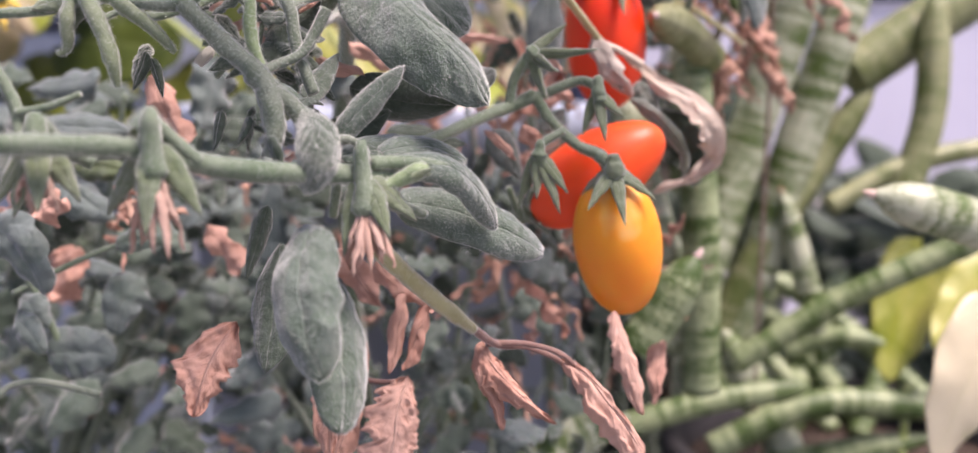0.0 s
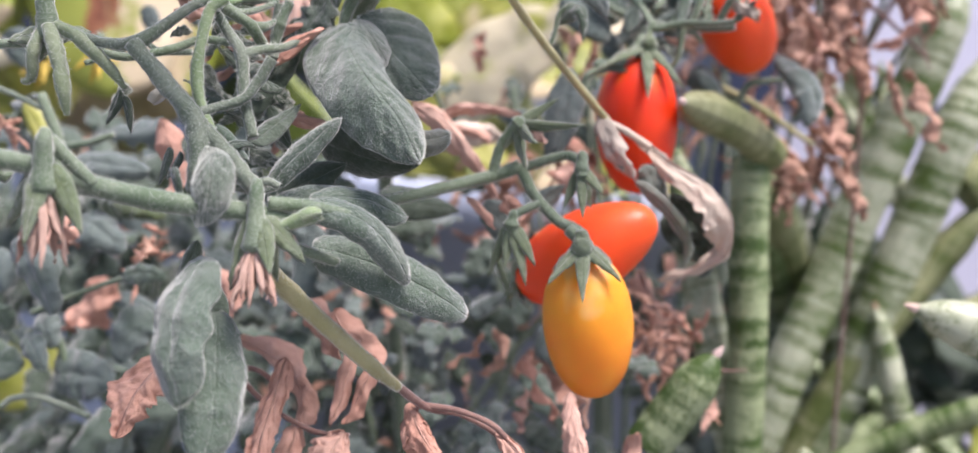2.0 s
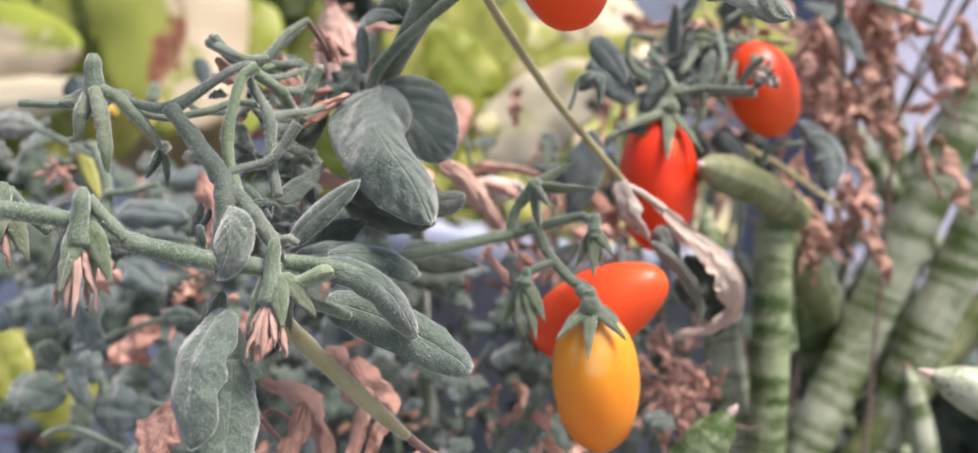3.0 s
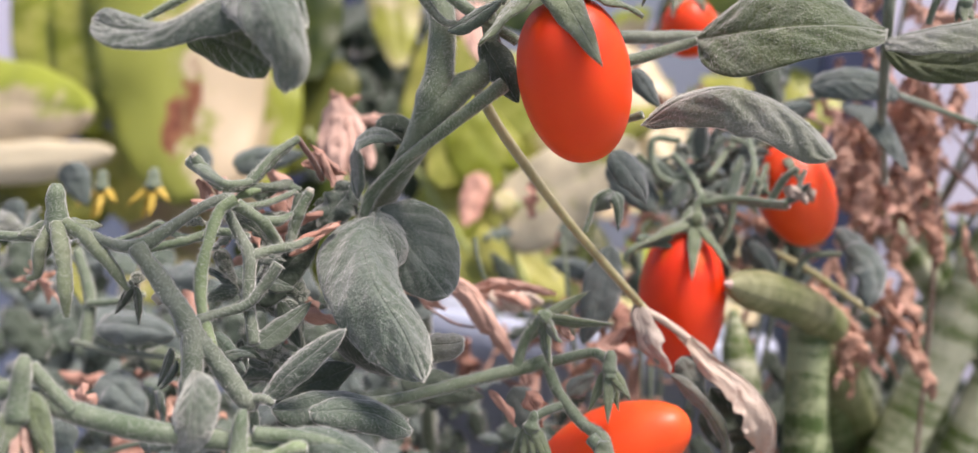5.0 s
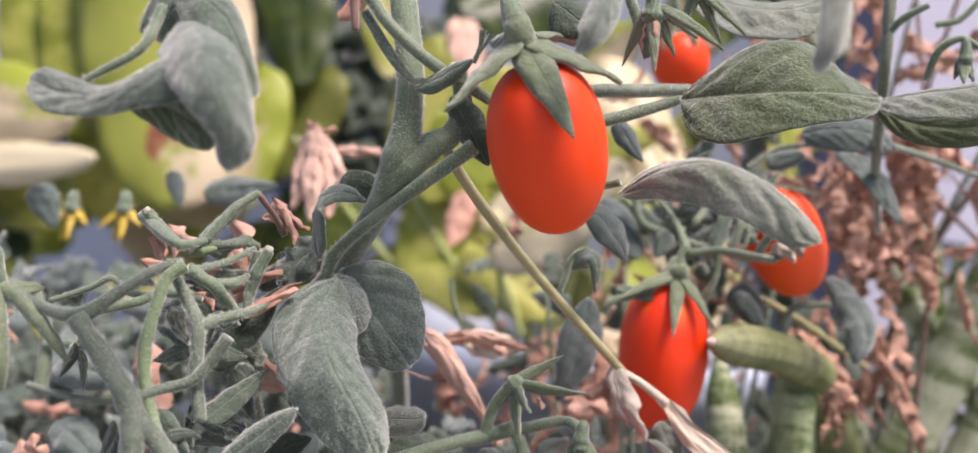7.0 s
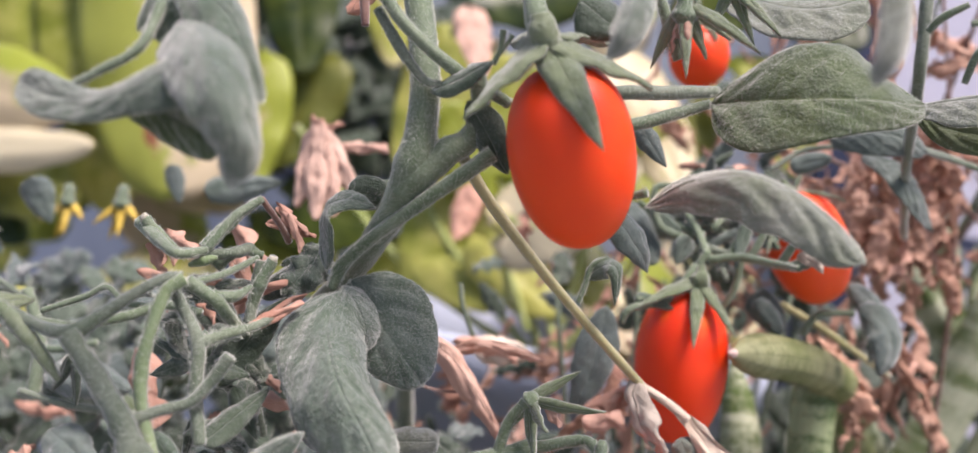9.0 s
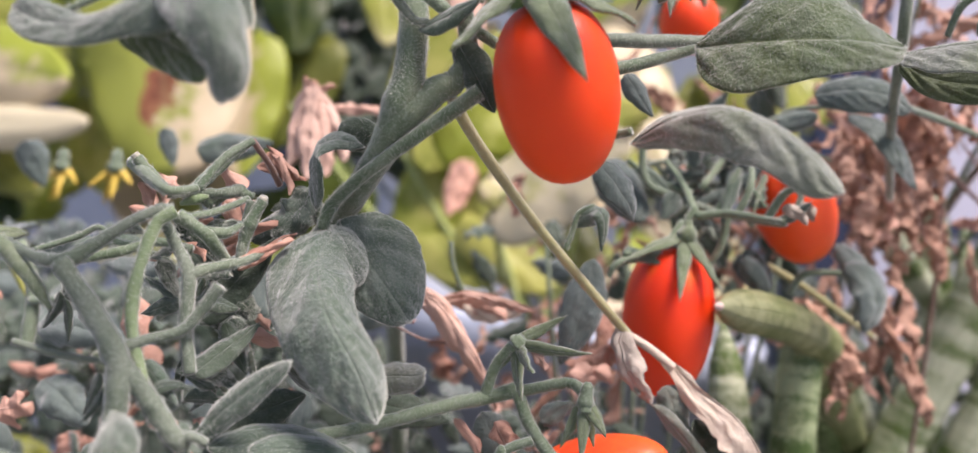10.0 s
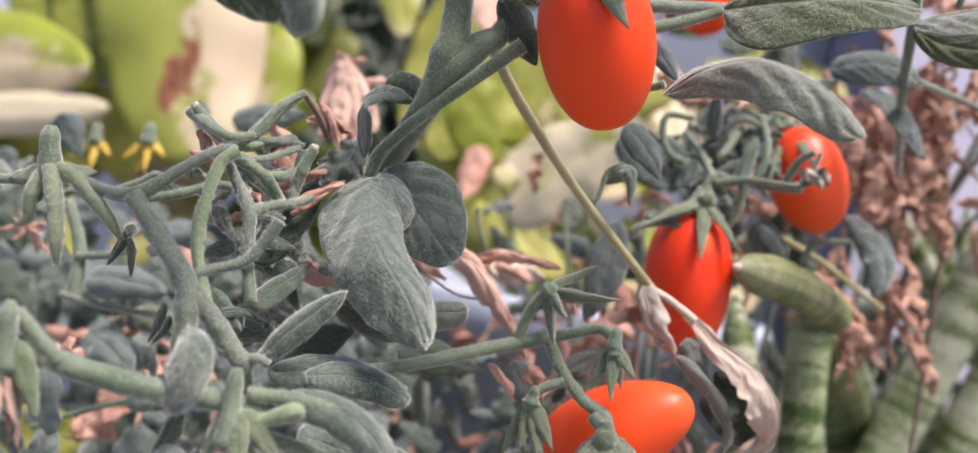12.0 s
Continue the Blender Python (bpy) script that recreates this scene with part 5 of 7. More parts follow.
# truss with the yellow and the orange-red fruit
stem(plant, [(-0.0256, 0.2727, 0.6018), (-0.0155, 0.2879, 0.6043), (-0.0030, 0.3048, 0.6093), (0.0068, 0.3116, 0.6129), (0.0138, 0.3135, 0.6162)], [1.6, 1.8, 1.9, 2.0, 2.0], M_STEM, hairs=7.0)
stem(plant, [(0.0068, 0.3116, 0.6129), (0.0180, 0.3137, 0.6170), (0.0269, 0.3140, 0.6203), (0.0319, 0.3112, 0.6188), (0.0333, 0.3095, 0.6142)], [1.9, 1.6, 1.5, 1.6, 1.6], M_STEM, hairs=7.0)
star(plant, (0.0328, 0.3104, 0.6165), (0.05, -0.1, -1), [(0.0348, 0.3055, 0.6025), (0.0399, 0.3070, 0.6099), (0.0282, 0.3100, 0.6040), (0.0361, 0.3153, 0.6050)], 4.0, (2.0, 2.6), 0.005)
stem(plant, [(0.0138, 0.3135, 0.6162), (0.0185, 0.3116, 0.6087), (0.0267, 0.3096, 0.6012), (0.0336, 0.3072, 0.5979), (0.0374, 0.3019, 0.5897)], [1.9, 1.8, 1.7, 2.0, 2.0], M_STEM, hairs=7.0)
stem(plant, [(0.0060, 0.3114, 0.6128), (0.0077, 0.3109, 0.6212), (0.0114, 0.3100, 0.6278)], [1.6, 1.5, 1.5], M_STEM, hairs=7.0)
star(plant, (0.0128, 0.3093, 0.6289), (0.25, -0.1, 0.3), [(0.0327, 0.3074, 0.6296), (0.0237, 0.3155, 0.6376), (0.0172, 0.3051, 0.6148), (0.0070, 0.3107, 0.6188), (0.0198, 0.3008, 0.6229)], 3.8, (1.8, 2.8), 0.003)
dry(plant, (0.0168, 0.3104, 0.6279), (0.0215, 0.3085, 0.6232), 3.5, FRONT)
stem(plant, [(0.0219, 0.3042, 0.6058), (0.0161, 0.3026, 0.6023), (0.0142, 0.3010, 0.5980)], [1.3, 1.2, 1.3], M_STEM, hairs=7.0)
star(plant, (0.0146, 0.3011, 0.5989), (-0.1, 0, -1), [(0.0209, 0.2974, 0.5820), (0.0140, 0.2987, 0.5860), (0.0085, 0.3023, 0.5825), (0.0230, 0.2980, 0.5880)], 4.6, (1.8, 2.6), 0.004)
dry(plant, (-0.0009, 0.3105, 0.6059), (0.0081, 0.3107, 0.5964), 5, FRONT, curl=1.8)
leaf(plant, (0.0011, 0.3317, 0.6046), (0.0108, 0.3341, 0.5887), 10, FRONT, M_LEAF_BLUE, curl=0.5, seed=50.0)
leaf(plant, (-0.0326, 0.3226, 0.6034), (-0.0071, 0.3294, 0.6004), 12, FRONT + UP * 0.4, M_LEAF_DARK_SHADE, curl=0.6, seed=51.0)
leaf(plant, (0.0172, 0.3360, 0.6046), (0.0249, 0.3382, 0.6114), 7, FRONT, M_LEAF_BLUE, curl=0.6, seed=52.0)

# withered pale leaf hanging from the straw twig, rolled into a loop
dry(plant, (0.0353, 0.3420, 0.6349), (0.0469, 0.3383, 0.6148), 12, FRONT + Vector((-0.3, 0, 0)), M_DRY_PALE, "withered grey-tan leaf", curl=1.5, crumple=0.22, wave=0.3, bulge=(-0.003, -0.003, 0), nu=34, nv=16)
leaf(plant, (0.0389, 0.3410, 0.6296), (0.0437, 0.3363, 0.6172), 7, FRONT, M_LEAF_PALE, curl=1.2, crumple=0.15, seed=64.0)
stem(plant, [(0.0369, 0.3435, 0.6328), (0.0440, 0.3445, 0.6298), (0.0509, 0.3455, 0.6257)], [1.3, 1.2, 1.3], M_TAN)
leaf(plant, (0.0468, 0.3429, 0.6145), (0.0646, 0.3444, 0.5874), 6, FRONT + Vector((-0.9, 0, 0)), M_LEAF_PALE, bulge=(0.007, 0, -0.001), curl=0.9, wave=0.2, seed=60.0, nu=28, label="withered silver-green leaf edge")
shaped_leaf(plant, [(0.0445, 0.3490, 0.6303), (0.0579, 0.3460, 0.6214), (0.0710, 0.3440, 0.6149), (0.0789, 0.3450, 0.6051), (0.0785, 0.3480, 0.5938), (0.0697, 0.3520, 0.5870), (0.0569, 0.3560, 0.5821)], [1.4, 3.6, 8.6, 10.6, 9.6, 6.4, 3.6, 1.4], [0.8, 1.2, 1.6, 1.6, 1.6, 1.4, 1.2, 0.6], [FRONT + UP * 0.3, FRONT + UP * 0.5, FRONT + UP * 0.6, FRONT + UP * 0.8], M_TAN, name="dried_leaf", label="withered tan leaf curled into a loop", fold=([8, 4, 6, 8, 4], [40, 50, 50, 40, 30]), arch=(0.3, 0.8), ripple=1.1, waves=7.0, relief=0.15, crumple=1.3, veins=9.0, nu=80, nv=14, seed=60.5, ragged=0.35)
# dark blade inside the loop, coloured for the shadow there
leaf(plant, (0.0584, 0.3555, 0.6109), (0.0711, 0.3565, 0.5841), 12, FRONT + Vector((-0.6, 0, 0)), M_LEAF_DARK_SHADE, bulge=(0.006, 0.001, 0), curl=-0.7, wave=0.4, crumple=0.15, nu=26, seed=63.0)
dry(plant, (0.0507, 0.3485, 0.6268), (0.0635, 0.3487, 0.6153), 4, FRONT, M_DRY_PALE, curl=1.6, crumple=0.15)
leaf(plant, (0.0494, 0.3449, 0.6202), (0.0583, 0.3461, 0.6062), 10, FRONT, M_LEAF_PALE, curl=0.9, wave=0.2, seed=61.0)
leaf(plant, (0.0573, 0.3593, 0.6046), (0.0721, 0.3630, 0.5879), 11, FRONT + Vector((-0.3, 0, 0)), M_LEAF_DARK_SHADE, curl=-0.6, wave=0.2, seed=62.0)

# dried leaves hanging low in front
shaped_leaf(plant, [(-0.0635, 0.2520, 0.5604), (-0.0676, 0.2470, 0.5539), (-0.0698, 0.2430, 0.5479), (-0.0719, 0.2410, 0.5394)], [2.5, 6.8, 9.4, 6.0, 2.2], [2.5, 6.0, 6.2, 4.0, 2.0], FRONT + Vector((-0.2, 0, 0.35)), M_DRY, name="dried_leaf", label="crumpled dry pink-brown leaf", fold=(6, 12), arch=(0.5, 0.9), ripple=0.9, waves=2.2, relief=0.5, crumple=2.2, seed=81.0, ragged=0.4)
shaped_leaf(plant, [(-0.0395, 0.2700, 0.5589), (-0.0410, 0.2670, 0.5476), (-0.0421, 0.2620, 0.5355), (-0.0417, 0.2590, 0.5211)], [3.0, 5.4, 5.6, 6.0, 3.0], [3.0, 5.0, 4.6, 4.0, 2.0], FRONT + Vector((-0.2, 0, 0.2)), M_DRY, name="dried_leaf", fold=(20, 34), arch=(0.7, 0.9), ripple=1.1, waves=3.0, relief=0.5, crumple=2.2, nu=60, seed=82.0, ragged=0.4)
dry(plant, (-0.0370, 0.2765, 0.5397), (-0.0415, 0.2679, 0.5142), 9, FRONT, curl=1.0)
shaped_leaf(plant, [(-0.0220, 0.2720, 0.5403), (-0.0242, 0.2670, 0.5339), (-0.0252, 0.2620, 0.5252), (-0.0269, 0.2580, 0.5130)], [3.0, 7.5, 9.0, 8.0, 3.0], [3.0, 7.0, 8.4, 7.0, 3.0], FRONT + UP * 0.3, M_DRY, name="dried_leaf", fold=(14, 20), arch=(0.6, 0.6), ripple=1.0, waves=3.0, relief=0.8, crumple=2.2, nu=60, seed=83.0, ragged=0.4)
dry(plant, (-0.0232, 0.2797, 0.5620), (-0.0275, 0.2765, 0.5397), 7, FRONT + Vector((0.4, 0, 0)), curl=1.4)
dry(plant, (-0.0444, 0.2961, 0.5716), (-0.0317, 0.2937, 0.5544), 11, FRONT, curl=0.9)
dry(plant, (-0.0015, 0.2652, 0.5524), (-0.0023, 0.2596, 0.5413), 7, FRONT, curl=1.6)
shaped_leaf(plant, [(-0.0023, 0.2650, 0.5506), (0.0026, 0.2600, 0.5452), (0.0098, 0.2570, 0.5387), (0.0174, 0.2560, 0.5324)], [2.5, 5.4, 5.4, 3.2, 1.2], [2.5, 5.0, 4.8, 3.2, 1.2], FRONT + Vector((0.1, 0, 0.4)), M_DRY, name="dried_leaf", fold=([10, 24, 40, 50], [10, 30, 44, 50]), arch=(0.8, 1.0), ripple=0.8, waves=3.0, relief=0.5, crumple=1.8, nu=56, seed=84.0, ragged=0.4)
shaped_leaf(plant, [(-0.0032, 0.2660, 0.5496), (-0.0020, 0.2630, 0.5437), (0.0018, 0.2610, 0.5366), (0.0036, 0.2600, 0.5293)], [2.0, 3.6, 3.4, 2.6, 1.4], [2.0, 3.0, 3.0, 2.4, 1.4], FRONT + Vector((-0.3, 0, 0)), M_DRY, name="dried_leaf", fold=(24, 30), arch=(0.9, 0.9), ripple=0.6, crumple=0.9, seed=85.0, ragged=0.4)
shaped_leaf(plant, [(0.0197, 0.2720, 0.5454), (0.0269, 0.2670, 0.5416), (0.0332, 0.2630, 0.5343), (0.0398, 0.2610, 0.5247), (0.0431, 0.2600, 0.5156)], [2.0, 5.6, 7.4, 7.0, 5.0, 2.0], [2.0, 4.6, 5.0, 4.6, 3.6, 2.0], FRONT + Vector((0.15, 0, 0.25)), M_DRY, name="dried_leaf", fold=(22, 36), arch=(0.9, 1.1), ripple=1.0, waves=2.0, relief=0.9, crumple=2.0, veins=3.0, nu=60, nv=14, seed=86.0, ragged=0.4)
shaped_leaf(plant, [(0.0365, 0.2940, 0.5538), (0.0389, 0.2890, 0.5458), (0.0422, 0.2860, 0.5361), (0.0441, 0.2850, 0.5253)], [2.0, 4.0, 4.6, 3.8, 1.6], [2.0, 4.2, 4.8, 4.0, 1.6], FRONT + Vector((0.2, 0, 0.1)), M_DRY, name="dried_leaf", fold=(24, 24), arch=(0.8, 0.8), ripple=0.7, relief=0.5, crumple=1.0, seed=87.0, ragged=0.4)
dry(plant, (0.0553, 0.3217, 0.5380), (0.0523, 0.3188, 0.5171), 9, FRONT, curl=1.5)
stem(plant, [(-0.0626, 0.2755, 0.5568), (-0.0569, 0.2782, 0.5507), (-0.0467, 0.2777, 0.5431), (-0.0330, 0.2769, 0.5378), (-0.0220, 0.2769, 0.5378)], [0.9, 0.9, 0.8, 0.8, 0.7], M_STEM_DRY)
stem(plant, [(-0.0579, 0.2810, 0.5483), (-0.0555, 0.2836, 0.5517), (-0.0487, 0.2837, 0.5488), (-0.0455, 0.2819, 0.5414)], [0.8, 0.8, 0.8, 0.7], M_STEM_DRY)
dry(plant, (-0.0601, 0.2862, 0.5590), (-0.0381, 0.2810, 0.5362), 13, FRONT, curl=1.4, bulge=(0.007, -0.002, 0.004))
dry(plant, (-0.0317, 0.2820, 0.5708), (-0.0152, 0.2792, 0.5571), 11, FRONT + UP * 0.4, curl=1.2)
dry(plant, (-0.0170, 0.2790, 0.5587), (-0.0231, 0.2769, 0.5408), 7, FRONT, curl=1.5)

# tangle of small leaves, stubs and crisps round the knobbly stem
tangle = random.Random(31)
for k in range(46):
    a = Vector((-0.0673, 0.2508, 0.6477)).lerp(Vector((-0.0557, 0.2956, 0.6471)), tangle.random()).lerp(Vector((-0.0525, 0.2732, 0.6038)), tangle.random() ** 1.3)
    a = a + Vector((tangle.gauss(0, 0.004), tangle.uniform(0.0, 0.02), tangle.gauss(0, 0.004)))
    d = Vector((tangle.gauss(0, 1), tangle.gauss(0, 0.4), tangle.gauss(-0.1, 0.8))).normalized()
    long = tangle.uniform(0.006, 0.014)
    face = FRONT + Vector((tangle.gauss(0, 0.6), 0, tangle.gauss(0.3, 0.6)))
    if k % 4 == 0:
        dry(plant, a, a + d * long * 0.8, tangle.uniform(2, 4.5), face, nu=14, nv=8)
    elif k % 4 == 1:
        stem(plant, [a, a + d * long * 0.5 + Vector((0, 0, 0.001)), a + d * long], [0.9, 0.8, 1.0], tangle.choice((M_STEM, M_STEM_GREY)), seg=8, hairs=8.0)
    else:
        leaf(plant, a, a + d * long, tangle.uniform(2.5, 6), face, tangle.choice((M_LEAF_DARK_SHADE, M_LEAF, M_LEAF)), curl=tangle.uniform(0.6, 1.5), nu=12, nv=8, wave=0.2, hairs=2.0)
stem(plant, [(-0.0359, 0.3956, 0.6489), (-0.0337, 0.3963, 0.6405), (-0.0288, 0.4000, 0.6296)], [0.9, 0.8, 0.9], M_STEM)
stem(plant, [(-0.0259, 0.3198, 0.6260), (-0.0221, 0.3417, 0.6203), (-0.0133, 0.3546, 0.6197)], [0.5, 0.5, 0.4], M_STEM_DRY)

# more dried leaves deeper in the plant
for a, b, w in (((-0.0957, 0.4084, 0.6906), (-0.0768, 0.4136, 0.6921), 7), ((-0.0336, 0.3903, 0.6292), (-0.0113, 0.3966, 0.6256), 9),
                ((0.0170, 0.3735, 0.6139), (0.0309, 0.3774, 0.6148), 10), ((0.0294, 0.3977, 0.6233), (0.0115, 0.3928, 0.6141), 8), ((-0.0991, 0.3032, 0.6221), (-0.0900, 0.2999, 0.5986), 13), ((-0.0909, 0.3267, 0.5737), (-0.0799, 0.3246, 0.5588), 13), ((0.0096, 0.3113, 0.6072), (0.0162, 0.3099, 0.5979), 9),
                ((-0.1451, 0.3554, 0.5619), (-0.1582, 0.3526, 0.5424), 20), ((-0.1246, 0.2982, 0.5860), (-0.1337, 0.2977, 0.5824), 14), ((-0.0461, 0.3452, 0.6321), (-0.0294, 0.3500, 0.6234), 10)):
    dry(plant, a, b, w, FRONT, curl=1.5)

shaped_leaf(plant, [(-0.0307, 0.3470, 0.6349), (-0.0197, 0.3420, 0.6315), (-0.0088, 0.3390, 0.6221), (-0.0018, 0.3390, 0.6127), (0.0026, 0.3420, 0.6040)], [3.0, 6.6, 7.0, 5.0, 1.6], [2.6, 6.0, 6.4, 4.6, 1.6], [FRONT + UP * 0.3, FRONT + Vector((0.2, 0, 0.2)), FRONT + Vector((-0.4, 0, 0.2))], M_PINK, name="dried_leaf", label="large pale pink withered leaf", fold=([14, 34, 44, 34], [20, 38, 48, 34]), arch=(0.9, 1.1), ripple=0.8, waves=2.0, relief=0.9, crumple=1.5, veins=3.0, nu=56, nv=14, seed=31.5, ragged=0.25)
shaped_leaf(plant, [(-0.0243, 0.3520, 0.6315), (-0.0148, 0.3500, 0.6358), (-0.0033, 0.3490, 0.6362), (0.0068, 0.3520, 0.6338)], [2.0, 3.6, 3.8, 2.6, 1.2], [1.6, 3.0, 3.0, 2.4, 1.2], FRONT + UP * 0.6, M_PINK, name="dried_leaf", fold=(20, 40), arch=(0.9, 0.9), ripple=0.6, waves=3.0, crumple=1.2, seed=33.5, ragged=0.3)
dry(plant, (-0.0271, 0.3921, 0.6290), (-0.0076, 0.3997, 0.6272), 12, FRONT + UP * 0.5, M_TAN, curl=1.0, crumple=0.14, wave=0.25)

funnel = Vector((-0.1029, 0.4031, 0.6995))
for tip, w in (((-0.1045, 0.3990, 0.6653), 8), ((-0.0951, 0.3954, 0.6626), 9), ((-0.0892, 0.3991, 0.6648), 9), ((-0.0854, 0.4063, 0.6719), 8), ((-0.1089, 0.4101, 0.6743), 9)):
    dry(plant, funnel, tip, w * 1.25, FRONT, M_PINK, curl=1.0, crumple=0.2, wave=0.3, twist=0.2, peak=1.1, blunt=0.5)
dry(plant, (-0.0988, 0.4043, 0.6959), (-0.1054, 0.4024, 0.7011), 5, FRONT, crumple=0.3)
dry(plant, (-0.1016, 0.4035, 0.6955), (-0.0933, 0.4058, 0.6992), 4, FRONT, crumple=0.3)

# cut stubs, crinkled bits and dark leaf scraps over the tangle
for pts, r in (([(-0.0690, 0.2675, 0.6536), (-0.0725, 0.2645, 0.6570), (-0.0757, 0.2627, 0.6608)], (1.5, 1.5, 1.4)), ([(-0.0650, 0.2728, 0.6553), (-0.0627, 0.2756, 0.6601), (-0.0576, 0.2812, 0.6685)], (1.7, 1.4, 1.0)), ([(-0.0499, 0.2726, 0.6413), (-0.0491, 0.2729, 0.6489), (-0.0469, 0.2736, 0.6554)], (1.5, 1.5, 1.3)),
               ([(-0.0615, 0.2737, 0.6514), (-0.0575, 0.2759, 0.6562), (-0.0520, 0.2784, 0.6556)], (1.3, 1.3, 1.0)), ([(-0.0697, 0.2683, 0.6535), (-0.0643, 0.2719, 0.6539), (-0.0600, 0.2741, 0.6517)], (1.5, 1.6, 1.2))):
    stem(plant, pts, r, M_STEM, hairs=9.0, rough=0.4)
for a, b, r in (((-0.0755, 0.2627, 0.6605), (-0.0764, 0.2623, 0.6614), 1.25), ((-0.0578, 0.2811, 0.6683), (-0.0570, 0.2814, 0.6691), 0.8), ((-0.0470, 0.2736, 0.6551), (-0.0466, 0.2732, 0.6562), 1.15), ((-0.0604, 0.2714, 0.6551), (-0.0596, 0.2712, 0.6561), 0.8)):
    stem(plant, [a, b], [r, r * 0.9], M_CUT, name="cut_end", rings=3)
stem(plant, [(-0.0641, 0.2657, 0.6514), (-0.0607, 0.2662, 0.6531), (-0.0579, 0.2674, 0.6542)], [0.5, 1.5, 0.5], M_STEM_LIGHT, rough=0.15)
for a, b, w in (((-0.0539, 0.2843, 0.6694), (-0.0471, 0.2840, 0.6609), 5), ((-0.0524, 0.2837, 0.6672), (-0.0443, 0.2848, 0.6622), 3), ((-0.0500, 0.2833, 0.6668), (-0.0446, 0.2836, 0.6574), 3.5), ((-0.0770, 0.2695, 0.6558), (-0.0747, 0.2700, 0.6488), 4), ((-0.0753, 0.2710, 0.6558), (-0.0709, 0.2711, 0.6499), 4), ((-0.0496, 0.2705, 0.6375), (-0.0378, 0.2760, 0.6485), 4.5), ((-0.0646, 0.2853, 0.6534), (-0.0589, 0.2867, 0.6447), 8), ((-0.0465, 0.2775, 0.6270), (-0.0422, 0.2786, 0.6231), 4)):
    dry(plant, a, b, w, FRONT, curl=1.8, crumple=0.35, wave=0.4)
for a, b, w, m in (((-0.0661, 0.2682, 0.6476), (-0.0534, 0.2737, 0.6395), 8, M_LEAF_DARK_SHADE), ((-0.0573, 0.2746, 0.6344), (-0.0436, 0.2741, 0.6271), 9, M_LEAF_DARK_SHADE), ((-0.0489, 0.2727, 0.6262), (-0.0445, 0.2696, 0.6154), 7, M_LEAF), ((-0.0409, 0.2877, 0.6596), (-0.0470, 0.2817, 0.6468), 13, M_LEAF), ((-0.0647, 0.2748, 0.6463), (-0.0525, 0.2761, 0.6491), 3.5, M_STEM), ((-0.0566, 0.2704, 0.6151), (-0.0428, 0.2679, 0.6109), 6, M_LEAF_DARK_SHADE), ((-0.0699, 0.2691, 0.6370), (-0.0629, 0.2689, 0.6292), 5, M_LEAF_DARK_SHADE), ((-0.0840, 0.2568, 0.6291), (-0.0877, 0.2557, 0.6204), 4, M_LEAF_DARK_SHADE)):
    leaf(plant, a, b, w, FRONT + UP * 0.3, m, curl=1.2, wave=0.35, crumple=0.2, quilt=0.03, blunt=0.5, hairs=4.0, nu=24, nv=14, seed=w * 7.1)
stem(plant, [(-0.1003, 0.2628, 0.6343), (-0.0920, 0.2673, 0.6391), (-0.0872, 0.2686, 0.6421), (-0.0811, 0.2682, 0.6394), (-0.0718, 0.2686, 0.6398)], [0.8, 0.8, 0.8, 0.9, 0.9], M_STEM, hairs=6.0)
stem(plant, [(-0.0738, 0.2722, 0.6378), (-0.0690, 0.2735, 0.6355), (-0.0656, 0.2723, 0.6285)], [0.9, 1.0, 0.9], M_STEM, hairs=6.0)
stem(plant, [(-0.0663, 0.2404, 0.6264), (-0.0649, 0.2405, 0.6250)], [2.5, 2.5], M_CUT, name="scar", rings=4, rough=0.4)

# ---- the fruit ----
tomato((0.0180, 0.2592, 0.7074), (0.0276, 0.2703, 0.6704), 27.2, M_ORANGE, "ripe glossy orange-red plum tomato hanging from the main stem", [(0.0083, 0.2614, 0.7277), (0.0114, 0.2583, 0.7184), (0.0147, 0.2562, 0.7113)], [(0.0322, 0.2474, 0.6897), (0.0035, 0.2461, 0.6921), (0.0380, 0.2617, 0.7049), (0.0025, 0.2745, 0.7131), (0.0239, 0.2826, 0.7167)], 9.0, (2.1, 2.8), heart=(0.0154, 0.2543, 0.7109))
tomato((0.0416, 0.3901, 0.6607), (0.0459, 0.3900, 0.6101), 30, M_RED, "ripe red plum tomato behind the straw twig", [(0.0468, 0.3914, 0.6734), (0.0444, 0.3908, 0.6682), (0.0433, 0.3906, 0.6609)], [(0.0480, 0.3693, 0.6434), (0.0598, 0.3767, 0.6484), (0.0284, 0.3720, 0.6524), (0.0513, 0.4032, 0.6596), (0.0346, 0.3986, 0.6572)], 5.2, (1.3, 1.7), heart=(0.0461, 0.3830, 0.6633))
tomato((0.0687, 0.4329, 0.6980), (0.0875, 0.4296, 0.6620), 29, M_CORAL, "orange-red plum tomato among the dried vine", [(0.0458, 0.4113, 0.6807), (0.0557, 0.4245, 0.6988), (0.0687, 0.4329, 0.6975)], [(0.0808, 0.4077, 0.6803), (0.0648, 0.4108, 0.6746), (0.0877, 0.4221, 0.6978), (0.0587, 0.4251, 0.6940)], 4.6, (1.3, 1.6))
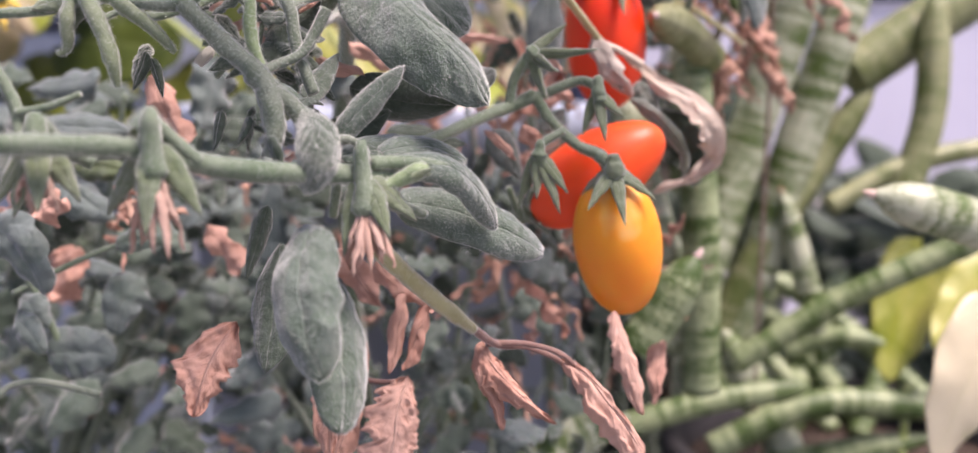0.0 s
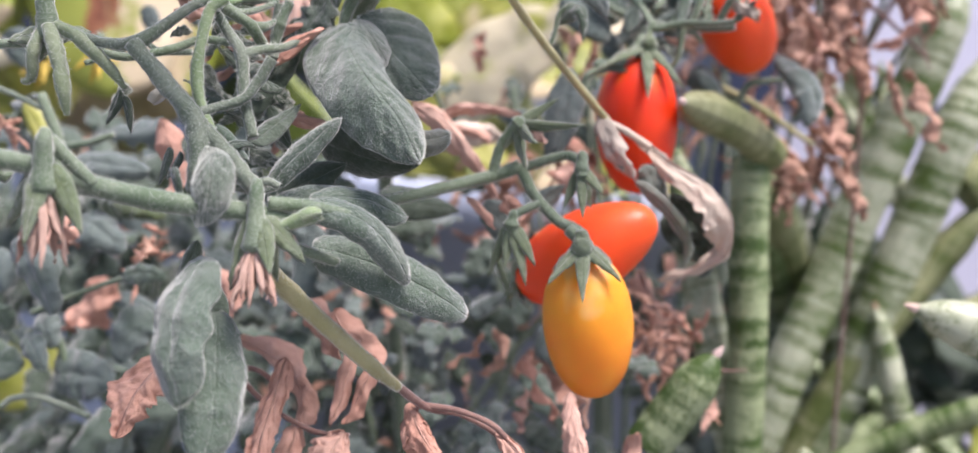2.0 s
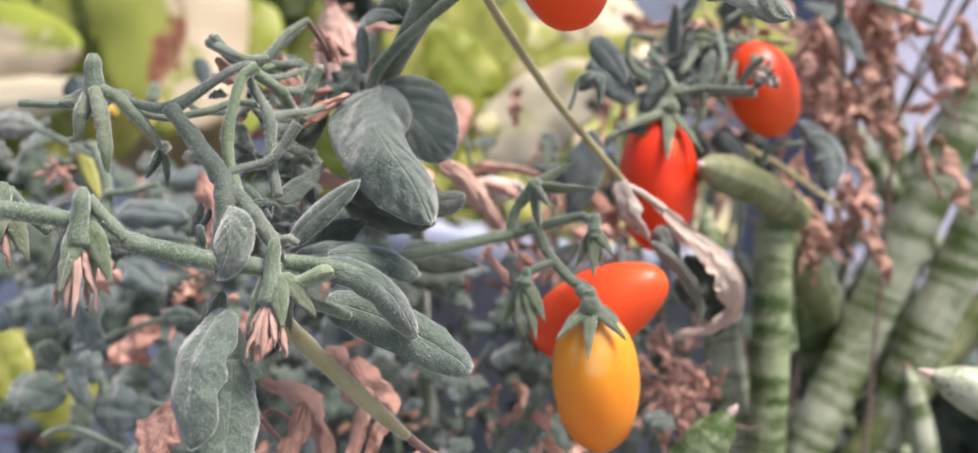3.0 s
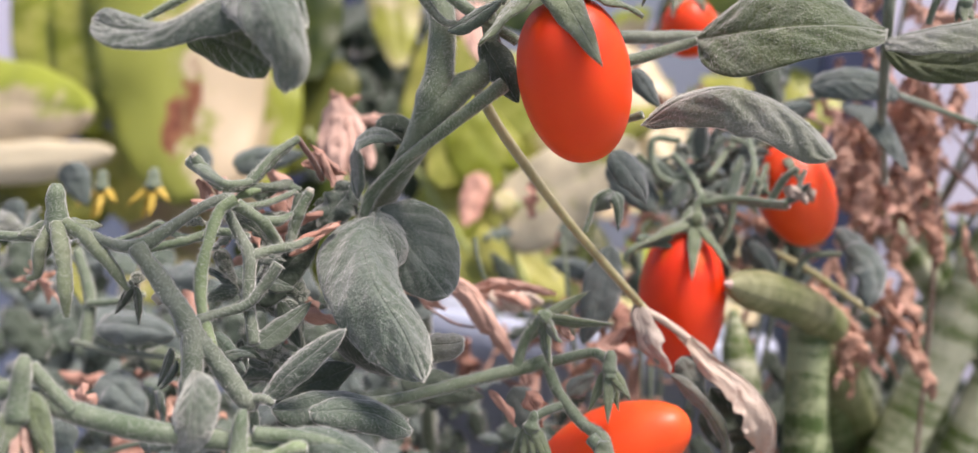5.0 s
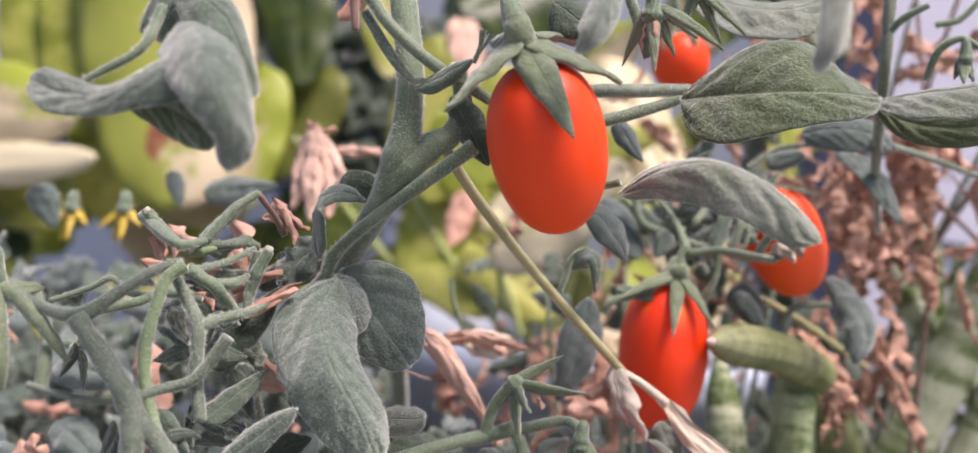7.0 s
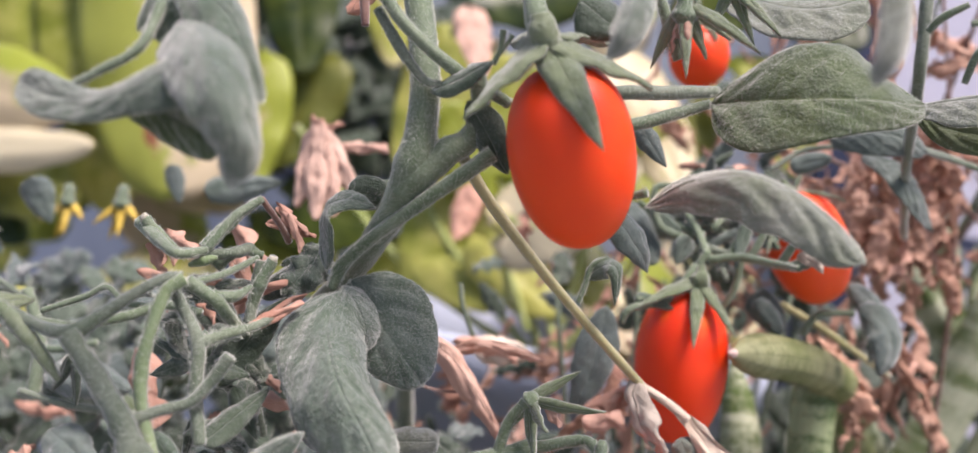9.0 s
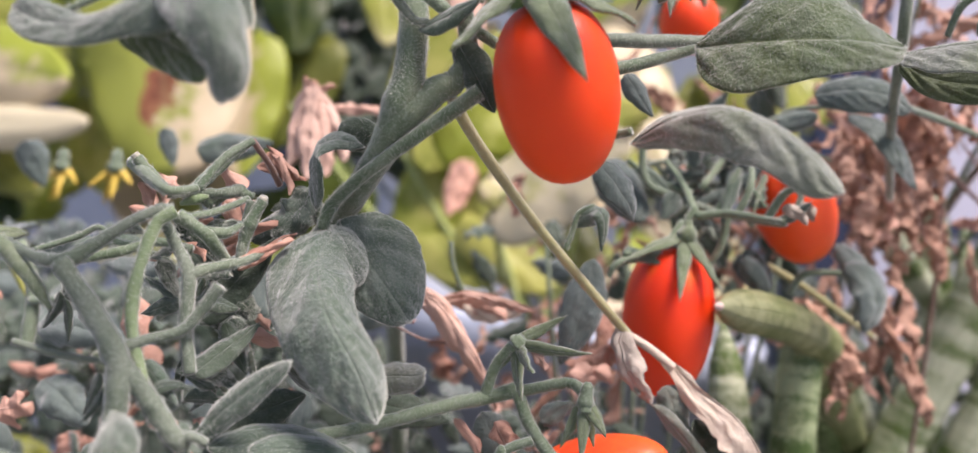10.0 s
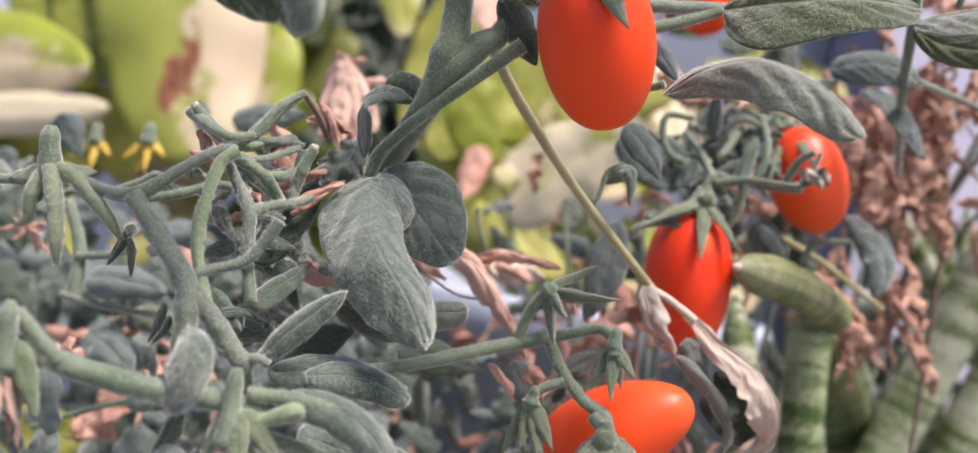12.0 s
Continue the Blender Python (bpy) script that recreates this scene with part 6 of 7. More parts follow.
tomato((0.0138, 0.3323, 0.5776), (0.0548, 0.3260, 0.6043), 27, M_CORAL, "orange-red plum tomato lying sideways on the truss", [(0.0062, 0.3285, 0.5866), (0.0104, 0.3322, 0.5770), (0.0140, 0.3323, 0.5776)], [(0.0189, 0.3238, 0.5890), (0.0114, 0.3313, 0.5700), (0.0189, 0.3215, 0.5724)], 3.6, (1.2, 1.4), point=0.3)
tomato((0.0358, 0.3028, 0.5920), (0.0423, 0.3089, 0.5501), 26.5, M_YELLOW, "ripening yellow-orange plum tomato with pale shoulders", [(0.0316, 0.2993, 0.5990), (0.0352, 0.2978, 0.5964), (0.0365, 0.2969, 0.5930)], [(0.0384, 0.2863, 0.5801), (0.0280, 0.2897, 0.5839), (0.0480, 0.2936, 0.5864), (0.0272, 0.3040, 0.5868), (0.0450, 0.3074, 0.5882)], 4.6, (1.9, 2.2), heart=(0.0365, 0.2959, 0.5940))
tomato((0.0248, 0.4670, 0.7615), (0.0288, 0.4685, 0.7371), 24, M_ORANGE, "orange tomato half hidden behind the leaves", [(0.0219, 0.4660, 0.7743), (0.0234, 0.4665, 0.7666), (0.0249, 0.4670, 0.7610)], [(0.0207, 0.4556, 0.7507), (0.0329, 0.4590, 0.7525)])

# the knot of stalks and calyces above the second fruit
for pts in ([(0.0472, 0.3915, 0.6707), (0.0573, 0.3891, 0.6730), (0.0694, 0.3821, 0.6727), (0.0751, 0.3734, 0.6724)], [(0.0434, 0.3905, 0.6680), (0.0379, 0.3839, 0.6575), (0.0276, 0.3759, 0.6550)], [(0.0472, 0.3915, 0.6707), (0.0411, 0.4001, 0.6802), (0.0328, 0.4080, 0.6887)],
            [(0.0532, 0.3932, 0.6716), (0.0561, 0.3939, 0.6816), (0.0583, 0.3944, 0.6884)], [(0.0695, 0.3873, 0.6729), (0.0733, 0.3831, 0.6811), (0.0776, 0.3791, 0.6844)], [(0.0571, 0.3943, 0.6732), (0.0565, 0.3943, 0.6624), (0.0525, 0.3933, 0.6533)], [(0.0435, 0.4008, 0.6783), (0.0294, 0.4072, 0.6814), (0.0200, 0.4045, 0.6868)]):
    stem(plant, pts, [1.5, 1.3, 1.0], M_STEM)
for a, b, w in (((0.0405, 0.3844, 0.6769), (0.0376, 0.3837, 0.6676), 8), ((0.0583, 0.3944, 0.6884), (0.0558, 0.3888, 0.6686), 6), ((0.0751, 0.3734, 0.6724), (0.0816, 0.3699, 0.6794), 4), ((0.0275, 0.3759, 0.6560), (0.0399, 0.3794, 0.6536), 5), ((0.0257, 0.3957, 0.6845), (0.0373, 0.3990, 0.6774), 6), ((0.0436, 0.4110, 0.6902), (0.0513, 0.4130, 0.6982), 6)):
    leaf(plant, a, b, w, FRONT, M_LEAF, curl=1.0)
dry(plant, (0.0742, 0.3658, 0.6773), (0.0814, 0.3679, 0.6725), 5, FRONT, M_DRY_PALE)
leaf(plant, (0.0640, 0.4172, 0.6592), (0.0740, 0.4201, 0.6493), 11, FRONT, M_LEAF_BLUE, curl=1.2, peak=0.9, blunt=0.4)
leaf(plant, (0.0944, 0.4411, 0.6695), (0.1048, 0.4340, 0.6433), 12, FRONT + Vector((0.6, 0, 0)), M_LEAF_BLUE, bulge=(0.008, 0, 0.002), curl=0.9, blunt=0.5)
stem(plant, [(0.0722, 0.4507, 0.6580), (0.0897, 0.4557, 0.6507), (0.1163, 0.4737, 0.6367)], [1.4, 1.4, 1.0], M_STEM_TAN)

# small stalks and leaf scraps crowding the knot
knot = random.Random(17)
for k in range(64):
    a = Vector((0.0300, 0.4127, 0.6874)).lerp(Vector((0.0547, 0.4135, 0.6767)), knot.random()) + Vector((knot.gauss(0, 0.007), knot.uniform(-0.004, 0.03), knot.gauss(0.004, 0.008)))
    d = Vector((knot.gauss(0.2, 1), knot.gauss(0, 0.4), knot.gauss(0, 0.8))).normalized()
    long = knot.uniform(0.008, 0.020)
    if k % 3 == 0:
        stem(plant, [a, a + d * long * 0.5 + Vector((0, 0, 0.002)), a + d * long], [0.9, 1.1, 0.8], knot.choice((M_STEM, M_STEM_GREY)), seg=8)
    elif k % 5 == 0:
        dry(plant, a, a + d * long, knot.uniform(3, 7), FRONT, curl=1.6, nu=18, nv=8)
    else:
        leaf(plant, a, a + d * long, knot.uniform(4, 9), FRONT + Vector((knot.gauss(0, 0.6), 0, knot.gauss(0.3, 0.5))), knot.choice((M_LEAF, M_LEAF_BLUE, M_LEAF_BLUE)), curl=knot.uniform(0.5, 1.4), nu=14, nv=8, wave=0.2)
leaf(plant, (0.0133, 0.3982, 0.6850), (0.0302, 0.3969, 0.6665), 17, FRONT + Vector((0.3, 0, 0)), M_LEAF_BLUE, curl=0.7, peak=0.7, blunt=0.5, quilt=0.03, nu=20, seed=70.0)
leaf(plant, (0.0978, 0.4291, 0.6631), (0.1068, 0.4205, 0.6409), 17, FRONT + Vector((0.4, 0, 0)), M_LEAF_BLUE, bulge=(0.007, -0.002, 0.003), curl=1.0, peak=0.8, blunt=0.5, quilt=0.03, nu=24, seed=72.0)
leaf(plant, (0.0623, 0.4253, 0.6610), (0.0747, 0.4282, 0.6495), 13, FRONT, M_LEAF_BLUE, curl=0.9, peak=0.8, blunt=0.4, quilt=0.03, seed=73.0)
leaf(plant, (0.0435, 0.4006, 0.6863), (0.0433, 0.3906, 0.7048), 7, FRONT, M_LEAF_BLUE, curl=1.0, seed=74.0)
stem(plant, [(0.0459, 0.4009, 0.6743), (0.0569, 0.3985, 0.6729), (0.0710, 0.3917, 0.6726), (0.0755, 0.3897, 0.6731)], [1.6, 1.4, 1.5, 1.7], M_STEM_GREY, rough=0.3)
stem(plant, [(0.0722, 0.3909, 0.6726), (0.0773, 0.3882, 0.6772), (0.0798, 0.3890, 0.6856)], [1.1, 0.9, 0.8], M_STEM_GREY)
dry(plant, (0.0788, 0.3834, 0.6794), (0.0842, 0.3847, 0.6749), 5, FRONT, M_DRY_PALE, crumple=0.35)
for pts in ([(0.0387, 0.3992, 0.6760), (0.0288, 0.3968, 0.6798), (0.0263, 0.3964, 0.6917), (0.0357, 0.3988, 0.6927)], [(0.0595, 0.3940, 0.6720), (0.0628, 0.3950, 0.6843), (0.0588, 0.4046, 0.6977)], [(0.0386, 0.3833, 0.6561), (0.0271, 0.3752, 0.6520), (0.0243, 0.3744, 0.6470)], [(0.0810, 0.4297, 0.6490), (0.0851, 0.4309, 0.6571), (0.0972, 0.4340, 0.6597)]):
    stem(plant, pts, [1.5, 1.3, 1.1], M_STEM)



# ---- spear-leaved succulent on the right ----
succulent = thing("snake_plant", (0.24, 0.62, 0.375), "cylindrical snake plant with banded grey-green spear leaves in a pot", "plant")
spear(succulent, [(0.0980, 0.4645, 0.6308), (0.0861, 0.4411, 0.6378), (0.0720, 0.4067, 0.6418), (0.0597, 0.3749, 0.6437)], 15.5, M_SPEAR_TIP, skin=M_SPEAR_DULL)
spear(succulent, [(0.0985, 0.4615, 0.4784), (0.0952, 0.4570, 0.5503), (0.0913, 0.4581, 0.6014), (0.0896, 0.4625, 0.6354)], 17, None, 0.35, skin=M_SPEAR_DARK)
spear(succulent, [(0.1036, 0.4833, 0.4725), (0.0864, 0.4750, 0.5290), (0.0736, 0.4778, 0.5697), (0.0582, 0.4855, 0.6314)], 17)
spear(succulent, [(0.1659, 0.6600, 0.5061), (0.1361, 0.6300, 0.5736), (0.1085, 0.5600, 0.6157), (0.0896, 0.4833, 0.6377)], 17)
spear(succulent, [(0.1410, 0.6600, 0.5211), (0.1217, 0.6200, 0.5580), (0.1032, 0.5500, 0.6020)], 17, M_SPEAR_BROWN, skin=M_SPEAR_DARK)
spear(succulent, [(0.1101, 0.5850, 0.4627), (0.1273, 0.5900, 0.5201), (0.1495, 0.6000, 0.5829), (0.1703, 0.6000, 0.6459), (0.1895, 0.6000, 0.7041), (0.1970, 0.6050, 0.7377)], 26)
spear(succulent, [(0.1500, 0.6150, 0.4650), (0.1745, 0.6150, 0.5512), (0.1890, 0.6150, 0.5970), (0.2030, 0.6150, 0.6421), (0.2230, 0.6200, 0.7030)], 27)
spear(succulent, [(0.1347, 0.6100, 0.4638), (0.1596, 0.6100, 0.5144), (0.1830, 0.6150, 0.5490), (0.2035, 0.6200, 0.5795), (0.2311, 0.6200, 0.6215)], 19, skin=M_SPEAR_DULL)
spear(succulent, [(0.1271, 0.6650, 0.4986), (0.1565, 0.6650, 0.5342), (0.1792, 0.6650, 0.5652)], 13, skin=M_SPEAR_DARK)
spear(succulent, [(0.2035, 0.6000, 0.4547), (0.1891, 0.6000, 0.5003), (0.1782, 0.6000, 0.5366), (0.1718, 0.6000, 0.5564)], 15, M_SPEAR_BROWN, 3.0)
spear(succulent, [(0.2652, 0.4230, 0.5403), (0.2156, 0.4102, 0.5568), (0.1787, 0.3967, 0.5687), (0.1473, 0.3919, 0.5775)], 19.5, M_SPEAR_TIP)
spear(succulent, [(0.0578, 0.3903, 0.5170), (0.0717, 0.3891, 0.5398), (0.0798, 0.3883, 0.5537)], 18, M_SPEAR_TIP, skin=M_SPEAR_DARK)
spear(succulent, [(0.2163, 0.6681, 0.5805), (0.1838, 0.6507, 0.6263), (0.1458, 0.6317, 0.6662), (0.1205, 0.6157, 0.6952)], 16)
spear(succulent, [(0.1707, 0.6563, 0.5604), (0.1636, 0.6460, 0.6464), (0.1477, 0.6332, 0.7140)], 16)
spear(succulent, [(0.1798, 0.6391, 0.6149), (0.1741, 0.6437, 0.6585), (0.1700, 0.6487, 0.6974)], 9, None, 2.5)
spear(succulent, [(0.1346, 0.5443, 0.4690), (0.1823, 0.5387, 0.5015), (0.2249, 0.5319, 0.5247), (0.2690, 0.5250, 0.5472)], 14, skin=M_SPEAR_DARK)
spear(succulent, [(0.1297, 0.5761, 0.4077), (0.1879, 0.5796, 0.4330), (0.2535, 0.5796, 0.4330), (0.3118, 0.5801, 0.4366)], 17, skin=M_SPEAR_DARK)
spear(succulent, [(0.1791, 0.6036, 0.4603), (0.2059, 0.5949, 0.4702), (0.2316, 0.5847, 0.4691)], 13, skin=M_SPEAR_DARK)
spear(succulent, [(0.1989, 0.5958, 0.5484), (0.2389, 0.5989, 0.5700), (0.2826, 0.6004, 0.5809), (0.3336, 0.6009, 0.5845)], 12, skin=M_SPEAR_DULL)
spear(succulent, [(0.2168, 0.6267, 0.6243), (0.2507, 0.6298, 0.6466), (0.2921, 0.6335, 0.6727), (0.3297, 0.6361, 0.6914)], 32, skin=M_SPEAR_DULL)
spear(succulent, [(0.2389, 0.5958, 0.5484), (0.2571, 0.6034, 0.6025), (0.2608, 0.6136, 0.6746)], 19, skin=M_SPEAR_DULL)
spear(succulent, [(0.0143, 0.4018, 0.4613), (0.0372, 0.4040, 0.4765), (0.0576, 0.4050, 0.4840)], 17)
spear(succulent, [(0.0666, 0.5391, 0.4320), (0.1244, 0.5414, 0.4488), (0.1754, 0.5424, 0.4556)], 14, skin=M_SPEAR_DARK)
spear(succulent, [(0.1039, 0.5911, 0.3708), (0.1490, 0.5932, 0.3858), (0.2608, 0.5771, 0.4150)], 17, skin=M_SPEAR_DARK)

spear(succulent, [(0.2097, 0.6000, 0.3429), (0.1814, 0.6000, 0.3965), (0.1583, 0.6000, 0.4381), (0.1403, 0.6000, 0.4728)], 23)
spear(succulent, [(0.0967, 0.5000, 0.6212), (0.1096, 0.5500, 0.6030), (0.1266, 0.6100, 0.5741), (0.1452, 0.6600, 0.5333)], 20, skin=M_SPEAR_DULL)
spear(succulent, [(0.1021, 0.5300, 0.5649), (0.0974, 0.5300, 0.5895), (0.0991, 0.5350, 0.6147)], 15, skin=M_SPEAR_DARK)

# filler spears at the back, dark-skinned to stand in for shaded gaps
rng = random.Random(3)
for k in range(7):
    foot = Vector((0.24 + rng.gauss(0, 0.05), 0.68 + 0.06 * rng.random(), 0.375))
    tip = Vector((0.10 + 0.045 * k + rng.gauss(0, 0.02), 0.76 + 0.10 * rng.random(), rng.uniform(0.40, 0.50)))
    spear(succulent, [foot, foot.lerp(tip, 0.5) + Vector((0, 0.01, 0.02)), tip], rng.uniform(13, 17), skin=M_SPEAR_DARK)

# ---- variegated pothos ----
pothos = thing("pothos_plant", (-0.07, 0.745, 0.58), "golden pothos with lime, cream and brown-edged leaves in a pot", "plant")


def pothos_leaf(base, tip, width_mm, face, material, **shape):
    shape = {"curl": 0.35, "peak": 0.55, "blunt": 0.55, "heart": 0.22, "nu": 24, "nv": 14, "wave": 0.05, "thick": 0.0005, "lobes": 0.0, "crumple": 0.02, "quilt": 0.012, "crease": 0.05, **shape}
    return leaf(pothos, base, tip, width_mm, face, material, **shape)


pothos_leaf((-0.0856, 0.6600, 0.6731), (-0.0128, 0.6400, 0.7166), 71, FRONT + UP * 0.55, M_POTHOS_WHITE, heart=0.3, label="cream-white pothos leaf with a lime rim")
pothos_leaf((-0.0885, 0.6620, 0.6752), (-0.1047, 0.6600, 0.6778), 27, FRONT + UP * 0.55, M_POTHOS_CREAM, curl=0.8)
pothos_leaf((-0.1140, 0.7000, 0.6991), (-0.1496, 0.6800, 0.7418), 57, FRONT + UP * 0.55, M_POTHOS_LIME)
pothos_leaf((-0.0820, 0.7300, 0.7238), (0.0006, 0.7100, 0.7524), 38, FRONT + UP * 0.55, M_POTHOS_LIME, curl=0.6)
pothos_leaf((-0.4325, 0.7400, 0.8868), (-0.3580, 0.7200, 0.6498), 142, FRONT + UP * 0.55, M_POTHOS_BURNT, heart=0.05, peak=0.8, blunt=0.36, curl=0.5, label="cream pothos leaf with a scorched brown edge")
pothos_leaf((-0.6216, 0.7200, 0.7150), (-0.4420, 0.7000, 0.7088), 88, FRONT + UP * 0.15, M_POTHOS_HALF, blunt=0.55, peak=0.7, curl=0.6)
pothos_leaf((-0.5784, 0.7000, 0.6597), (-0.4055, 0.6800, 0.6801), 46, FRONT + UP * 0.35, M_POTHOS_WHITE, blunt=0.5, peak=0.75, curl=0.9)
pothos_leaf((-0.3315, 0.8600, 0.7802), (-0.3520, 0.8400, 0.6830), 76, FRONT + UP * 0.2, M_POTHOS_OLIVE, blunt=0.5)
pothos_leaf((-0.5088, 0.8000, 0.9006), (-0.4609, 0.7800, 0.7039), 79, FRONT + UP * 0.55, M_POTHOS_LIME, blunt=0.4)
pothos_leaf((-0.0334, 0.7400, 0.7674), (0.0117, 0.7200, 0.7030), 52, FRONT + UP * 0.55, M_POTHOS_CREAM)
pothos_leaf((-0.1632, 0.7500, 0.6400), (-0.1016, 0.7300, 0.6140), 52, FRONT + UP * 0.55, M_POTHOS_LIME)
pothos_leaf((-0.5983, 0.7600, 0.6350), (-0.4982, 0.7400, 0.5960), 53, FRONT + UP * 0.55, M_POTHOS_GREEN)
# dark leaf placed where the gap is deep in shade
pothos_leaf((-0.3676, 0.8600, 0.8769), (-0.3319, 0.8400, 0.7675), 74, FRONT + UP * 0.1, M_POTHOS_GREEN, blunt=0.5)
pothos_leaf((-0.2462, 0.7800, 0.8615), (-0.2200, 0.7600, 0.7712), 46, FRONT + UP * 0.55, M_POTHOS_CREAM)
pothos_leaf((-0.1927, 0.8000, 0.8032), (-0.2119, 0.7800, 0.7008), 56, FRONT + UP * 0.55, M_POTHOS_LIME)
pothos_leaf((-0.1284, 0.7600, 0.7681), (-0.1751, 0.7400, 0.6848), 75, FRONT + UP * 0.55, M_POTHOS_LIME, heart=0.3)
pothos_leaf((-0.1271, 0.7800, 0.7057), (-0.1752, 0.7600, 0.6209), 82, FRONT + UP * 0.55, M_POTHOS_LIME)
pothos_leaf((-0.1225, 0.7400, 0.6565), (-0.0611, 0.7200, 0.6157), 56, FRONT + UP * 0.5, M_POTHOS_LIME, curl=0.7)
pothos_leaf((-0.0794, 0.7700, 0.6652), (-0.0321, 0.7500, 0.6229), 49, FRONT + UP * 0.55, M_POTHOS_OLIVE)
pothos_leaf((-0.0694, 0.8000, 0.7978), (-0.0057, 0.7800, 0.7370), 70, FRONT + UP * 0.55, M_POTHOS_CREAM)
pothos_leaf((-0.3693, 0.8200, 0.7669), (-0.3493, 0.8000, 0.6550), 72, FRONT + UP * 0.55, M_POTHOS_HALF)
pothos_leaf((-0.4904, 0.8000, 0.6991), (-0.4500, 0.7800, 0.6273), 65, FRONT + UP * 0.55, M_POTHOS_LIME)
pothos_leaf((-0.1222, 0.6200, 0.7898), (-0.1020, 0.6000, 0.7498), 21, FRONT + UP * 0.55, M_PINK, crumple=0.15)
pothos_leaf((-0.1155, 0.6600, 0.6890), (-0.1161, 0.6400, 0.6554), 23, FRONT + UP * 0.55, M_DRY, crumple=0.2, curl=1.2)
pothos_leaf((-0.5854, 0.8000, 0.8302), (-0.5412, 0.7800, 0.6936), 70, FRONT + UP * 0.55, M_POTHOS_LIME)
pothos_leaf((-0.5676, 0.7400, 0.6536), (-0.4686, 0.7200, 0.6212), 52, FRONT + UP * 0.55, M_POTHOS_OLIVE)
pothos_leaf((-0.4392, 0.6200, 0.4805), (-0.3503, 0.6000, 0.4610), 54, FRONT + UP * 0.55, M_POTHOS_LIME, heart=0.3)
pothos_leaf((-0.1637, 0.7600, 0.6887), (-0.1743, 0.7400, 0.6139), 53, FRONT + UP * 0.55, M_POTHOS_LIME)
for pts in ([(-0.0871, 0.6600, 0.6751), (-0.0925, 0.6700, 0.6545), (-0.0884, 0.6900, 0.6215)], [(-0.1128, 0.7200, 0.6568), (-0.0944, 0.7200, 0.6293), (-0.0806, 0.7200, 0.6014)], [(-0.0844, 0.7400, 0.6492), (-0.0734, 0.7300, 0.6243), (-0.0628, 0.7200, 0.6003)]):
    stem(pothos, pts, [2.4, 2.4, 2.4], M_POTHOS_STEM)
pothos_leaf((-0.2612, 0.4857, 0.4890), (-0.2895, 0.4687, 0.5078), 44, FRONT + UP * 0.55, M_POTHOS_LIME)
pothos_leaf((0.2619, 0.6115, 0.5162), (0.2316, 0.5816, 0.4474), 46, FRONT + UP * 0.3, M_POTHOS_LIME)
pothos_leaf((0.2972, 0.5908, 0.5123), (0.2521, 0.5647, 0.4706), 42, FRONT + UP * 0.5, M_POTHOS_LIME)
pothos_leaf((0.2328, 0.4596, 0.5131), (0.1956, 0.4313, 0.4554), 42, FRONT, M_POTHOS_WHITE)
pothos_leaf((-0.0166, 0.6016, 0.4454), (-0.0160, 0.5766, 0.4113), 36, FRONT, M_POTHOS_GREEN)
pothos_leaf((-0.5455, 0.8000, 0.8260), (-0.5030, 0.7800, 0.6936), 61, FRONT + UP * 0.55, M_POTHOS_LIME, blunt=0.4)
rng = random.Random(5)
for k in range(52):
    p = Vector((-0.68 + 0.0145 * k + rng.gauss(0, 0.02), 0.88 + 0.12 * rng.random(), 0.58 + 0.36 * ((k * 0.618) % 1)))
    d = Vector((rng.gauss(0, 1.0), -0.25, rng.uniform(-1.1, 0.25))).normalized()
    long = rng.uniform(0.07, 0.105)
    if -0.44 < p.x < -0.20 and p.z > 0.66:
        continue
    pothos_leaf(p, p + d * long, long * rng.uniform(850, 1050), FRONT + Vector((rng.gauss(0, 0.4), 0, rng.gauss(0.5, 0.3))), rng.choice((M_POTHOS_LIME, M_POTHOS_LIME, M_POTHOS_HALF, M_POTHOS_CREAM, M_POTHOS_OLIVE, M_POTHOS_GREEN, M_POTHOS_GREEN)), blunt=0.42, curl=rng.uniform(0.1, 0.5), heart=0.28)
stem(pothos, [(0.2444, 0.5811, 0.4438), (0.2426, 0.5781, 0.4222), (0.2389, 0.5740, 0.3933)], [2.4, 2.4, 2.4], M_POTHOS_STEM)
for x, y, z in ((-0.12, 0.74, 0.70), (-0.2, 0.76, 0.70), (-0.3, 0.78, 0.72), (-0.05, 0.75, 0.72), (0.0, 0.72, 0.70)):
    stem(pothos, [(-0.07, 0.745, 0.575), ((x - 0.07) / 2, 0.75, 0.63), (x, y, z)], [3, 2.6, 2.2], M_POTHOS_STEM)

# ---- bushy tomato plants behind on the left ----
rng = random.Random(7)
KINDS = []
for k in range(14):
    me = blade_mesh((0, 0, 0), (0, 0, 0.02), rng.uniform(0.009, 0.0135), (0, -1, 0), bulge=(0, -rng.uniform(0, 0.003), 0), curl=rng.uniform(0.4, 1.5), peak=rng.uniform(0.55, 0.8), blunt=rng.uniform(0.5, 0.75), nu=16, nv=8, wave=rng.uniform(0.1, 0.35), seed=k * 2.3, lobes=0.2, crumple=0.1, quilt=0.03)
    KINDS.append(me)
    # mostly dark skins: the shade low in the bushes is in the colour
    for m in (rng.choice((M_LEAF_BLUE, M_LEAF_DARK_SHADE, M_LEAF_DARK_SHADE, M_LEAF)), M_UNDER):
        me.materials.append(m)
CRISPS = []
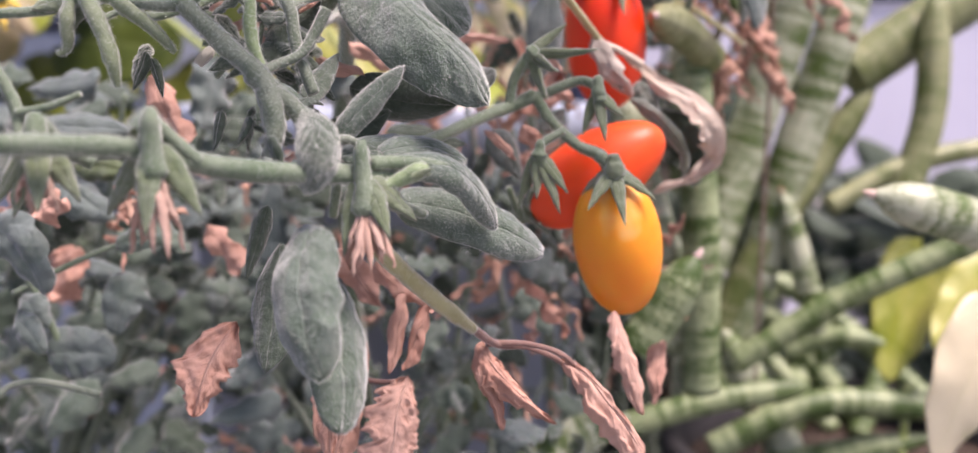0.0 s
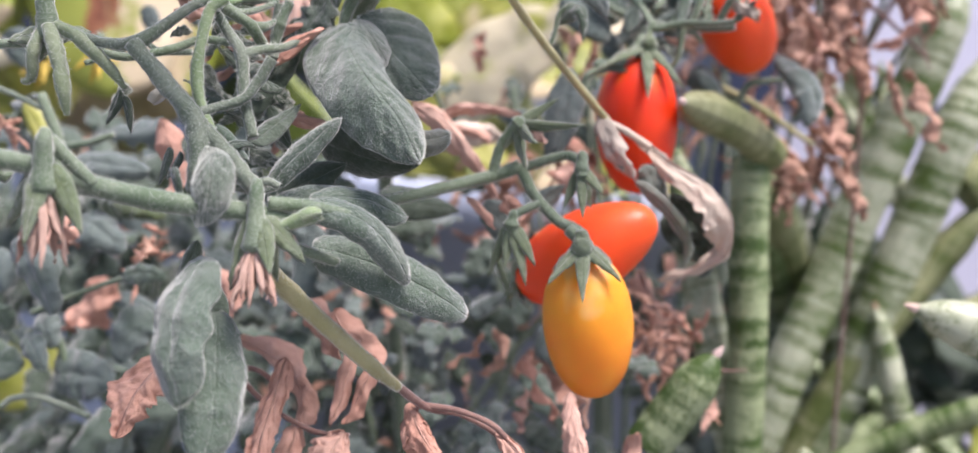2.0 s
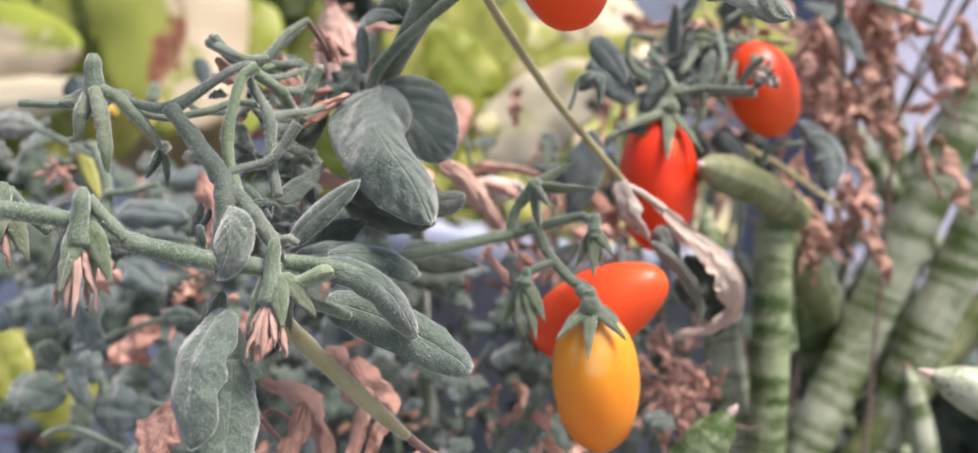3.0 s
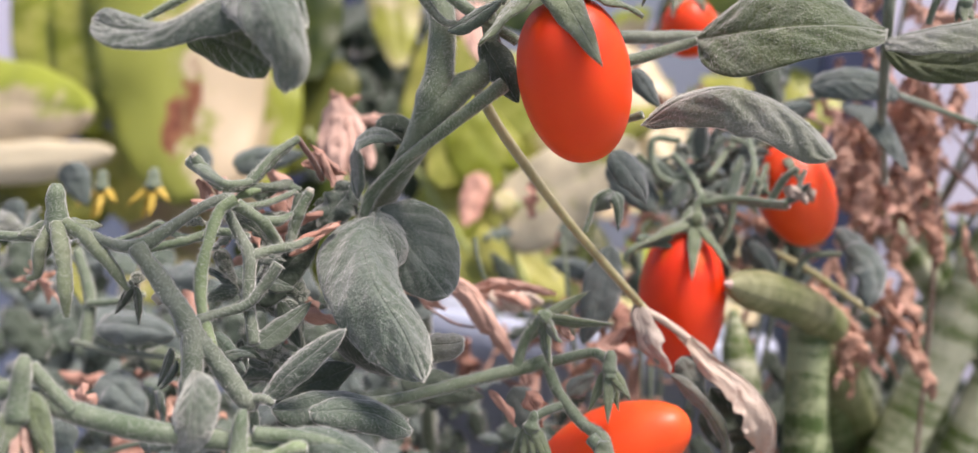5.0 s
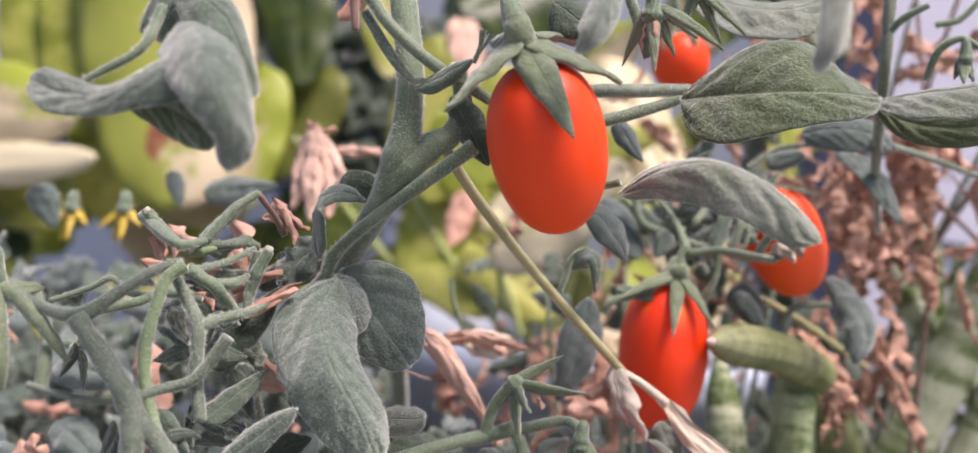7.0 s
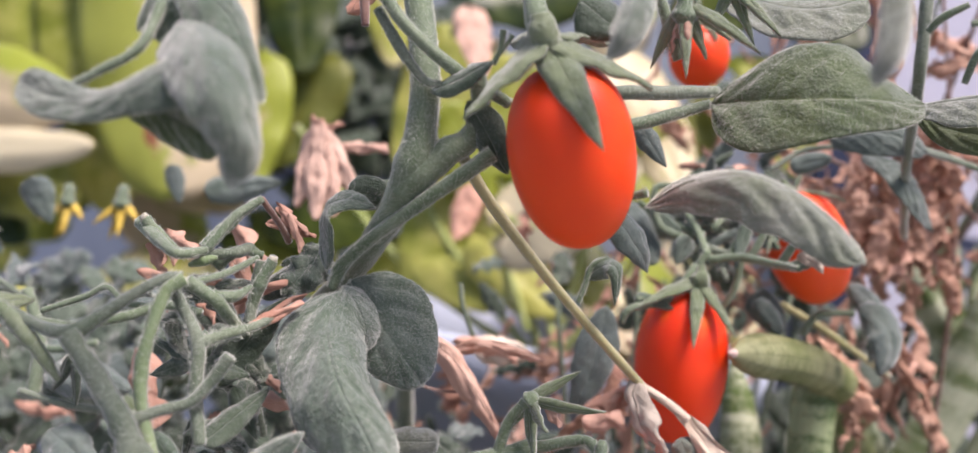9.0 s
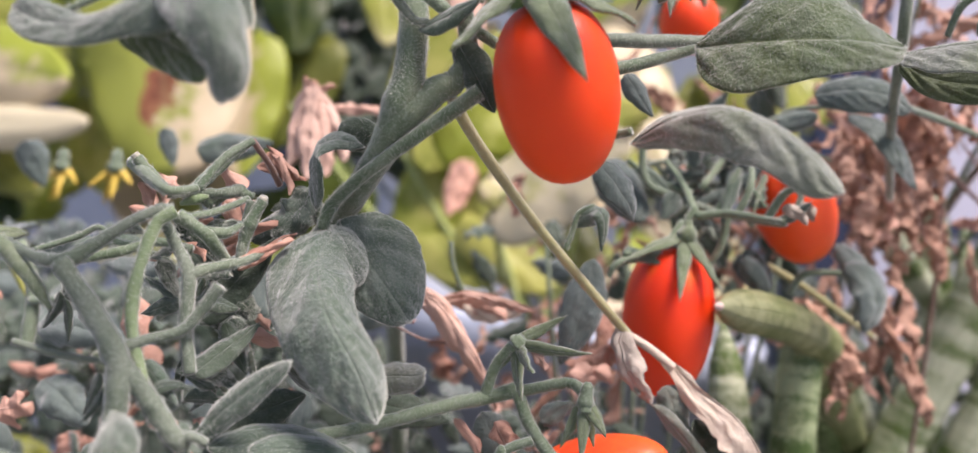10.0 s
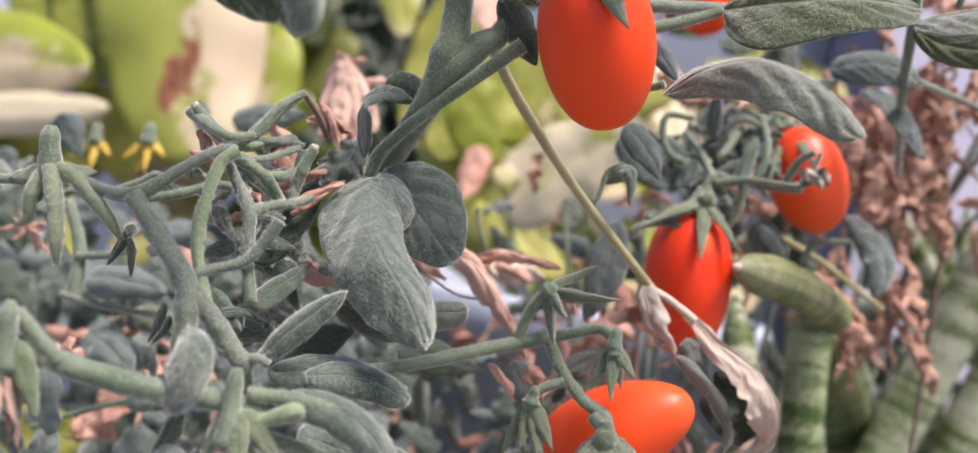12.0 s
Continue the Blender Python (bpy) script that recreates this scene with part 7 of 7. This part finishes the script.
for k in range(16):
    me = blade_mesh((0, 0, 0), (0, 0, 0.02), rng.uniform(0.0026, 0.0072), (0, -1, 0), bulge=(rng.uniform(-0.006, 0.006), rng.uniform(-0.004, 0.004), 0), curl=rng.uniform(0.6, 1.8), peak=rng.uniform(0.7, 1.1), blunt=0.6, nu=26, nv=8, wave=0.8, ruffle=2.2, crumple=0.45, twist=rng.uniform(-3.0, 3.0), seed=k * 2.3)
    CRISPS.append(me)
    for m in (k % 3 and M_CRISP or M_DRY,) * 2:
        me.materials.append(m)


def scatter(parent, kinds, name, p, way, face, size):
    """One leaf of a shared kind at p, pointing along way."""
    way, face = Vector(way).normalized(), Vector(face).normalized()
    n = (face - way * face.dot(way)).normalized()
    m = Matrix((way.cross(n) * -1, n * -1, way)).transposed().to_4x4() * 1.0
    ob = new(name, rng.choice(kinds))
    under(ob, parent)
    ob.matrix_basis = Matrix.Translation(p) @ m @ Matrix.Scale(size / 0.02, 4)
    return ob


def bushy(parent, root, corners, count, stems, crisp, low, high):
    """Fills the block spanned by corners (near left top, near right bottom, depth beyond) with leafy stems."""
    a, b, deep = (Vector(c) for c in corners)
    root = Vector(root)
    for k in range(stems):
        p = Vector((rng.uniform(a.x, b.x), a.y + deep.y * rng.random(), rng.uniform(b.z, a.z)))
        stem(parent, [root, root.lerp(p, 0.5) + Vector((rng.gauss(0, 0.015), 0.01, 0.02)), p], [2.2, 1.7, 0.9], M_STEM, seg=7, rings=14)
    for k in range(count):
        f = rng.random()
        spread = 1 + 0.5 * f
        mid = (a.x + b.x) / 2 - 0.10 * f
        p = Vector((mid + (rng.random() - 0.5) * (b.x - a.x) * spread, a.y + deep.y * f, b.z - 0.02 * f + (a.z - b.z) * rng.random() ** 0.8))
        dryish = rng.random() < crisp
        way = (rng.gauss(0, 1), rng.gauss(0, 0.5), rng.gauss(-0.5, 0.7))
        face = FRONT + Vector((rng.gauss(0, 0.5), 0, rng.gauss(0.7, 0.5)))
        scatter(parent, CRISPS if dryish else KINDS, "dried_leaf" if dryish else "leaf", p, way, face, rng.uniform(low, high))


bush = thing("tomato_plant", (-0.26, 0.54, 0.335), "bushy blue-green tomato plant with yellow flowers in a pot", "plant")
bushy(bush, (-0.26, 0.54, 0.33), ((-0.24, 0.37, 0.635), (-0.06, 0.37, 0.42), (0, 0.24, 0)), 300, 14, 0.04, 0.017, 0.036)
thicket = thing("tomato_plant", (-0.30, 0.70, 0.0), "dense blue-green tomato growth at the back", "plant")
bushy(thicket, (-0.30, 0.70, 0.0), ((-0.36, 0.56, 0.60), (-0.06, 0.56, 0.30), (0, 0.16, 0)), 280, 10, 0.07, 0.024, 0.046)
shrub = thing("tomato_plant", (-0.03, 0.47, 0.32), "low blue-green tomato plant with dried leaves among it", "plant")
bushy(shrub, (-0.03, 0.47, 0.32), ((-0.10, 0.37, 0.60), (0.06, 0.37, 0.43), (0, 0.20, 0)), 270, 20, 0.13, 0.010, 0.026)
for a in ((-0.2017, 0.4332, 0.6543), (-0.2325, 0.4382, 0.6508)):
    a = Vector(a)
    star(bush, a, (0.1, -0.1, -1), [a + Vector(q) for q in ((0.012, -0.004, -0.006), (-0.01, -0.004, -0.01), (0.004, -0.006, -0.014), (-0.004, 0, -0.016))], 4, (3.0, 4.0), 0.008, material=M_PETAL)
for a, b, w in (((-0.2368, 0.4161, 0.6597), (-0.2252, 0.4196, 0.6421), 16), ((-0.1748, 0.4228, 0.6745), (-0.1689, 0.4247, 0.6591), 9), ((-0.1390, 0.3914, 0.6665), (-0.1117, 0.3989, 0.6742), 13), ((-0.2522, 0.4017, 0.6403), (-0.2454, 0.4037, 0.6279), 12)):
    leaf(bush, a, b, w, FRONT, M_LEAF_BLUE, curl=0.8)

# clear leaves, wiry stems and a lime shoot low in the bush
for a, b, w, m in (((-0.1419, 0.3219, 0.6047), (-0.1129, 0.3240, 0.6046), 15, M_LEAF_BLUE), ((-0.1378, 0.3226, 0.5877), (-0.1187, 0.3220, 0.5777), 16, M_LEAF_BLUE), ((-0.1512, 0.3088, 0.5788), (-0.1350, 0.3072, 0.5559), 20, M_LEAF_BLUE), ((-0.1418, 0.3205, 0.5331), (-0.1196, 0.3208, 0.5326), 18, M_LEAF_BLUE), ((-0.1786, 0.3217, 0.5350), (-0.1549, 0.3224, 0.5337), 18, M_LEAF), ((-0.1164, 0.3172, 0.5690), (-0.1019, 0.3188, 0.5703), 8, M_LEAF),
                   ((-0.2093, 0.3366, 0.6304), (-0.1885, 0.3366, 0.6315), 13, M_LEAF_PALE), ((-0.1483, 0.3192, 0.5527), (-0.1393, 0.3161, 0.5431), 13, M_LEAF_BLUE), ((-0.1167, 0.3375, 0.5562), (-0.1232, 0.3303, 0.5377), 15, M_LEAF_BLUE), ((-0.1565, 0.3171, 0.5473), (-0.1600, 0.3143, 0.5561), 8, M_LEAF), ((-0.1458, 0.3095, 0.5486), (-0.1361, 0.3065, 0.5374), 10, M_LEAF_BLUE), ((-0.1430, 0.3523, 0.5913), (-0.1210, 0.3525, 0.5877), 12, M_LEAF_FRESH)):
    leaf(bush, a, b, w, FRONT + Vector((rng.gauss(0, 0.3), 0, rng.gauss(0.4, 0.2))), m, curl=rng.uniform(0.5, 1.1), peak=0.66, blunt=0.45, wave=0.12, nu=24, nv=14, bulge=(0, -0.002, 0.002))
for pts, r, m in (([(-0.1583, 0.3286, 0.6282), (-0.1504, 0.3282, 0.6127), (-0.1483, 0.3263, 0.5963)], (1.8, 2.2, 2.4), M_STEM), ([(-0.1500, 0.3218, 0.5975), (-0.1333, 0.3239, 0.5961), (-0.1122, 0.3271, 0.5971)], (1.2, 1.2, 1.0), M_STEM_GREY), ([(-0.1890, 0.3365, 0.6319), (-0.1748, 0.3348, 0.6282), (-0.1609, 0.3330, 0.6236)], (0.9, 1.0, 1.1), M_STEM_GREY), ([(-0.1494, 0.3263, 0.6104), (-0.1395, 0.3268, 0.6123), (-0.1289, 0.3274, 0.6162)], (1.3, 1.3, 1.1), M_STEM),
                  ([(-0.1517, 0.3075, 0.5238), (-0.1477, 0.3085, 0.5269), (-0.1380, 0.3089, 0.5279), (-0.1215, 0.3109, 0.5231)], (1.1, 1.1, 1.1), M_STEM_GREY), ([(-0.1506, 0.3187, 0.5536), (-0.1340, 0.3230, 0.5622), (-0.1146, 0.3228, 0.5704)], (1.0, 1.0, 0.8), M_STEM), ([(-0.1525, 0.3186, 0.5714), (-0.1441, 0.3203, 0.5543), (-0.1378, 0.3215, 0.5369)], (1.3, 1.3, 1.3), M_STEM)):
    stem(bush, pts, r, m)
leaf(bush, (-0.1756, 0.3449, 0.6256), (-0.1629, 0.3425, 0.6073), 9, FRONT, M_POTHOS_LIME, curl=0.9)
leaf(bush, (-0.2164, 0.3537, 0.5458), (-0.1952, 0.3533, 0.5195), 24, FRONT + UP * 0.2, M_POTHOS_LIME, curl=0.5, peak=0.6, blunt=0.5)
for k in range(22):
    q = Vector((-0.1269, 0.3355, 0.5840)).lerp(Vector((-0.1157, 0.3329, 0.5717)), rng.random()) + Vector((rng.gauss(0, 0.006), rng.uniform(-0.005, 0.015), rng.gauss(0, 0.004)))
    if k % 3 == 0:
        q = q.lerp(Vector((-0.1718, 0.3251, 0.6179)), 0.97)
    d = Vector((rng.gauss(0, 1), rng.gauss(0, 0.3), rng.gauss(-0.2, 0.8))).normalized()
    dry(bush, q, q + d * rng.uniform(0.006, 0.013), rng.uniform(2, 5), FRONT, M_DRY_DARK if k % 2 else M_DRY, curl=1.8, crumple=0.4, nu=18, nv=8)

# ---- dried vine on the right ----
vine = thing("dried_vine", (0.16, 0.60, 0.375), "withered brown vine with crisp curled leaves over the succulent", "plant")
for pts in ([(0.16, 0.60, 0.37), (0.15, 0.56, 0.5), (0.1423, 0.5278, 0.6686), (0.1315, 0.5266, 0.7407), (0.1191, 0.5248, 0.8004)], [(0.1377, 0.5276, 0.7109), (0.1536, 0.5313, 0.7004), (0.1731, 0.5358, 0.6842)], [(0.1014, 0.4868, 0.6732), (0.1188, 0.4905, 0.6406), (0.1426, 0.5019, 0.6086)], [(0.0486, 0.4203, 0.5800), (0.0582, 0.4223, 0.5605), (0.0730, 0.4255, 0.5391)], [(0.1263, 0.5252, 0.7340), (0.0983, 0.5179, 0.7188), (0.0741, 0.4914, 0.7211)]):
    stem(vine, pts, [1.1, 1.0, 0.8], M_STEM_DRY)
rng = random.Random(11)
def crisp_clumps(zones):
    """Small crisp leaves strewn from a to b: (a, b, how many, how wide)."""
    for a, b, n, spread in zones:
        a, b, n = Vector(a), Vector(b), max(3, int(n * 0.38))
        for k in range(n):
            q = a.lerp(b, (k + rng.random()) / n) + Vector((rng.gauss(0, spread * 0.7), rng.gauss(0, spread * 0.5), rng.gauss(0, spread * 0.4)))
            d = Vector((rng.gauss(0, 0.7), rng.gauss(0, 0.4), -0.4 - rng.random())).normalized()
            size = rng.uniform(0.014, 0.034)
            scatter(vine, CRISPS, "dried_leaf", q, d, FRONT + Vector((rng.gauss(0, 0.8), 0, rng.gauss(0, 0.5))), size)


crisp_clumps([
    ((0.1266, 0.5258, 0.7585), (0.1370, 0.5275, 0.6885), 32, 0.009),
    ((0.0969, 0.5074, 0.7257), (0.1190, 0.5120, 0.6832), 26, 0.014),
    ((0.0999, 0.4862, 0.6615), (0.1185, 0.4900, 0.6176), 24, 0.012),
    ((0.0435, 0.4292, 0.5733), (0.0706, 0.4351, 0.5343), 32, 0.013),
    ((0.0177, 0.4137, 0.6356), (0.0281, 0.4158, 0.6085), 8, 0.012)])
crisp_clumps([
    ((0.0064, 0.3476, 0.5610), (0.0130, 0.3487, 0.5397), 5, 0.008),
    ((0.0377, 0.4603, 0.6511), (0.0255, 0.4575, 0.6638), 6, 0.012),
    ((0.0233, 0.3955, 0.5602), (0.0379, 0.3908, 0.5266), 9, 0.012),
    ((0.0959, 0.4775, 0.6402), (0.1244, 0.4755, 0.6261), 8, 0.014),
    ((0.1481, 0.5304, 0.7242), (0.1705, 0.5357, 0.7084), 5, 0.012),
    ((0.1242, 0.5368, 0.7342), (0.1400, 0.5442, 0.6950), 6, 0.010),
    ((0.0830, 0.5150, 0.7268), (0.1046, 0.5213, 0.7074), 8, 0.012)])
crisp_clumps([
    ((0.0149, 0.4953, 0.7704), (0.0487, 0.5159, 0.7175), 8, 0.014),
    ((0.0778, 0.5569, 0.6030), (0.0609, 0.5317, 0.5794), 6, 0.01),
    ((-0.0319, 0.5255, 0.6515), (-0.0062, 0.5335, 0.5908), 22, 0.02),
    ((-0.0036, 0.5543, 0.6399), (0.0210, 0.5619, 0.5925), 22, 0.018),
    ((0.0488, 0.5478, 0.6662), (0.0767, 0.5561, 0.6335), 16, 0.015),
    ((-0.0499, 0.5210, 0.6090), (-0.0336, 0.5261, 0.5746), 12, 0.018),
    ((-0.0110, 0.5921, 0.7547), (0.0655, 0.6143, 0.7006), 20, 0.03)])

# long withered strips hanging on the vine
def hanging_strips(strips):
    """Crumpled withered strips in pairs: (top, bottom, width, bend)."""
    for a, b, w, bend in strips:
        dry(vine, a, b, w, FRONT + Vector((rng.gauss(0, 0.4), 0, rng.gauss(0, 0.3))), rng.choice((M_CRISP, M_DRY_DARK, M_CRISP)), curl=rng.uniform(1.2, 2.0), crumple=0.42, wave=0.55, ruffle=2.4, peak=0.9, blunt=0.6, twist=rng.gauss(0, 0.7), bulge=(bend, -0.002, 0), nu=46, nv=14)
        side = Vector((rng.gauss(0, 0.007), rng.uniform(0.004, 0.012), rng.gauss(0, 0.005)))
        dry(vine, Vector(a) + side, Vector(b) + side * 1.6, w * 0.6, FRONT + Vector((rng.gauss(0, 0.6), 0, rng.gauss(0, 0.4))), rng.choice((M_CRISP, M_CRISP, M_DRY_DARK)), curl=rng.uniform(1.4, 2.2), crumple=0.45, wave=0.6, ruffle=2.0, peak=0.9, blunt=0.6, twist=rng.gauss(0, 1.2), bulge=(-bend, 0, 0), nu=40, nv=10)


hanging_strips([
    ((0.1223, 0.5142, 0.7464), (0.1360, 0.5166, 0.7000), 17, 0.004),
    ((0.1345, 0.5144, 0.7115), (0.1313, 0.5129, 0.6739), 18, -0.004),
    ((0.1326, 0.5124, 0.6873), (0.1414, 0.5140, 0.6600), 11, 0.003),
    ((0.1206, 0.5240, 0.7456), (0.1219, 0.5235, 0.7061), 14, 0.002),
    ((0.1110, 0.5052, 0.6995), (0.1080, 0.4987, 0.6705), 14, -0.003),
    ((0.1200, 0.4965, 0.6656), (0.1349, 0.4941, 0.6209), 13, 0.006),
    ((0.1233, 0.4939, 0.6527), (0.1196, 0.4903, 0.6206), 9, -0.003),
    ((0.1596, 0.5096, 0.6760), (0.1770, 0.5101, 0.6399), 13, 0.002),
    ((0.0900, 0.4680, 0.6453), (0.1124, 0.4679, 0.6214), 15, 0.003)])
hanging_strips([
    ((0.0960, 0.4642, 0.6375), (0.1065, 0.4663, 0.6139), 10, 0),
    ((0.0947, 0.4963, 0.7145), (0.0961, 0.4961, 0.6883), 13, 0.003),
    ((0.0998, 0.5082, 0.7260), (0.1124, 0.5108, 0.7034), 15, 0.003),
    ((0.1263, 0.4870, 0.6313), (0.1422, 0.4853, 0.6050), 9, 0.003),
    ((0.1595, 0.5331, 0.7148), (0.1744, 0.5365, 0.6996), 8, 0.002),
    ((0.1468, 0.5410, 0.7509), (0.1439, 0.5396, 0.7225), 12, 0.002),
    ((0.1643, 0.5348, 0.7382), (0.1761, 0.5371, 0.7120), 10, 0.002),
    ((0.0190, 0.4460, 0.6840), (0.0105, 0.4435, 0.6638), 10, 0),
    ((0.0188, 0.4138, 0.6255), (0.0266, 0.4154, 0.6109), 9, 0),
    ((0.0277, 0.3954, 0.6235), (0.0205, 0.3931, 0.6031), 11, 0)])
for pts in ([(0.1518, 0.5312, 0.7170), (0.1653, 0.5342, 0.7017), (0.1717, 0.5250, 0.6785)], [(0.1437, 0.5293, 0.7237), (0.1552, 0.5320, 0.7128), (0.1668, 0.5349, 0.7156), (0.1766, 0.5372, 0.7075)], [(0.1187, 0.5021, 0.7025), (0.1253, 0.5035, 0.6944), (0.1328, 0.5050, 0.6777)], [(0.1117, 0.4786, 0.6479), (0.1236, 0.4813, 0.6380), (0.1320, 0.4834, 0.6361)]):
    stem(vine, pts, [0.6, 0.5, 0.4], M_STEM_DRY)
for k in range(44):
    q = Vector((0.0460, 0.3989, 0.5754)).lerp(Vector((0.0669, 0.4033, 0.5349)), rng.random()) + Vector((rng.gauss(0, 0.006), rng.uniform(0, 0.03), rng.gauss(0, 0.003)))
    d = Vector((rng.gauss(0.2, 0.8), rng.gauss(0, 0.3), rng.gauss(-0.3, 0.7))).normalized()
    if k % 2:
        stem(vine, [q, q + d * 0.007 + Vector((rng.gauss(0, 0.002), 0, rng.gauss(0, 0.003))), q + d * 0.015], [0.5, 0.6, 0.4], M_STEM_DRY, seg=6, rings=10)
    else:
        dry(vine, q, q + d * rng.uniform(0.008, 0.018), rng.uniform(2, 5), FRONT, M_DRY if k % 4 else M_DRY_DARK, curl=1.9, crumple=0.45, wave=0.6, twist=rng.gauss(0, 1.5), nu=20, nv=8)

# dried and green growth high up behind the right-hand leaves
high = thing("tomato_plant", (0.12, 0.72, 0.0), "tall half-dried tomato growth behind the ripe fruit", "plant")
rng = random.Random(29)
for k in range(8):
    p = Vector((rng.uniform(0.05, 0.21), rng.uniform(0.50, 0.58), rng.uniform(0.72, 0.82)))
    stem(high, [(0.12, 0.72, 0.0), (0.11 + 0.3 * (p.x - 0.11), 0.72, 0.4), (0.5 * p.x + 0.055, 0.68, 0.64), p], [2.8, 2.4, 2.0, 1.0], rng.choice((M_STEM, M_STEM_DRY)), seg=7, rings=18)
for k in range(85):
    p = Vector((rng.uniform(0.03, 0.135), rng.uniform(0.48, 0.60), rng.uniform(0.67, 0.80)))
    dryish = rng.random() < 0.5 or p.x > 0.09
    scatter(high, CRISPS if dryish else KINDS, "dried_leaf" if dryish else "leaf", p, (rng.gauss(0, 0.7), rng.gauss(0, 0.5), rng.gauss(-0.8, 0.6)), FRONT + Vector((rng.gauss(0, 0.7), 0, rng.gauss(0.4, 0.6))), rng.uniform(0.016, 0.036))
for k in range(12):
    p = Vector((rng.uniform(0.155, 0.22), rng.uniform(0.48, 0.58), rng.uniform(0.70, 0.81)))
    scatter(high, CRISPS, "dried_leaf", p, (rng.gauss(0, 0.7), rng.gauss(0, 0.5), rng.gauss(-0.8, 0.6)), FRONT + Vector((rng.gauss(0, 0.7), 0, rng.gauss(0.4, 0.6))), rng.uniform(0.016, 0.03))

# low green growth between the fruit and the succulent
fill = thing("tomato_plant", (0.06, 0.52, 0.0), "tangled green tomato growth behind the red fruit", "plant")
rng = random.Random(23)
root = Vector((0.06, 0.52, 0.0))
for k in range(10):
    p = Vector((rng.uniform(-0.02, 0.08), rng.uniform(0.46, 0.58), rng.uniform(0.54, 0.70)))
    stem(fill, [root, Vector((0.05 + 0.3 * (p.x - 0.05), 0.56, 0.35)), p], [2.6, 2.0, 1.0], M_STEM, seg=7, rings=18)
for k in range(150):
    p = Vector((rng.uniform(-0.05, 0.085), rng.uniform(0.48, 0.64), rng.uniform(0.42, 0.70)))
    dryish = rng.random() < 0.25
    scatter(fill, CRISPS if dryish else KINDS, "dried_leaf" if dryish else "leaf", p, (rng.gauss(0, 1), rng.gauss(0, 0.5), rng.gauss(-0.5, 0.7)), FRONT + Vector((rng.gauss(0, 0.6), 0, rng.gauss(0.6, 0.6))), rng.uniform(0.012, 0.028))

# added dark shrub: its leaf colour stands in for shade behind the succulent
shade_fill = thing("shrub", (0.30, 0.90, 0.0), "added dark green leaves standing in for shade behind the plants", "shrub")
rng = random.Random(41)
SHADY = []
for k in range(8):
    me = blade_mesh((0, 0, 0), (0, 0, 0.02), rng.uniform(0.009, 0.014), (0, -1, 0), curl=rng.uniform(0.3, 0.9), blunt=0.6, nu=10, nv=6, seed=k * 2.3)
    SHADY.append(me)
    for m in (M_LEAF_DARK_SHADE, M_UNDER):
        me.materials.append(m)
for k in range(9):
    p = Vector((0.05 + 0.06 * k, 0.92, rng.uniform(0.40, 0.52)))
    stem(shade_fill, [(0.30, 0.90, 0.0), (0.18 + 0.03 * k, 0.94, 0.25), p], [4, 3, 1.5], M_STEM, seg=7, rings=14)
# more added dark leaves for the shaded hole behind the pothos
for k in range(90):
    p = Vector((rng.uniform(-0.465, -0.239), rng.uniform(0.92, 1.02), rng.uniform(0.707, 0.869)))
    scatter(shade_fill, SHADY, "leaf", p, (rng.gauss(0, 1), rng.gauss(0, 0.5), rng.gauss(-0.6, 0.7)), FRONT + Vector((rng.gauss(0, 0.6), 0, rng.gauss(0.2, 0.6))), rng.uniform(0.05, 0.075))
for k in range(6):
    stem(shade_fill, [(0.30, 0.90, 0.0), (0.0, 0.97, 0.4), (-0.445 + 0.035 * k, 0.97, 0.809)], [4, 3, 1.5], M_STEM, seg=7, rings=14)
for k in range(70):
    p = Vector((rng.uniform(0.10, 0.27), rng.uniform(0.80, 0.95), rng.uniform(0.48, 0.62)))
    scatter(shade_fill, SHADY, "leaf", p, (rng.gauss(0, 1), rng.gauss(0, 0.5), rng.gauss(-0.6, 0.7)), FRONT + Vector((rng.gauss(0, 0.6), 0, rng.gauss(0.5, 0.6))), rng.uniform(0.04, 0.06))
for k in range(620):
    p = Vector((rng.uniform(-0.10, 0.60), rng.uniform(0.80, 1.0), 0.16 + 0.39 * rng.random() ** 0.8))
    scatter(shade_fill, SHADY, "leaf", p, (rng.gauss(0, 1), rng.gauss(0, 0.5), rng.gauss(-0.6, 0.7)), FRONT + Vector((rng.gauss(0, 0.6), 0, rng.gauss(0.5, 0.6))), rng.uniform(0.045, 0.075))
